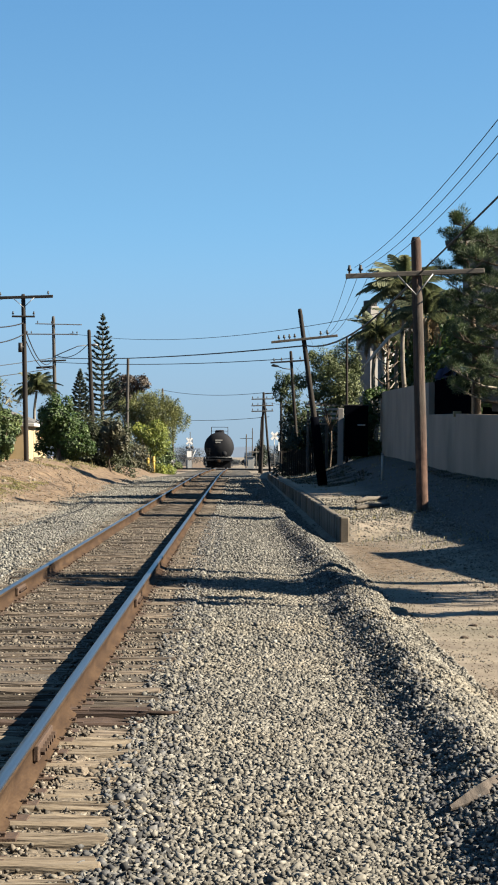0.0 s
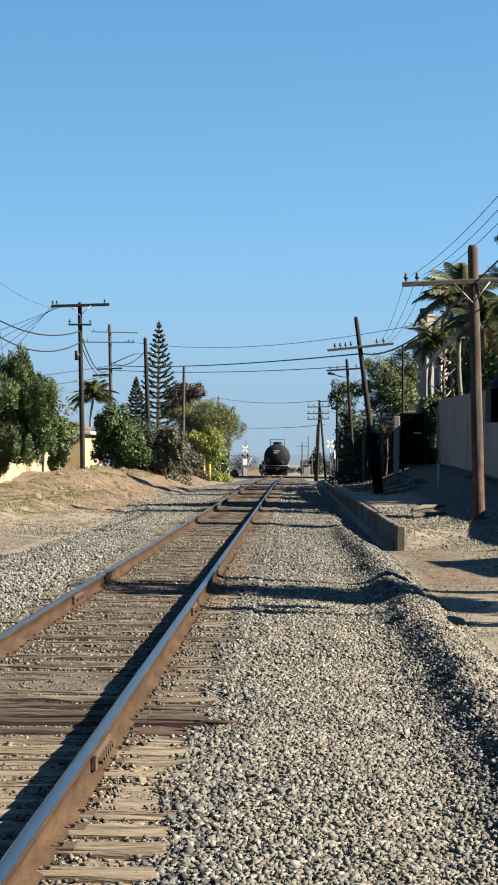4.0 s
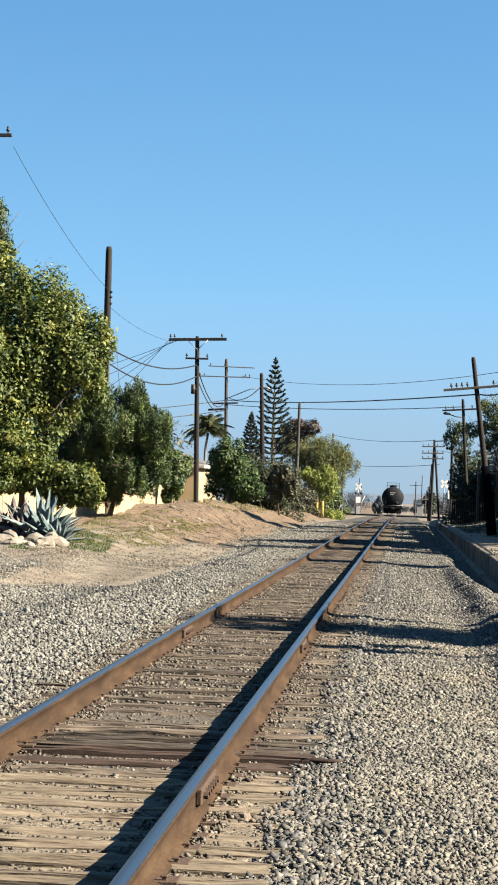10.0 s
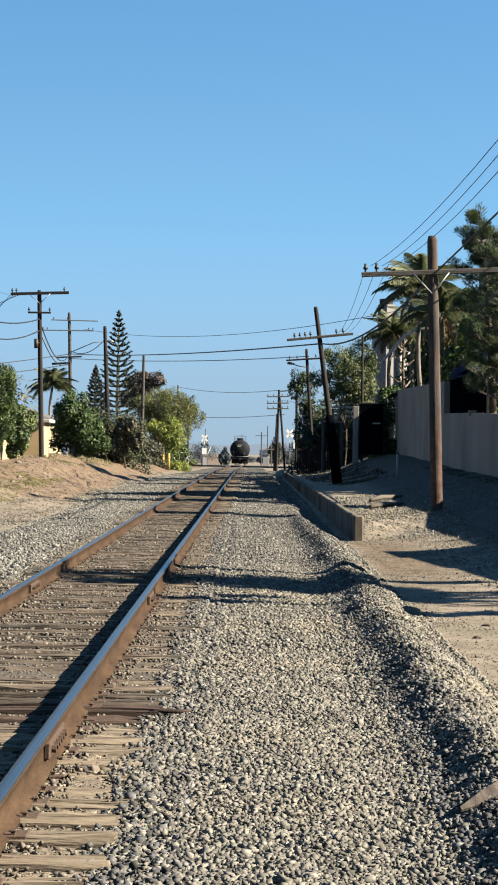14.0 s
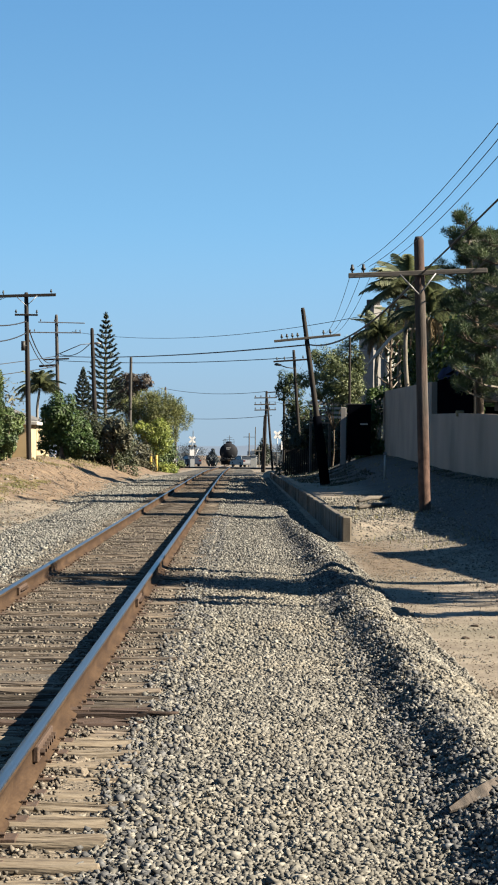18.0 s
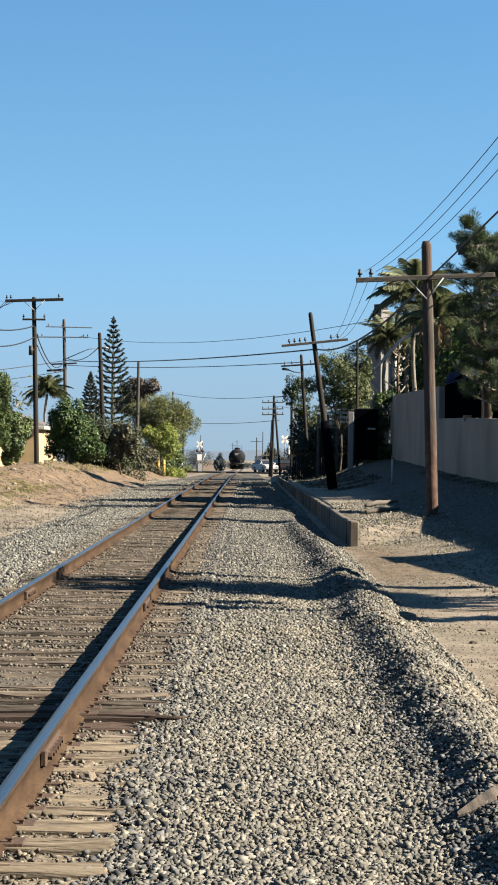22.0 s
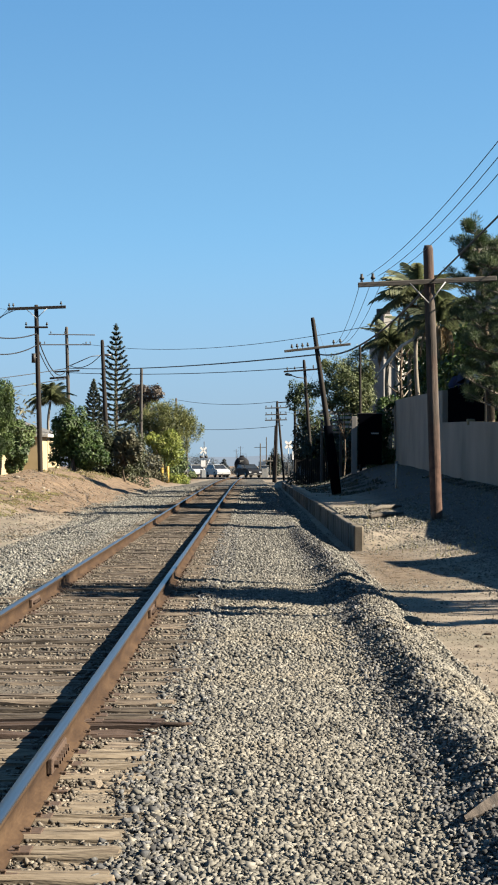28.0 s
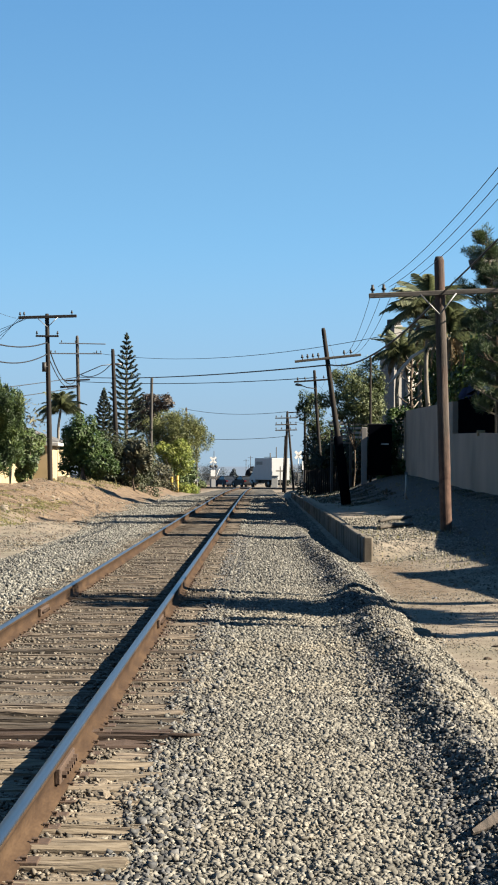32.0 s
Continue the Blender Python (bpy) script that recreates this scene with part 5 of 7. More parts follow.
tree("twisted_juniper", "dense dark green twisted juniper over the cream wall", (-11.0, 81.5), [(-10.4, 4.9, 0.5, 0.7), (-11.0, 4.1, 0.95, 1.05), (-9.75, 3.5, 0.85, 1.15), (-9.35, 2.65, 0.5, 0.75), (-9.6, 2.5, 0.8, 0.65), (-10.0, 1.85, 0.8, 0.4), (-9.7, 1.95, 0.5, 0.35), (-10.9, 1.75, 0.7, 0.5), (-9.4, 3.7, 0.6, 0.8), (-9.25, 3.1, 0.45, 0.65), (-12.2, 3.5, 0.8, 1.2), (-10.3, 3.8, 0.9, 0.9), (-10.6, 2.6, 1.15, 0.85), (-11.7, 2.6, 0.8, 1.0), (-11.0, 1.5, 0.5, 0.35), (-12.4, 2.3, 0.7, 0.8), (-12.3, 4.1, 0.5, 0.7), (-11.6, 4.5, 0.5, 0.6), (-9.9, 4.2, 0.5, 0.7), (-10.2, 4.5, 0.45, 0.7), (-9.45, 3.7, 0.5, 0.7), (-12.0, 3.0, 0.9, 1.2), (-11.2, 3.2, 0.9, 1.1), (-12.9, 3.6, 0.8, 1.0), (-13.2, 2.4, 0.8, 1.0), (-13.0, 4.3, 0.5, 0.6)], 165000, 0.042, L_JUNIPER, M_BARK, 0.1, 3, long=2.4, droop=-0.4, wide=0.3, lump=15, spike=True, radial=0.5, shell=0.4, ruffle=0.25, flat=0.1)
tree("round_shrub", "small rounded evergreen shrub hanging over the wall", (-10.6, 98.5), [(-10.3, 2.72, 0.62, 0.68), (-10.75, 2.6, 0.5, 0.6), (-10.45, 2.05, 0.5, 0.5), (-10.6, 1.5, 0.35, 0.4)], 12000, 0.06, L_JUNIPER, M_BARK, 0.07, 4, category="bush", long=2.2, lump=12)
tree("bushy_tree", "dense mid-green bushy tree beside the outbuilding", (-10.0, 125), [(-10.25, 3.78, 0.9, 1.1), (-9.72, 2.9, 1.12, 1.4), (-10.5, 2.3, 0.96, 1.1), (-9.19, 2.0, 0.96, 0.8), (-10.86, 3.1, 0.58, 0.96)], 24000, 0.085, L_GREEN, M_BARK, 0.13, 5, gap=0.1, lump=10)
tree("dusty_shrub", "large dusty grey-brown shrub by the bank", (-8.5, 135), [(-8.59, 3.0, 1.3, 1.15), (-8.18, 1.8, 1.5, 1.3), (-9.41, 2.0, 0.87, 1.2), (-7.34, 2.2, 0.87, 1.3), (-10.27, 1.9, 0.87, 0.8)], 26000, 0.075, L_SCRUB, M_BARK, 0.1, 6, category="shrub", group="shrubs", gap=0.12, lump=12)
tree("green_shrub", "mid-green shrub mixed into the dusty shrubs", (-7.6, 133), [(-7.5, 3.0, 0.6, 0.6), (-7.0, 2.2, 0.55, 0.7), (-7.9, 2.2, 0.5, 0.8)], 2600, 0.12, L_DULL, M_BARK, 0.06, 26, category="bush")
tree("brown_tree", "dark dull tree far behind the shrubs", (-11.3, 230), [(-11.57, 8.4, 1.7, 1.1), (-10.1, 8.7, 1.0, 0.9), (-11.3, 6.8, 1.6, 1.4), (-12.3, 6.6, 1.4, 1.2)], 9000, 0.14, L_BROWN, M_BARK, 0.2, 7)
tree("feathery_tree", "feathery olive-green tree with sparse twigs", (-7.8, 207), [(-8.9, 5.68, 2.0, 1.5), (-7.29, 5.0, 2.1, 1.9), (-8.82, 3.9, 2.1, 2.0), (-6.5, 4.2, 1.5, 1.7), (-5.3, 4.4, 0.9, 1.2), (-10.4, 4.6, 1.2, 1.6)], 30000, 0.09, L_OLIVE, M_BARK, 0.16, 8, gap=0.12, long=3.2, shell=0.8, wide=0.22, lump=9, radial=0.5)
tree("bright_shrub", "bright lime-green shrub beside yellow bollards", (-6.9, 178), [(-7.4, 3.1, 0.9, 0.8), (-6.36, 3.1, 0.9, 0.85), (-8.05, 3.35, 0.6, 0.5), (-6.3, 2.1, 0.9, 1.0)], 17000, 0.075, L_BRIGHT, M_BARK, 0.08, 9, category="shrub", group="shrubs", gap=0.08)
tree("dark_shrub", "dark green shrub below the lime-green one", (-6.2, 181), [(-5.9, 1.4, 0.9, 1.3), (-6.6, 1.0, 0.9, 0.9)], 7000, 0.09, L_JUNIPER, M_BARK, 0.06, 29, category="shrub", group="shrubs")
tree("brown_shrub", "dry brown shrub on the bank", (-8.3, 172), [(-8.67, 2.1, 0.85, 1.0), (-7.97, 1.4, 1.0, 0.85), (-9.29, 1.4, 0.7, 0.9)], 8000, 0.09, L_DULL, M_BARK, 0.06, 10, category="shrub", group="shrubs", gap=0.12)
tree("bare_tree", "leafless twiggy tree behind the wall", (-14.6, 135), [(-14.6, 5.0, 1.2, 1.1), (-15.4, 4.3, 0.9, 1.0), (-13.9, 4.4, 0.8, 1.0)], 260, 0.1, L_DULL, M_BARK, 0.09, 11, long=4)
# all but one take the leaves with haze painted in
for x, y, rx, h, m_, s in ((-8.6, 300, 0.9, 1.5, L_HAZE_TINT, 31), (-9.8, 280, 1.3, 1.9, L_HAZE_TINT, 33), (-7.6, 262, 0.8, 1.1, L_GREY, 35), (-14, 420, 2.4, 3, L_HAZE_TINT, 36)):
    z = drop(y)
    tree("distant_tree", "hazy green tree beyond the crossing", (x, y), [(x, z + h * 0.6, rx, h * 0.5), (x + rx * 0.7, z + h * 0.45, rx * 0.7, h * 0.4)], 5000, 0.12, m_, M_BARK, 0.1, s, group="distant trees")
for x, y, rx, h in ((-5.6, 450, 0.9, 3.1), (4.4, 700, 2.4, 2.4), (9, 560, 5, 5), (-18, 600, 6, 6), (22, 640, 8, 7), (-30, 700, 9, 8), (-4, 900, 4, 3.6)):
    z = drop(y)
    tree("distant_tree", "dark tree on the horizon with haze-tinted leaves", (x, y), [(x, z + h * 0.55, rx, h * 0.5), (x + rx * 0.8, z + h * 0.4, rx * 0.7, h * 0.4), (x - rx * 0.8, z + h * 0.4, rx * 0.6, h * 0.35)], 7000, 0.14, L_HAZE_TINT, M_BARK, 0.2, int(y + x), group="distant trees")

# right side
def pine(label, base, top, reach, first, lean, seed, n=34):
    """A pine of level branches that end in upright tufts of needles; reach: half widths at fractions of the height."""
    r = np.random.default_rng(seed)
    bx_, by_ = base
    bz = on_ground(bx_, by_)
    ob = thing("pine_tree", label, "tree", pose(bx_, by_, bz), "pines")
    h = top - bz
    def axis(f):
        return Vector((lean * f * f, 0, h * f))
    part("trunk", tubes("trunk", [([axis(f) for f in (-0.03, 0, 0.25, 0.5, 0.75, 1.0)], [0.17, 0.16, 0.13, 0.1, 0.06, 0.02])], M_BARK, 8), ob)
    tufts = [(lean, 0, h, 0.22, 0.22, 0.4), (lean, 0.05, h * 0.95, 0.3, 0.3, 0.35)]
    for k in range(n):
        f = first + (0.97 - first) * (k + r.random() * 0.7) / n
        a = 2.4 * k + r.normal(0, 0.3)
        d = Vector((math.cos(a), math.sin(a), 0))
        L_ = float(np.interp(f, [0, 0.35, 0.5, 0.7, 0.85, 1.0], reach)) * r.uniform(0.55, 1.12)
        p0 = axis(f)
        rise = r.uniform(0.05, 0.4)
        def at(s):
            return p0 + d * L_ * s + Vector((0.06 * math.sin(5 * s + k), 0.06 * math.cos(4 * s + k), L_ * rise * s * s))
        runs = [([at(s) for s in (0, 0.35, 0.7, 1.0)], [0.05, 0.035, 0.025, 0.012])]
        for j in range(12):
            s = r.uniform(0.35, 1.0) if j < 8 else r.uniform(0.8, 1.06)
            side = Vector((-d.y, d.x, 0)) * r.normal(0, 0.34) * L_ * s + Vector((0, 0, r.uniform(-0.02, 0.3)))
            e = at(s) + side
            runs.append(([at(s * 0.85), e], [0.016, 0.009]))
            w = r.uniform(0.13, 0.23)
            tufts.append((e.x, e.y, e.z + 0.06, w, w, w * 0.85))
        part("branch", tubes("branch", runs, M_BARK_PALE if k % 3 else M_BARK, 5), ob)
    part("crown", leaf_cloud("crown", tufts, 160 * len(tufts), 0.034, L_PINE_DEEP, seed, long=3.4, wide=0.17, droop=-0.35, shell=1.2, radial=0.75, ruffle=0.3), ob)
    return ob


pine("green pine with clumped needles behind the garden wall", (8.5, 70.5), 8.8, (0.9, 1.8, 2.25, 2.1, 1.8, 0.9), 0.28, 0.35, 12, 36)
pine("slimmer pine with a bare lower trunk behind the garden wall", (7.9, 72.0), 9.5, (0.6, 1.0, 1.3, 1.1, 0.75, 0.3), 0.3, -0.55, 13, 26)
tree("slender_tree", "airy light-green tree behind the leaning pole", (5.0, 118), [(4.6, 6.6, 0.8, 0.9), (5.6, 6.7, 0.9, 1.0), (5.0, 5.7, 1.2, 0.9), (6.1, 5.6, 0.6, 0.9), (4.2, 5.3, 0.6, 0.6), (3.6, 5.6, 0.5, 0.5), (5.0, 4.7, 1.0, 0.55), (5.9, 4.6, 0.7, 0.6), (6.3, 6.4, 0.5, 0.6)], 27000, 0.062, L_GREY, M_BARK, 0.05, 14, gap=0.18, shell=0.9, lump=12)
tree("dark_tree", "dark green tree behind the dark pole", (3.9, 140), [(2.9, 6.1, 0.5, 0.8), (3.4, 5.7, 0.65, 0.9), (2.6, 5.4, 0.35, 0.5), (3.2, 4.4, 0.5, 0.7), (4.2, 4.2, 0.7, 0.8)], 8000, 0.075, L_PINE, M_BARK, 0.08, 15, gap=0.36, lump=10)
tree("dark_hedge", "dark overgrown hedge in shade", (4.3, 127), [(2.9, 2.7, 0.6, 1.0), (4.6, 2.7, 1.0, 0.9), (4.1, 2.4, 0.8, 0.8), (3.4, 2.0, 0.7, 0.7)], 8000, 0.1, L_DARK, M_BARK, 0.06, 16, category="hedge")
# mostly hidden hedge, added to keep sun off the board fence
tree("dark_hedge", "tall dark hedge added behind the gate to shade the fence", (6.8, 122), [(6.3, 3.0, 0.8, 1.3), (7.3, 3.3, 0.9, 1.6), (5.9, 2.2, 0.6, 0.9)], 9000, 0.1, L_DARK, M_BARK, 0.06, 116, category="hedge")
tree("clipped_hedge", "green hedge spilling over the tall wall", (7.0, 114), [(6.9, 4.3, 0.55, 0.65), (7.3, 4.75, 0.6, 0.35), (6.8, 3.2, 0.45, 0.9), (6.9, 2.2, 0.45, 0.8)], 6000, 0.085, L_GREEN, M_BARK, 0.06, 17, category="hedge")
for x, y, rx, h, m_, s in ((3.3, 306, 0.9, 4.2, L_DARK, 41), (6.4, 300, 1.0, 5.2, L_DARK, 42), (7.6, 296, 1.2, 7.2, L_GREEN, 43), (4.9, 180, 0.8, 4.5, L_DARK, 44), (5.3, 160, 1.2, 5.2, L_GREEN, 45), (5.6, 210, 1.0, 4.2, L_DARK, 46)):
    z = drop(y)
    tree("roadside_tree", "dark green tree behind the line of poles", (x, y), [(x, z + h * 0.75, rx * 0.8, h * 0.25), (x, z + h * 0.5, rx, h * 0.3), (x + 0.3, z + h * 0.3, rx * 0.9, h * 0.25)], 4500, 0.12, m_, M_BARK, 0.08, s, group="roadside trees", gap=0.15)
# unseen trees added to cast the shadows that cross the track
tree("roadside_tree", "unseen sparse broadleaf tree added to cast shadow on the track", (10.6, 27.4), [(10.6, 6.3, 1.6, 0.45), (9.6, 5.4, 1.1, 0.3), (11.6, 7.1, 1.3, 0.45), (10.0, 7.6, 1.2, 0.35), (12.2, 8.3, 1.3, 0.35), (12.2, 5.9, 1.2, 0.3), (11.0, 6.9, 1.2, 0.3)], 4600, 0.13, L_GREEN, M_BARK, 0.07, 50, gap=0.3, depth=1.3)
many = thing("slim_tree", "unseen multi-stemmed tree added to cast streaks of shadow", "tree", pose(9.4, 26.5, on_ground(9.4, 26.5)))
for y_, h_, l_ in ((3.4, 6.4, 0.5), (1.5, 7.3, 0.1), (0.9, 7.0, -0.3), (-0.3, 6.9, 0.3), (-2.3, 6.1, -0.3)):
    stem = part("stem", tubes("stem", [([(0, y_ * 0.9, -0.2), (0.05, y_, h_ * 0.5), (0, y_ + l_, h_)], [0.13, 0.11, 0.07]), ([(0.05, y_, h_ * 0.6), (0.4, y_ + 0.5, h_ * 0.95)], [0.03, 0.012]), ([(0.02, y_, h_ * 0.7), (-0.3, y_ - 0.4, h_)], [0.025, 0.01])], M_BARK, 7), many)
    part("leaves", leaf_cloud("leaves", [(0, y_ + l_, h_ + 0.1, 0.5, 0.3, 0.2), (0.4, y_ + 0.5, h_, 0.3, 0.25, 0.15), (0, y_ + l_ * 0.6, h_ * 0.75, 0.5, 0.35, 0.3), (-0.2, y_ + 0.2, h_ * 0.6, 0.4, 0.3, 0.3)], 900, 0.13, L_GREEN, int(50 + y_ * 10)), stem)

tree("roadside_tree", "unseen upright tree added to cast a line of shadow", (12.3, 56.0), [(12.3, 4.4, 1.0, 0.8), (12.2, 5.8, 1.0, 0.9), (12.4, 7.2, 0.9, 0.9), (12.2, 8.6, 0.8, 0.9), (12.3, 9.6, 0.5, 0.7)], 30000, 0.15, L_GREEN, M_BARK, 0.1, 51, depth=1.0)
# made-up row of trees that shades the far stretch of track
for k, (x, y, h) in enumerate(((12.0, 104, 10.0), (12.0, 95, 9.2), (13.0, 112, 7.4), (12.4, 119, 10.5), (12.5, 126, 10.5), (11.5, 133, 9.5), (11.8, 155, 9.0), (13, 163, 10), (11, 171, 8.5), (10.5, 184, 8), (12, 192, 9.5), (10, 203, 7))):
    tree("roadside_tree", "tall broadleaf tree added behind the houses to shade the track", (x, y), [(x, h * 0.78, 2.6, h * 0.2), (x - 0.9, h * 0.58, 2.3, h * 0.2), (x + 0.9, h * 0.5, 2.4, h * 0.2), (x, h * 0.3, 2.3, h * 0.2), (x, h * 0.12, 2.2, h * 0.14)], 15000, 0.18, L_GREEN, M_BARK, 0.15, 70 + k, group="roadside trees", gap=0.1)


def frond(length, width, droop, r, leaflets=52):
    """One feather frond along +x: a rib and leaflets hanging on both sides. Verts and quads."""
    V, Fc = [], []
    def rib(s):
        return Vector((length * s * (1 - 0.25 * droop * s), 0, length * (0.45 * s - droop * s * s)))
    for i in range(leaflets):
        s = 0.12 + 0.86 * i / (leaflets - 1)
        p = rib(s)
        w = width * math.sin(math.pi * min(1, 0.15 + 0.85 * s)) ** 0.6 + 0.05
        for sd in (-1, 1):
            e = p + Vector((0.3 * w, sd * w * 0.55, -0.8 * w + r.normal(0, 0.06)))
            t = 0.011 * length
            o = len(V)
            V += [p - Vector((t, 0, 0)), p + Vector((t, 0, 0)), e + Vector((t * 0.3, 0, 0)), e - Vector((t * 0.3, 0, 0))]
            Fc.append((o, o + 1, o + 2, o + 3))
    for i in range(8):
        a, b = rib(i / 8), rib((i + 1) / 8)
        o = len(V)
        t = 0.02
        V += [a + Vector((0, t, t)), a + Vector((0, -t, t)), b + Vector((0, -t, t)), b + Vector((0, t, t))]
        Fc.append((o, o + 1, o + 2, o + 3))
    return V, Fc


def palm(label, x, y, top, length, n, seed, dry=5, r0=0.14):
    r = np.random.default_rng(seed)
    bz = on_ground(x, y)
    ob = thing("palm_tree", label, "palm", pose(x, y, bz), "palms")
    h = top - bz
    pts = [(0.1 * math.sin(i * 0.7), 0, h * i / 10) for i in range(-1, 11)]
    part("trunk", tubes("trunk", [(pts, [r0 * (1.25 if i < 2 else 1.0 - 0.03 * i) for i in range(12)])], M_BARK_PALE, 9), ob)
    for k in range(n):
        old = k < dry
        V, Fc = frond(length * r.uniform(0.85, 1.1) * (0.75 if old else 1.0), length * (0.13 if old else 0.27), 0.62 + 0.4 * r.random() if not old else 0.95, r)
        el = r.uniform(5, 78) if not old else r.uniform(-45, -20)
        part("frond", mesh_from("frond", V, Fc, L_PALM_DRY if old else L_PALM), ob, "dry tan frond" if old else "", pose(pts[-1][0], 0, h, 0, -el, 360 * (k * 0.382 % 1)))
    return ob


tall = palm("tall feather palm with dry hanging fronds behind the wall", 8.5, 112, 9.7, 3.0, 34, 1, 7)
part("bare_stalk", tubes("bare_stalk", [([(0.7, 0, 6.5), (-0.2, 0, 6.35), (-0.8, 0, 6.0), (-1.5, 0, 5.2), (-2.2, 0, 4.3)], [0.07, 0.08, 0.09, 0.08, 0.04])], M_TRIM, 7), tall, "pale bare arching frond stalk")
palm("feather palm with dry tan fronds", 8.75, 103, 8.0, 2.3, 26, 2, 6)
palm("slim feather palm among other palms", 8.9, 122, 8.6, 2.0, 20, 3, 5)
palm("feather palm with hanging fronds in front of the chimney", 7.45, 119, 7.9, 1.9, 36, 7, 5)
stub = thing("pruned_tree", "pruned bare brown tree with short stubs behind the wall", "tree", pose(8.0, 117, on_ground(8.0, 117)))
part("trunk", tubes("trunk", [([(0, 0, -0.3), (0.05, 0, 2.5), (-0.03, 0, 4.6), (0.05, 0, 6.3)], [0.12, 0.1, 0.08, 0.04])], M_BARK, 8), stub)
for k in range(15):
    z_, a_ = 2.8 + 0.22 * k, 2.4 * k
    l_ = 0.75 - 0.02 * k
    part("limb", tubes("limb", [([(0, 0, z_), (0.5 * l_ * math.cos(a_), 0.5 * l_ * math.sin(a_), z_ + 0.12), (l_ * math.cos(a_), l_ * math.sin(a_), z_ + 0.4)], [0.05, 0.04, 0.025])], M_BARK if k % 3 else M_BARK_PALE, 6), stub)
palm("small feather palm behind the cream wall", -13.7, 150, 5.7, 1.9, 30, 5, 0, 0.12)


def araucaria(x, y, top, seed, spread=1.0):
    r = np.random.default_rng(seed)
    bz = on_ground(x, y)
    ob = thing("araucaria_tree", "tall symmetrical araucaria with tiers of level branches", "tree", pose(x, y, bz))
    h = top - bz
    part("trunk", tubes("trunk", [([(0, 0, -0.3), (0, 0, h * 0.5), (0, 0, h)], [0.17, 0.1, 0.02])], M_BARK, 8), ob)
    tiers = 21
    for i in range(tiers):
        f = i / (tiers - 1)
        z = h * (0.30 + 0.69 * f)
        L_ = spread * (1.95 * (1 - f) ** 0.85 + 0.12)
        e = Vector((L_, 0, 0.3 * L_))
        bough_me = tubes("branch", [([(0, 0, 0), (L_ * 0.55, 0, 0.07 * L_), e], [0.022, 0.018, 0.01])], L_DARK, 5)
        blobs = [(L_ * s_, 0, 0.3 * L_ * s_ * s_ - 0.02 + 0.1 * s_ ** 4, 0.11, 0.06, 0.05) for s_ in np.linspace(0.15, 1.02, 9)]
        leaf_me = leaf_cloud("needles", blobs, int(140 + 420 * (1 - f)), 0.05, L_DARK, seed + i, long=2.4, radial=0.4)
        for k in range(6):
            bough = part("bough", bough_me, ob, "", pose(0, 0, z, 0, r.normal(0, 1.5), 360 * (k / 6 + 0.5 * (i % 2) / 6)))
            part("needles", leaf_me, bough)
    part("leader", leaf_cloud("leader", [(0, 0, h + 0.05, 0.1, 0.1, 0.3)], 60, 0.1, L_DARK, seed, long=2.4), ob)
    return ob


araucaria(-11.0, 180, 12.5, 60)
araucaria(-13.2, 185, 8.2, 61, 0.7)


# ---- agaves, cactus, rocks, grass, debris ----
def agave(x, y, n, L_, mat, label, seed, tilt=1.0):
    r = np.random.default_rng(seed)
    ob = thing("agave_plant", label, "agave", pose(x, y, on_ground(x, y) - 0.05), "agaves")
    for k in range(n):
        f = k / n
        el = radians(82 - 70 * f * tilt + r.normal(0, 6))
        a = 2 * math.pi * (k * 0.382)
        l = L_ * (0.75 + 0.3 * r.random())
        V, Fc, m = [], [], 7
        for i in range(m):
            s = i / (m - 1)
            w = 0.085 * L_ * math.sin(math.pi * (0.28 + 0.72 * s)) ** 0.8
            c = Vector((l * s * math.cos(el) + 0.05, 0, l * s * math.sin(el) - 0.12 * l * s * s))
            up = Vector((-math.sin(el), 0, math.cos(el)))
            V += [c + Vector((0, w, 0)) + up * w * 0.6, c - up * w * 0.15, c + Vector((0, -w, 0)) + up * w * 0.6, c - up * w * 0.55]
        for i in range(m - 1):
            o = i * 4
            for q in range(4):
                q2 = (q + 1) % 4
                Fc.append((o + q, o + q2, o + 4 + q2, o + 4 + q))
        part("leaf", mesh_from("leaf", V, Fc, mat, True), ob, "", pose(0, 0, 0, 0, 0, math.degrees(a)))
    return ob


agave(-10.5, 63.2, 26, 1.65, L_AGAVE, "large blue-green agave with stiff pointed leaves", 1)
agave(-10.1, 62.6, 24, 1.15, L_AGAVE, "smaller blue-green agave beside pale rocks", 2)
agave(-9.8, 62.2, 18, 0.85, L_AGAVE, "low blue-green agave at the edge of the bed", 3, 0.8)
agave(-11.4, 63.8, 24, 1.6, L_AGAVE_DRY, "purplish half-dry agave under the tree", 4)
agave(-11.0, 62.9, 20, 1.2, L_AGAVE_DRY, "withered pale agave among rocks", 5, 1.15)
for k, (x, y, h) in enumerate(((-12.1, 63.2, 1.2), (-11.9, 63.0, 1.4), (-12.3, 63.4, 1.0))):
    c = thing("column_cactus", "ribbed green column cactus beside the agaves", "cactus", pose(x, y, on_ground(x, y) - 0.05), "column cacti")
    V, Fc = tube([(0, 0, 0), (0.02, 0, h * 0.5), (0, 0, h * 0.93), (0, 0, h)], [0.06, 0.075, 0.065, 0.02], 12)
    V = [v * (1 - 0.0 * i) if (i % 2) else Vector((v.x * 0.78, v.y * 0.78, v.z)) for i, v in enumerate(V)]
    part("stem", mesh_from("stem", V, Fc, L_CACTUS), c)


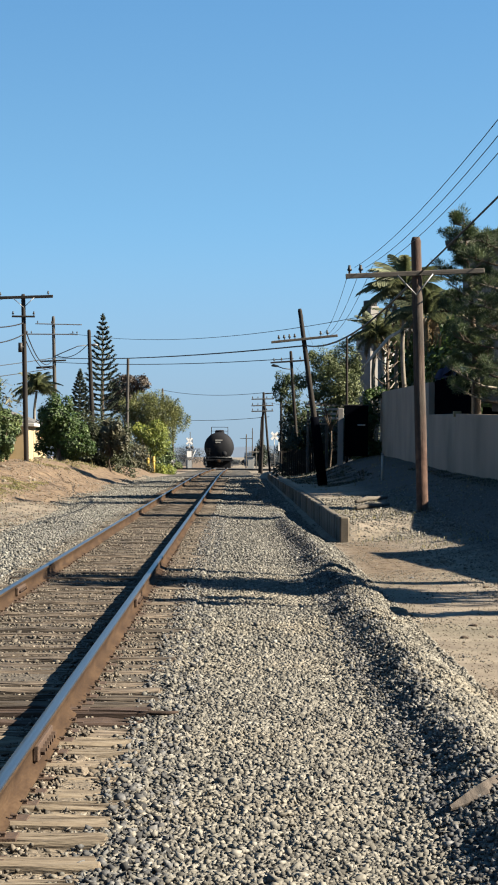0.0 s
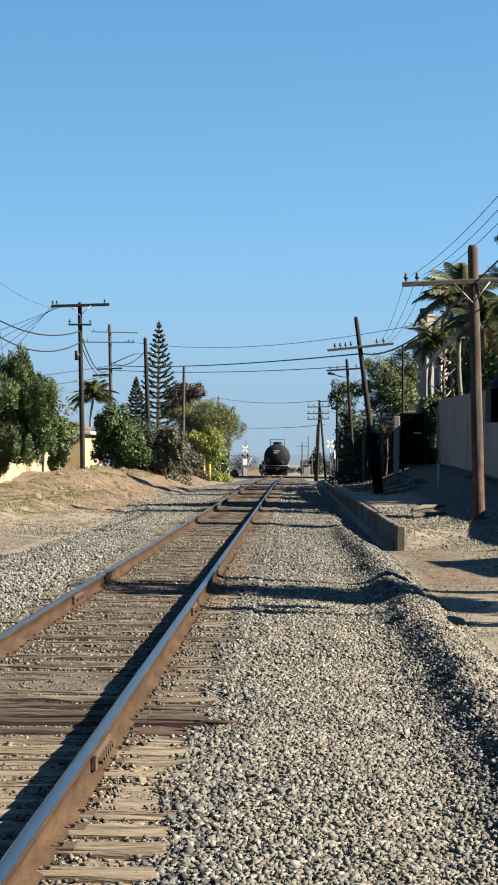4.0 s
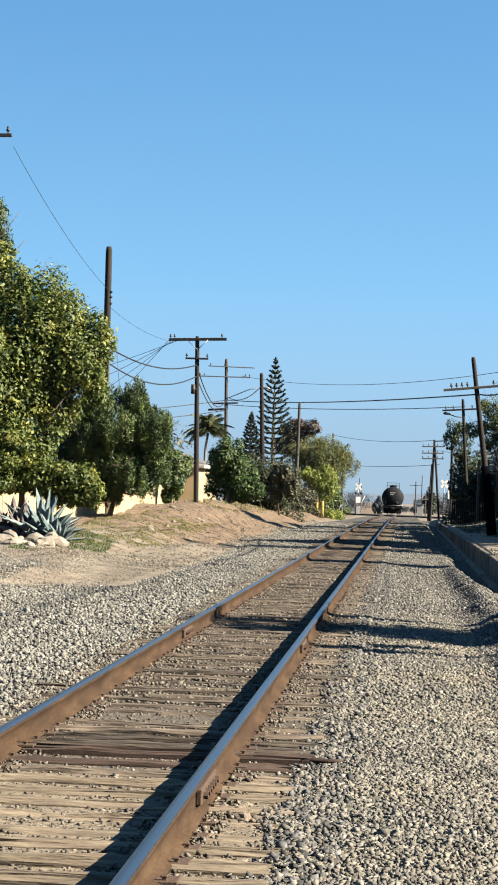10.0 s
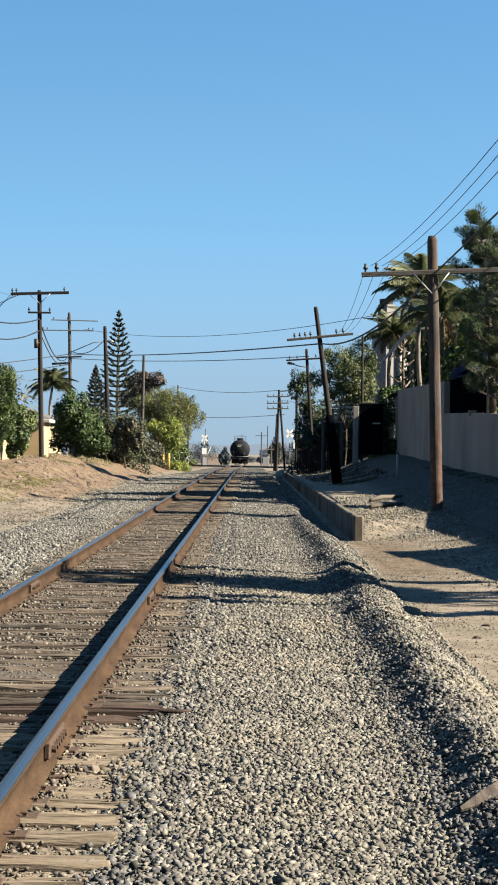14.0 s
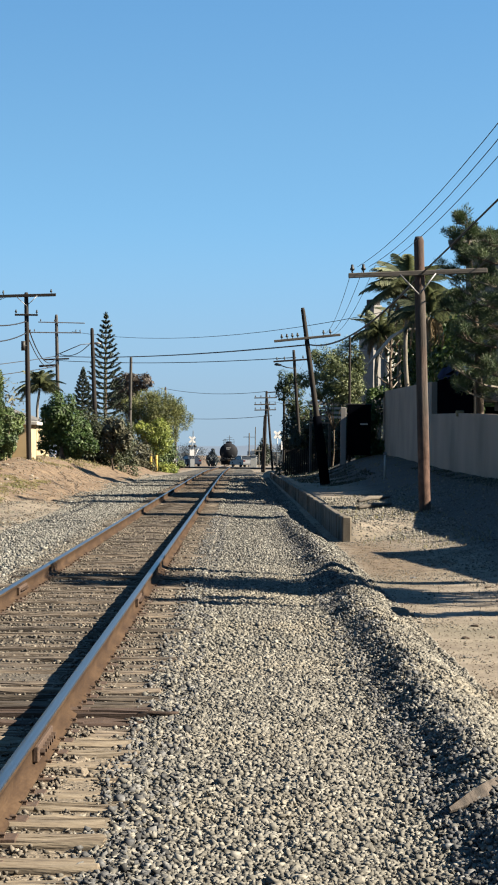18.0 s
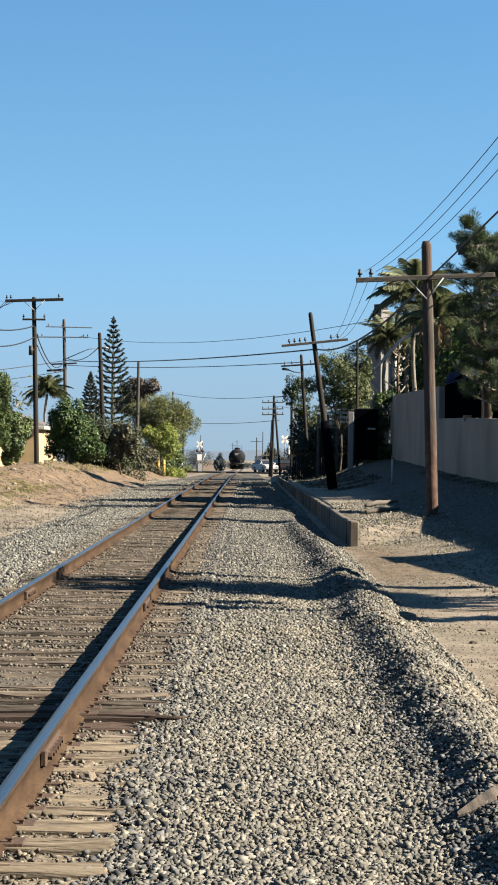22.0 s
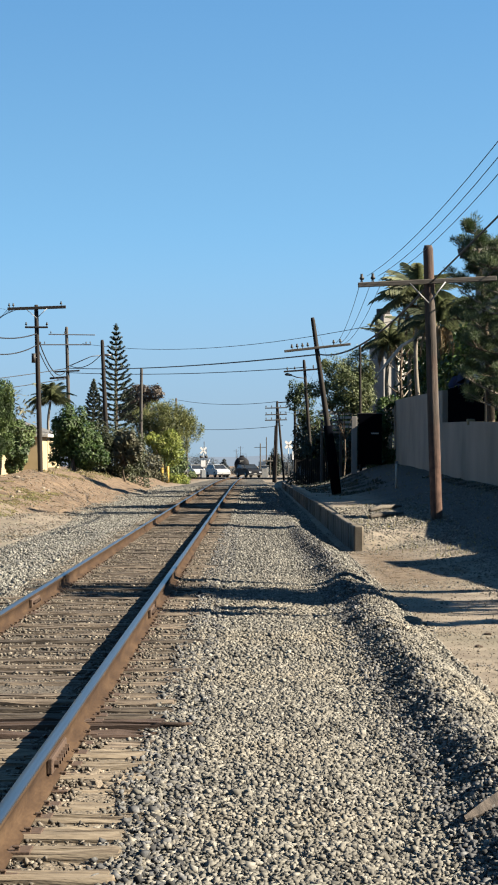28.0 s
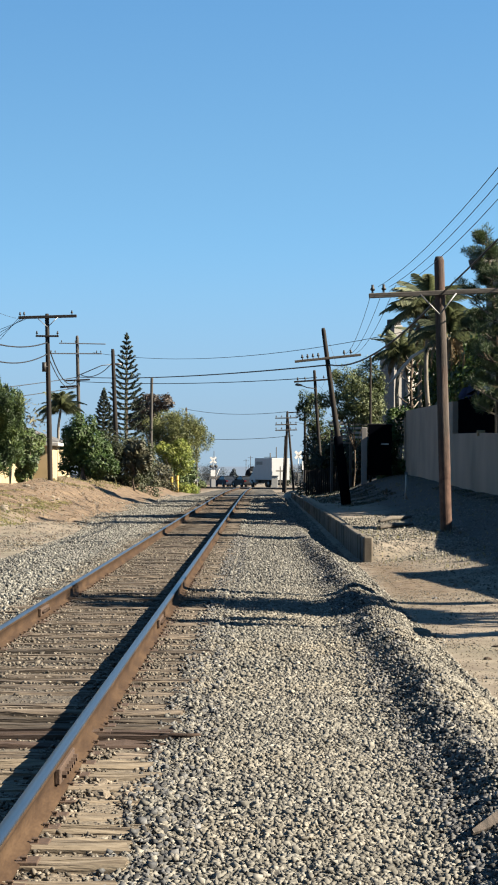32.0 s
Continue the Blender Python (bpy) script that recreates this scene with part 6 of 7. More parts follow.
def rock(x, y, s, seed, label="pale tan garden rock", mat=None, group="garden rocks"):
    bm = bmesh.new()
    bmesh.ops.create_icosphere(bm, subdivisions=2, radius=1)
    r = np.random.default_rng(seed)
    sx, sy, sz = s * r.uniform(0.8, 1.5), s * r.uniform(0.7, 1.1), s * r.uniform(0.45, 0.8)
    o = Vector(r.normal(0, 10, 3))
    for v in bm.verts:
        k = 1 + 0.5 * noise.noise(v.co * 1.1 + o) + 0.15 * noise.noise(v.co * 3 + o)
        v.co = Vector((v.co.x * sx, v.co.y * sy, v.co.z * sz)) * k
    me = bpy.data.meshes.new("rock")
    bm.to_mesh(me)
    bm.free()
    me.materials.append(mat or M_ROCK)
    ob = part("rock", me, None, "", pose(x, y, on_ground(x, y) + sz * 0.25, 0, 0, r.uniform(0, 360)))
    return tagged(ob, label, "rock", group)


rr = np.random.default_rng(12)
for k in range(84):
    x = -12.4 + 2.7 * rr.random()
    rock(x, 59.2 + 2.6 * rr.random() - 0.25 * (x + 11), 0.08 + 0.3 * rr.random() ** 2.2, 1200 + k)
for k in range(9):
    rock(-9.8 + 1.6 * rr.random(), 72 + 22 * rr.random(), 0.05 + 0.07 * rr.random(), 260 + k, "pale stone lying on the dirt bank", group="loose stones")
for k in range(12):
    rock(2.3 + 2.0 * rr.random(), 15 + 18 * rr.random(), 0.022 + 0.03 * rr.random(), 290 + k, "stone lying on the dirt", M_STONE_DARK, "loose stones")


def grass(name, area, n, h, label, seed, mat=None):
    """Thin blades scattered on the ground in an area, thinned by noise."""
    r = np.random.default_rng(seed)
    x0, x1, y0, y1 = area
    X, Y = r.uniform(x0, x1, n), r.uniform(y0, y1, n)
    ok = np.array([fnoise(a, b, 0.6, seed) > 0.02 for a, b in zip(X, Y)])
    X, Y = X[ok], Y[ok]
    n = len(X)
    Z = np.array([on_ground(a, b) for a, b in zip(X, Y)]) - 0.01
    P = np.stack([X, Y, Z], 1)
    L_ = h * np.exp(r.normal(0, 0.4, n))[:, None]
    lean = r.normal(0, 0.4, (n, 3))
    lean[:, 2] = 1
    w = np.stack([r.normal(0, 1, n), r.normal(0, 1, n), np.zeros(n)], 1)
    w *= 0.007 / np.linalg.norm(w, axis=1)[:, None] * (1 + Y / 60)[:, None]
    V = np.stack([P - w, P + w, P + lean * L_], 1).reshape(-1, 3)
    return tagged(part(name, mesh_np(name, V, np.arange(3 * n).reshape(-1, 3), mat or L_GRASS)), label, "grass", kind="stuff")


grass("weed_patch", (-10.9, -7.6, 62, 90), 42000, 0.035, "sparse yellow-green weeds on the dirt bank", 21)
grass("weed_patch", (-10.4, -8.4, 57, 66), 9000, 0.05, "green weeds beside the agaves", 22, L_GREEN)
grass("weed_patch", (-10.5, -8.0, 104, 150), 7000, 0.08, "dry grass along the shrubs", 23)
grass("weed_patch", (3.0, 7.4, 40, 112), 3000, 0.05, "dry weeds in the shade along the wall", 24)
grass("weed_patch", (2.5, 4.8, 40, 60), 900, 0.06, "dry weeds around the pole", 25)

plank = thing("broken_plank", "curved grey-brown broken plank lying on the ballast", "plank", pose(1.04, 10.6, on_ground(1.04, 10.6) + 0.03))
V = []
for i in range(11):
    s_ = i / 10
    w = 0.005 + 0.028 * math.sin(math.pi * min(1, 0.04 + 0.72 * s_)) ** 0.9
    c = Vector((0.36 * s_, 0.5 * s_, 0.02 + 0.09 * s_ ** 1.5 + 0.015 * math.sin(math.pi * s_)))
    n_ = Vector((-0.45, 0.45, 0.77)) * w
    up = Vector((0.3, -0.5, 0.8)) * 0.009
    V += [c - n_ - up, c + n_ - up, c + n_ + up, c - n_ + up]
part("board", mesh_from("board", V, [(i * 4 + j, i * 4 + (j + 1) % 4, (i + 1) * 4 + (j + 1) % 4, (i + 1) * 4 + j) for i in range(10) for j in range(4)] + [(3, 2, 1, 0), (40, 41, 42, 43)], M_POLE), plank)
stick = part("dark_stick", tubes("dark_stick", [([(-0.14, 0, 0.02), (-0.05, 0.02, 0.03), (0.05, -0.01, 0.03), (0.13, 0.02, 0.035)], [0.012, 0.018, 0.015, 0.008])], M_TIE_RED, 7), None, "", pose(-0.5, 14.4, 0.0))
tagged(stick, "short dark reddish stick on the gravel", "stick")
lit = part("litter", mesh_from("litter", [(0.045 * i + 0.02 * math.sin(j * 3 + i * 5), 0.05 * j + 0.02 * math.sin(i * 4 + j), 0.03 + 0.03 * math.sin(i * 2.9 + j * 1.7) * (0.5 + 0.5 * math.sin(i + j * 5))) for j in range(7) for i in range(8)], [(j * 8 + i, j * 8 + i + 1, j * 8 + i + 9, j * 8 + i + 8) for j in range(6) for i in range(7)], M_WHITE), None, "", pose(3.1, 22.6, on_ground(3.2, 22.7)) @ pose(0, 0, 0, 0, 0, 20) @ Matrix.Diagonal((0.9, 1.0, 0.9, 1.0)))
tagged(lit, "crumpled white plastic litter on the dirt", "litter")
for x, y, l, a, z in ((3.5, 56.5, 2.0, 62, 0.07), (3.75, 61, 2.4, 66, 0.07)):
    u, v = math.cos(radians(a)) * l / 2, math.sin(radians(a)) * l / 2
    pts = [(-u, -v, on_ground(x - u, y - v) - on_ground(x, y)), (-0.3 * u, -0.3 * v, 0.03), (0.4 * u, 0.4 * v, 0.02), (u, v, on_ground(x + u, y + v) - on_ground(x, y))]
    t_ = part("old_log", tubes("old_log", [(pts, [0.05, 0.065, 0.06, 0.045])], M_ARM, 9), None, "", pose(x, y, on_ground(x, y) + z))
    tagged(t_, "weathered pale log lying behind the curb", "log", "old logs")
rock(1.86, 25.3, 0.09, 551, "tan clod of dry earth on the edge of the gravel", M_DIRT, "dirt clumps")
rock(1.98, 25.0, 0.05, 552, "tan clod of dry earth on the edge of the gravel", M_DIRT, "dirt clumps")
for k in range(34):
    rock(-0.98 + 0.3 * rr.random() ** 1.4, 11.75 + 0.75 * rr.random(), 0.018 + 0.035 * rr.random() ** 2, 555 + k, "tan caked dirt against the rail joint", M_DIRT, "dirt clumps")
for k in range(12):
    rock(3.0 + 0.5 * rr.random(), 35.4 + 2.6 * rr.random(), 0.03 + 0.05 * rr.random() ** 2, 620 + k, "pale tan clod of dry earth at the edge of the shade", M_DIRT, "dirt clumps")
for k in range(16):
    x, y = 2.2 + 2.2 * rr.random(), 17 + 14 * rr.random()
    rock(x, y, 0.02 + 0.03 * rr.random() ** 2, 640 + k, "dark brown clod of earth on the dirt", M_BARK, "dark clods")
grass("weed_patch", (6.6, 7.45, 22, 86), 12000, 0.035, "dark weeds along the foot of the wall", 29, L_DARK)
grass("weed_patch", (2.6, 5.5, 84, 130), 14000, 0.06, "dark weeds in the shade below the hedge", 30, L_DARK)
grass("weed_patch", (-10.8, -7.4, 60, 84), 7000, 0.05, "thin olive weeds on the dirt bank", 33, L_OLIVE)
agave(-11.75, 63.4, 18, 1.15, L_AGAVE_DRY, "spindly brown agave beside the cacti", 6, 1.1)


# ---- rail tank car and street traffic ----
def lathe(profile, segs, axis="y"):
    """Verts and quads of a surface of revolution about y: profile of (r, y)."""
    V, Fc = [], []
    for r_, y_ in profile:
        for k in range(segs):
            a = 2 * math.pi * k / segs
            V.append((r_ * math.cos(a), y_, r_ * math.sin(a)))
    for i in range(len(profile) - 1):
        for k in range(segs):
            k2 = (k + 1) % segs
            Fc.append((i * segs + k, i * segs + k2, (i + 1) * segs + k2, (i + 1) * segs + k))
    return V, Fc


tank_car = thing("tank_car", "black railroad tank car rolling away along the track", "rail car", pose(TRACK_X, 228, 0.19 + drop(228)))
R_ = 1.54
prof = [(0.01, 0.0), (0.45, 0.03), (0.9, 0.13), (1.2, 0.28), (1.4, 0.48), (R_, 0.78), (R_, 15.2), (1.4, 15.5), (0.9, 15.87), (0.01, 16.0)]
V, Fc = lathe(prof, 36)
part("tank", mesh_from("tank", [(x, y, z + 2.3) for x, y, z in V], [q[::-1] for q in Fc], M_TANK, True), tank_car, "black cylindrical tank with domed ends")
V, Fc = lathe([(0.5, 0), (0.5, 0.35), (0.38, 0.42), (0.01, 0.45)], 20)
part("manway_dome", mesh_from("manway_dome", [(x, 7.5 + z, 3.7 + y) for x, y, z in V], Fc, M_TANK), tank_car)
part("centre_sill", bbox(-0.35, 0.35, -0.55, 16.55, 0.72, 1.05, M_TANK, 0.02), tank_car)
part("end_platform", bbox(-1.45, 1.45, -0.5, 0.25, 0.85, 1.03, M_TANK, 0.01), tank_car)
part("end_rail", tubes("end_rail", [([(-1.4, -0.45, 1.25), (1.4, -0.45, 1.25)], [0.025, 0.025]), ([(-1.4, -0.45, 0.98), (-1.4, -0.45, 1.25)], [0.025, 0.025]), ([(1.4, -0.45, 0.98), (1.4, -0.45, 1.25)], [0.025, 0.025])], M_GALV, 6), tank_car, "pale grab rail across the end")
for s in (-1, 1):
    part("top_railing", tubes("top_railing", [([(s * 0.88, 6.2, 3.55), (s * 0.88, 6.2, 4.42), (s * 0.88, 8.8, 4.42), (s * 0.88, 8.8, 3.55)], [0.03] * 4), ([(s * 0.88, 6.2, 4.0), (s * 0.88, 8.8, 4.0)], [0.025, 0.025])], M_TANK, 6), tank_car)
part("top_railing", tubes("top_railing", [([(-0.88, 6.2, 4.42), (0.88, 6.2, 4.42)], [0.03, 0.03]), ([(-0.88, 6.2, 4.0), (0.88, 6.2, 4.0)], [0.025, 0.025])], M_TANK, 6), tank_car)
part("hand_brake", tubes("hand_brake", [([(0.55, -0.3, 1.6), (0.55, -0.24, 1.6)], [0.28, 0.28])], M_TANK, 14), tank_car)
part("body_bolster", bbox(-1.3, 1.3, 0.5, 1.0, 0.85, 1.2, M_TANK, 0.04), tank_car)
part("side_sill", bbox(-1.38, -1.2, 0.3, 3.2, 0.95, 1.25, M_TANK, 0.03), tank_car)
part("side_sill", bbox(1.2, 1.38, 0.3, 3.2, 0.95, 1.25, M_TANK, 0.03), tank_car)
part("air_reservoir", tubes("air_reservoir", [([(-0.9, 0.45, 0.62), (0.1, 0.45, 0.62)], [0.2, 0.2])], M_TANK, 12), tank_car)
part("brake_beam", bbox(-1.25, 1.25, 0.75, 0.95, 0.14, 0.85, M_TANK, 0.03), tank_car)
part("coupler", bbox(-0.15, 0.15, -0.95, -0.45, 0.72, 1.0, M_RUST, 0.03), tank_car)
part("ladder", tubes("ladder", [([(x, -0.05, 1.0), (x, 0.1, 2.2)], [0.02, 0.02]) for x in (-1.25, -0.95)] + [([(-1.25, -0.03, 1.1 + 0.25 * k), (-0.95, -0.03, 1.1 + 0.25 * k)], [0.015, 0.015]) for k in range(5)], M_TANK, 6), tank_car)
for k in range(2):
    part("marking", bbox(-0.38, 0.36 - 0.2 * k, 0.02, 0.06, 2.95 - 0.22 * k, 3.07 - 0.22 * k, M_TRIM, 0.0), tank_car, "white painted marking")
for s in (-1, 1):
    part("step", bbox(s * 1.35 - 0.12, s * 1.35 + 0.12, -0.45, -0.15, 0.35, 0.4, M_GALV, 0.0), tank_car)
WHEELSETS = []
for y in (1.6, 3.4, 12.6, 14.4):
    w = part("wheelset", tubes("wheelset", [([(-0.83, 0, 0), (0.83, 0, 0)], [0.08, 0.08]), ([(-0.79, 0, 0), (-0.66, 0, 0)], [0.45, 0.45]), ([(0.66, 0, 0), (0.79, 0, 0)], [0.45, 0.45])], M_TANK, 20, False), tank_car, "dark steel wheelset", pose(0, y, 0.45))
    WHEELSETS.append((w, y))
for y in (2.5, 13.5):
    for s in (-1, 1):
        part("truck_frame", bbox(s * 0.95 - 0.1, s * 0.95 + 0.1, y - 1.3, y + 1.3, 0.35, 0.75, M_TANK, 0.08), tank_car)
    part("bolster", bbox(-1.0, 1.0, y - 0.2, y + 0.2, 0.45, 0.75, M_TANK, 0.04), tank_car)

PAINT = {}
for key, c, lab in (("white", (0.75, 0.76, 0.77), "white"), ("dark", (0.013, 0.015, 0.021), "dark grey"), ("black", (0.012, 0.012, 0.014), "black"), ("navy", (0.02, 0.035, 0.07), "dark blue"), ("silver", (0.34, 0.35, 0.37), "silver")):
    PAINT[key] = (material(key + "_car_paint", [c, tuple(v * 1.08 for v in c)], 2, 0.55 if max(c) < 0.2 else 0.4, 0, spec=0.12 if max(c) < 0.2 else 0.25), lab)
M_HEAD = material("headlight_glass", [(0.75, 0.77, 0.8), (0.85, 0.86, 0.88)], 2, 0.15, 0, spec=0.8)
M_TAIL = material("red_lens", [(0.14, 0.008, 0.008), (0.2, 0.012, 0.012)], 2, 0.25, 0)
M_RIM = material("alloy_rim", [(0.4, 0.4, 0.41), (0.55, 0.55, 0.56)], 2, 0.4, 0, metal=0.8)
SHAPES = {
    "sedan": dict(L=4.7, W=1.82, low=[(-2.35, 0.45), (-2.3, 0.92), (-1.5, 1.0), (0.9, 0.98), (2.05, 0.82), (2.35, 0.6), (2.35, 0.3), (-2.3, 0.28)], top=[(-1.75, 0.98), (-1.05, 1.42), (0.1, 1.45), (1.1, 0.97)]),
    "suv": dict(L=4.7, W=1.9, low=[(-2.3, 0.5), (-2.3, 1.08), (-1.5, 1.15), (1.0, 1.12), (2.1, 1.0), (2.35, 0.75), (2.35, 0.35), (-2.25, 0.33)], top=[(-2.2, 1.12), (-1.85, 1.6), (0.3, 1.62), (1.2, 1.12)]),
    "pickup": dict(L=5.5, W=1.98, low=[(-2.75, 0.55), (-2.75, 1.1), (-0.9, 1.12), (1.2, 1.15), (2.5, 1.08), (2.72, 0.85), (2.72, 0.42), (-2.7, 0.42)], top=[(-0.95, 1.12), (-0.75, 1.83), (0.6, 1.85), (1.4, 1.14)]),
}


def extrude_side(prof, w0, w1, mid):
    """A closed side profile (x, z) given width: w0 low, w1 at the top (tumblehome)."""
    zs = [z for _, z in prof]
    lo, hi = min(zs), max(zs)
    V = []
    for s in (-1, 1):
        for x, z in prof:
            w = w0 + (w1 - w0) * (z - lo) / (hi - lo)
            V.append((x, s * w / 2, z))
    n = len(prof)
    Fc = [tuple(range(n)), tuple(range(2 * n - 1, n - 1, -1))] + [(i, i + n, (i + 1) % n + n, (i + 1) % n)[::-1] for i in range(n)]
    return V, Fc


def bevelled(name, V, Fc, mat, off):
    bm = bmesh.new()
    vs = [bm.verts.new(v) for v in V]
    for q in Fc:
        bm.faces.new([vs[i] for i in q])
    bmesh.ops.recalc_face_normals(bm, faces=bm.faces)
    bmesh.ops.bevel(bm, geom=list(bm.edges), offset=off, segments=2, affect="EDGES")
    me = bpy.data.meshes.new(name)
    bm.to_mesh(me)
    bm.free()
    me.materials.append(mat)
    return me


def wheel(ob, x, y, r_):
    t_ = part("wheel", tubes("wheel", [([(0, -0.11, 0), (0, -0.09, 0), (0, 0.09, 0), (0, 0.11, 0)], [r_ * 0.86, r_, r_, r_ * 0.86])], M_RUBBER, 18), ob, "", pose(x, y, r_))
    part("rim", tubes("rim", [([(0, -0.12, 0), (0, 0.12, 0)], [r_ * 0.62, r_ * 0.62])], M_RIM, 12), t_)


def vehicle(kind, colour):
    paint, word = PAINT[colour]
    if kind == "truck":
        ob = thing("box_truck", "white box truck with a tall cargo body", "truck")
        part("cargo_box", bbox(-4.4, 1.6, -1.22, 1.22, 0.95, 3.75, paint, 0.04), ob, "white cargo box")
        part("marking", bbox(-1.2, 1.0, -1.235, -1.222, 2.9, 3.3, M_GALV, 0.0), ob, "grey side marking")
        part("marking", bbox(-1.2, 1.0, 1.222, 1.235, 2.9, 3.3, M_GALV, 0.0), ob, "grey side marking")
        V, Fc = extrude_side([(1.75, 0.6), (1.75, 2.6), (2.7, 2.65), (3.3, 1.6), (3.9, 1.45), (3.95, 0.6)], 2.1, 1.9, 0)
        part("cab", bevelled("cab", V, Fc, paint, 0.06), ob)
        V, Fc = extrude_side([(2.78, 1.65), (2.62, 2.5), (2.7, 2.5), (3.28, 1.65)], 2.03, 1.8, 0)
        part("windscreen", mesh_from("windscreen", V, Fc, M_GLASS), ob)
        part("fairing", bbox(1.5, 2.5, -0.9, 0.9, 2.66, 3.3, paint, 0.2), ob, "white roof fairing")
        part("chassis", bbox(-4.3, 3.8, -0.5, 0.5, 0.55, 0.95, M_STEEL_DARK, 0.03), ob)
        for x in (-3.0, 2.9):
            for s in (-1, 1):
                wheel(ob, x, s * 0.98, 0.48)
        for s in (-1, 1):
            part("headlight", bbox(3.9, 3.98, s * 0.75 - 0.18, s * 0.75 + 0.18, 0.85, 1.1, M_HEAD, 0.01), ob)
        return ob
    S = SHAPES[kind]
    ob = thing({"sedan": "sedan_car", "suv": "suv_car", "pickup": "pickup_truck"}[kind], word + {"sedan": " sedan driving over the crossing", "suv": " sport utility car driving over the crossing", "pickup": " pickup truck driving over the crossing"}[kind], "pickup" if kind == "pickup" else "car", group="street traffic")
    V, Fc = extrude_side(S["low"], S["W"], S["W"] * 0.94, 0)
    part("body", bevelled("body", V, Fc, paint, 0.05), ob)
    V, Fc = extrude_side(S["top"], S["W"] * 0.9, S["W"] * 0.72, 0)
    part("cabin", bevelled("cabin", V, Fc, M_GLASS, 0.03), ob, "dark glazed cabin")
    zt = max(z for _, z in S["top"])
    xs = sorted(x for x, z in S["top"] if z > zt - 0.1)
    part("roof", bbox(xs[0] - 0.05, xs[1] + 0.1, -S["W"] * 0.37, S["W"] * 0.37, zt - 0.02, zt + 0.035, paint, 0.015), ob)
    for s in (-1, 1):
        for xa, xb in ((S["top"][0], S["top"][1]), (S["top"][3], S["top"][2])):
            part("pillar", tubes("pillar", [([(xa[0], s * S["W"] * 0.45, xa[1]), (xb[0], s * S["W"] * 0.36, xb[1])], [0.045, 0.045])], paint, 6), ob)
        part("headlight", bbox(S["L"] / 2 - 0.12, S["L"] / 2 + 0.01, s * S["W"] * 0.36 - 0.17, s * S["W"] * 0.36 + 0.17, 0.6, 0.76, M_HEAD, 0.02), ob)
        part("tail_light", bbox(-S["L"] / 2 - 0.01, -S["L"] / 2 + 0.12, s * S["W"] * 0.38 - 0.14, s * S["W"] * 0.38 + 0.14, 0.72, 0.9, M_TAIL, 0.02), ob)
        for x in (-S["L"] * 0.29, S["L"] * 0.3):
            wheel(ob, x, s * (S["W"] / 2 - 0.1), 0.33 if kind == "sedan" else 0.38)
        part("mirror", bbox(S["top"][3][0] - 0.35, S["top"][3][0] - 0.2, s * S["W"] * 0.5 - 0.1, s * S["W"] * 0.5 + 0.1, 1.0, 1.14, paint, 0.02), ob)
    part("plate", bbox(S["L"] / 2, S["L"] / 2 + 0.02, -0.16, 0.16, 0.42, 0.54, M_TRIM, 0.0), ob)
    part("bumper", bbox(S["L"] / 2 - 0.1, S["L"] / 2 + 0.03, -S["W"] * 0.45, S["W"] * 0.45, 0.3, 0.46, M_STEEL_DARK, 0.03), ob)
    return ob


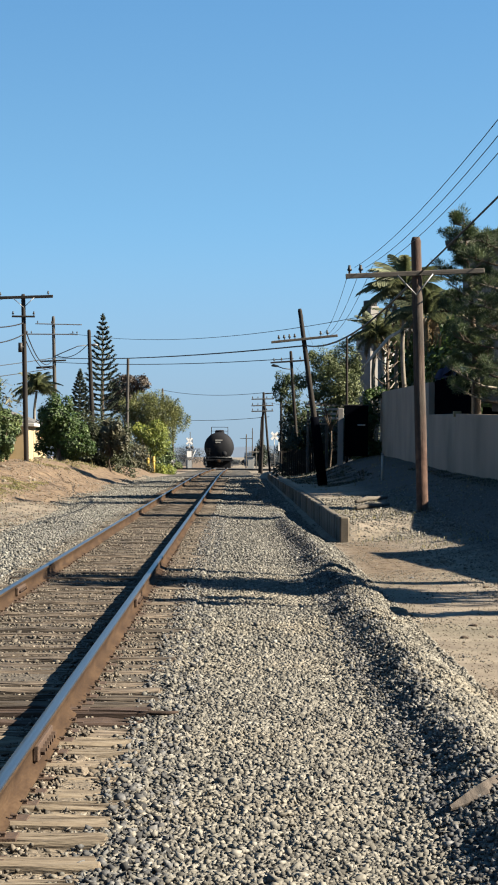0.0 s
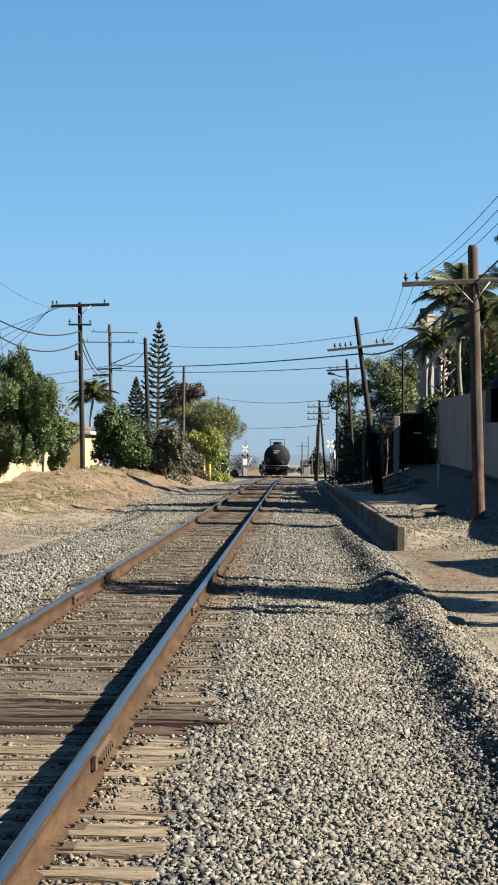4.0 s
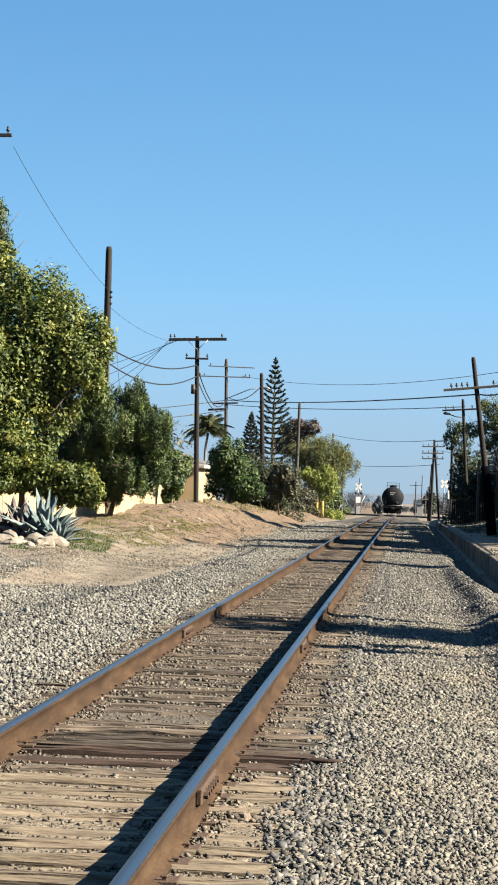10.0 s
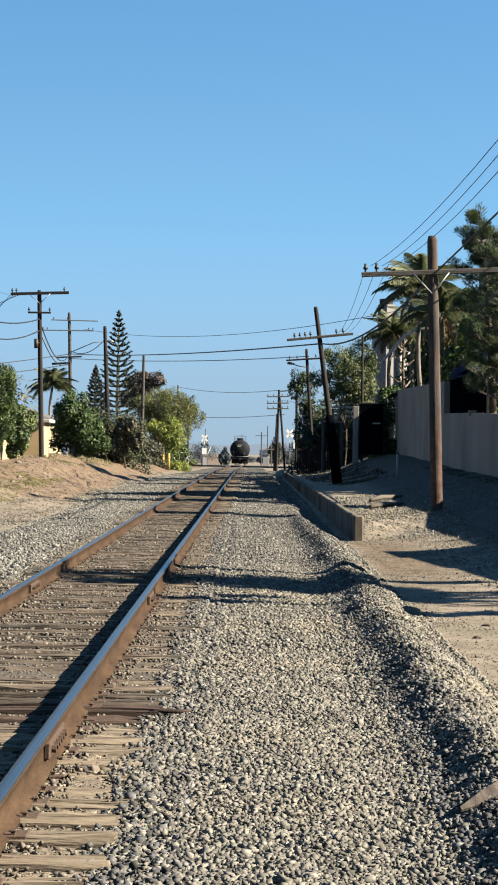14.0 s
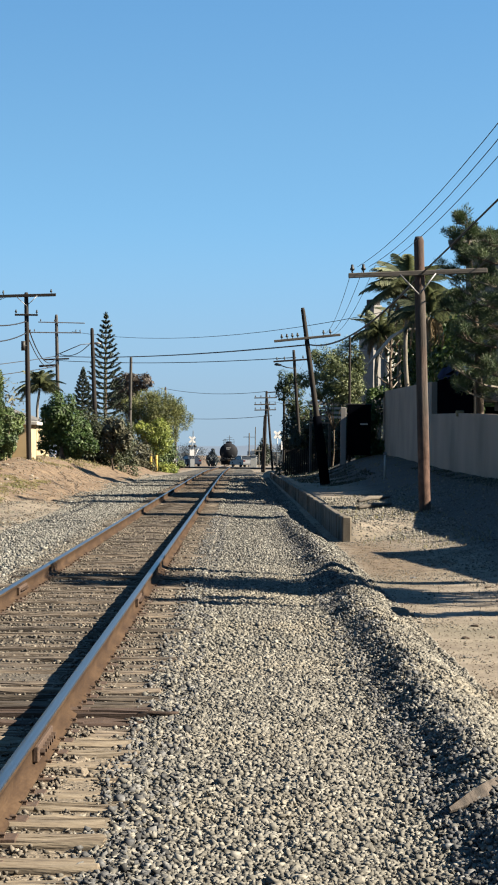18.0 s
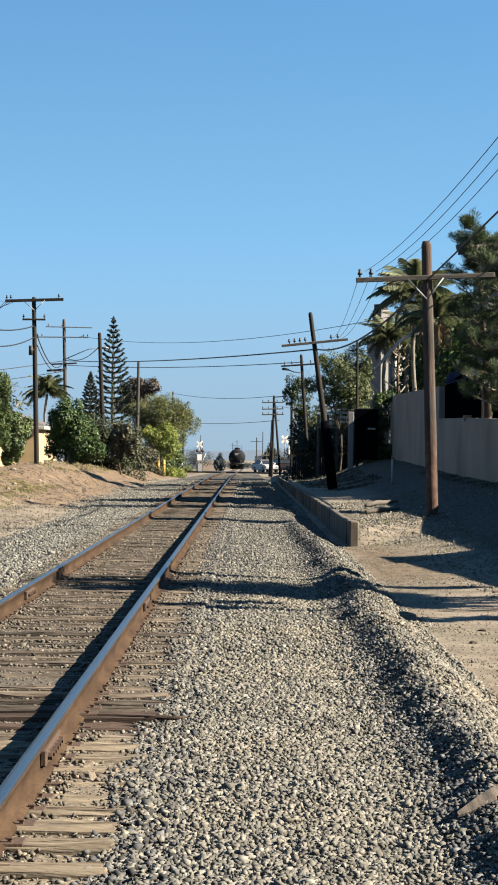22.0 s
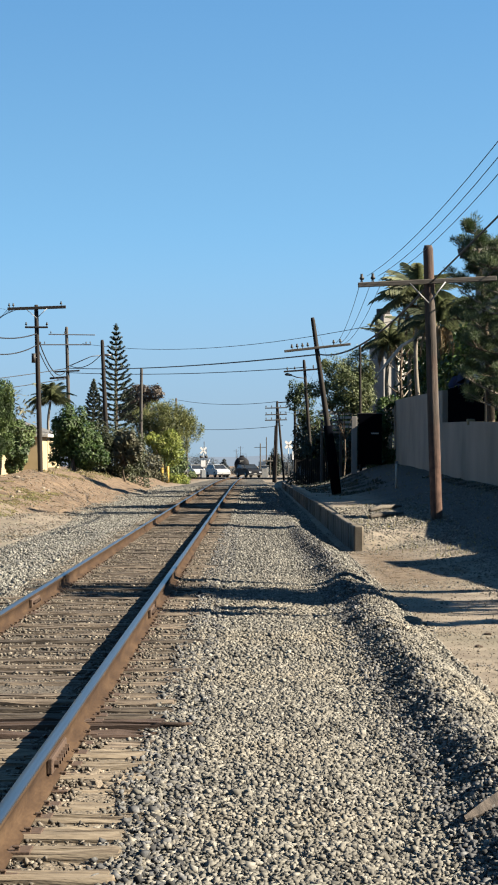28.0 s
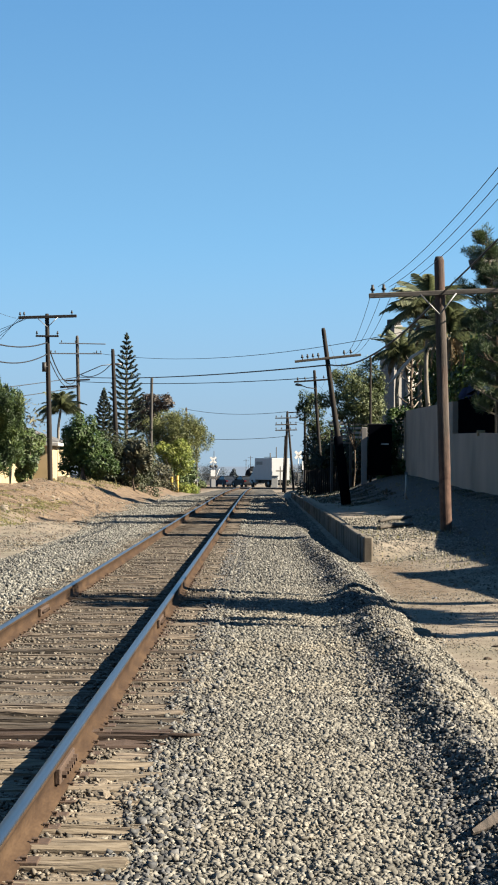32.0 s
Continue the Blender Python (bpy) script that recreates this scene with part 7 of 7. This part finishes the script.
HEADING = math.degrees(math.atan2(-2.6, 1.0))
MADE = {}
CARS = []
TRAFFIC = [
    ("sedan", "navy", "L", [(0, 9.0), (14.2, 9.0), (16.6, -1.0), (17, -2.07), (17.5, -3.9), (18.2, -6.4), (26.2, -33.4), (32, -33.4)]),
    ("sedan", "silver", "L", [(0, 11.9), (14.25, 11.9), (17.2, 3.22), (17.5, 2.17), (18, 0.37), (18.5, -1.51), (19, -2.6), (19.5, -4.45), (20, -6.3), (28, -33.5), (32, -33.5)]),
    ("sedan", "black", "R", [(0, -11.0), (17.85, -11.0), (19.5, -5.29), (20, -2.39), (20.6, 0.65), (21, 2.16), (21.5, 3.81), (29.5, 40.21), (32, 40.21)]),
    ("sedan", "white", "R", [(0, -13.9), (18.04, -13.9), (20.1, -6.61), (20.6, -4.2), (21.2, -1.55), (21.5, -0.21), (22, 1.87), (22.5, 3.96), (30.5, 39.19), (32, 39.19)]),
    ("suv", "dark", "L", [(0, 14.8), (17.83, 14.8), (21.6, 4.74), (22.4, 2.07), (23, 0.48), (23.5, -0.89), (24, -1.65), (24.5, -3.33), (25, -5.07), (25.5, -6.89), (32, -26.27)]),
    ("pickup", "black", "L", [(0, 17.7), (18.31, 17.7), (23.3, 4.03), (24, 1.92), (24.5, 0.74), (25, -0.85), (25.5, -2.2), (26.5, -5.29), (27.2, -7.58), (32, -21.87)]),
    ("pickup", "white", "R", [(0, -16.8), (21.92, -16.8), (24.4, -7.61), (25, -5.51), (25.5, -3.47), (26.2, 0.11), (27, 3.86), (32, 25.92)]),
    ("sedan", "silver", "R", [(0, -19.7), (21.88, -19.7), (25.0, -7.66), (25.6, -5.58), (26.2, -2.59), (27, 1.11), (27.6, 3.84), (32, 23.3)]),
    ("suv", "dark", "R", [(0, -22.6), (22.98, -22.6), (26.8, -6.67), (27.5, -2.34), (28, -0.23), (28.6, 1.99), (28.9, 3.1), (32, 17.52)]),
    ("suv", "white", "R", [(0, -25.5), (23.05, -25.5), (27.2, -7.4), (27.5, -5.85), (28, -3.57), (28.4, -1.68), (28.8, -0.07), (29.2, 2.26), (32, 15.78)]),
    ("suv", "white", "R", [(0, -28.4), (22.04, -28.4), (27.6, -7.47), (28, -6.17), (28.4, -4.81), (28.8, -3.22), (29.2, -1.73), (29.6, 0.79), (30, 2.26), (32, 10.37)]),
    ("sedan", "silver", "L", [(0, 20.6), (24.66, 20.6), (29.4, 1.75), (30, -0.31), (30.5, -2.04), (30.8, -3.25), (31.2, -5.29), (31.7, -8.23), (32, -9.53)]),
    ("sedan", "navy", "L", [(0, 23.5), (22.84, 23.5), (30, 2.36), (30.4, 1.48), (30.8, -0.1), (31.2, -1.44), (31.6, -2.61), (32, -3.89)]),
    ("sedan", "dark", "L", [(0, 26.4), (25.96, 26.4), (31.0, 3.18), (31.6, 0.2), (32, -1.82)]),
    ("truck", "white", "L", [(0, 29.3), (19.8, 29.3), (30.4, 4.65), (31.2, 3.0), (31.6, 1.85), (32, 0.8)]),
]
for kind, colour, way, rows in TRAFFIC:
    key = (kind, colour)
    if key in MADE:
        ob = copy_thing(MADE[key], pose(0, 0, 0))
    else:
        ob = MADE[key] = vehicle(kind, colour)
    CARS.append((ob, way, rows))


# ---- far hills, with haze painted into their colour ----
def hills(name, y, base, amp, mat, seed):
    xs = np.linspace(-1200, 1200, 90)
    tops = [base + amp * (0.5 + fnoise(x, 0, 0.004, seed) + 0.35 * fnoise(x, 0, 0.015, seed)) for x in xs]
    V = [(x, y + 60 * (x / 1200) ** 2, -60) for x in xs] + [(x, y + 120, t) for x, t in zip(xs, tops)]
    n = len(xs)
    return tagged(part(name, mesh_from(name, V, [(i, i + 1, n + i + 1, n + i) for i in range(n - 1)], mat, True)), "pale blue hills on the horizon, haze painted into their colour", "hills", kind="structure")


# blue that stands in for the haze of distance
M_HAZE_BLUE = material("haze_blue", [(0.22, 0.29, 0.40), (0.25, 0.325, 0.44)], 0.01, 1.0, 0, spec=0.0)
hills("backdrop", 2700, 2, 7, M_HAZE_BLUE, 3)
bl = thing("white_tower", "small white building far off, haze painted onto its wall", "building", pose(5.0, 700, drop(700)))
part("wall", bbox(-2.5, 2.5, 0, 4, 0, 4.3, M_HAZE_BLUE, 0.02), bl)
part("roof", bbox(-1.2, 1.0, 0, 4, 4.3, 4.9, M_WHITE, 0.02), bl)
for x, y, w, h in ((12, 620, 7, 3.5), (-18, 640, 8, 3), (22, 700, 12, 5), (-3, 1000, 8, 2)):
    b_ = thing("far_building", "low pale building beyond the crossing", "building", pose(x, y, drop(y)), "far buildings")
    part("wall", bbox(-w / 2, w / 2, 0, 6, -0.5, h, M_HOUSE, 0.02), b_)
    part("roof", bbox(-w / 2 - 0.2, w / 2 + 0.2, -0.2, 6.2, h, h + 0.25, M_ROOF_GREY, 0.02), b_)
    for k in range(3):
        part("window", bbox(-w / 2 + w * (0.12 + 0.3 * k), -w / 2 + w * (0.28 + 0.3 * k), -0.03, 0.02, h * 0.45, h * 0.75, M_GLASS, 0.0), b_)


def car_pose(x, way):
    x *= 1.2
    y = road_y(x) + (-6.0 if way == "R" else 6.0)
    return pose(x, y, drop(y) + 0.168, 0, 0, HEADING + (0 if way == "R" else 180))


def motions():
    rows = []
    for k in range(17):
        t = 2.0 * k
        y = 228 + 8.0 * t
        rows.append((t, pose(TRACK_X, y, 0.19 + drop(y))))
    walk(tank_car, rows)
    for ob, way, rows in CARS:
        walk(ob, [(t, car_pose(x, way)) for t, x in rows])
    turn = math.degrees(8.0 / 0.45)  # degrees a second
    for w, y in WHEELSETS:
        walk(w, [(k / 15, pose(0, y, 0.45, -turn * k / 15, 0, 0)) for k in range(481)])


motions()
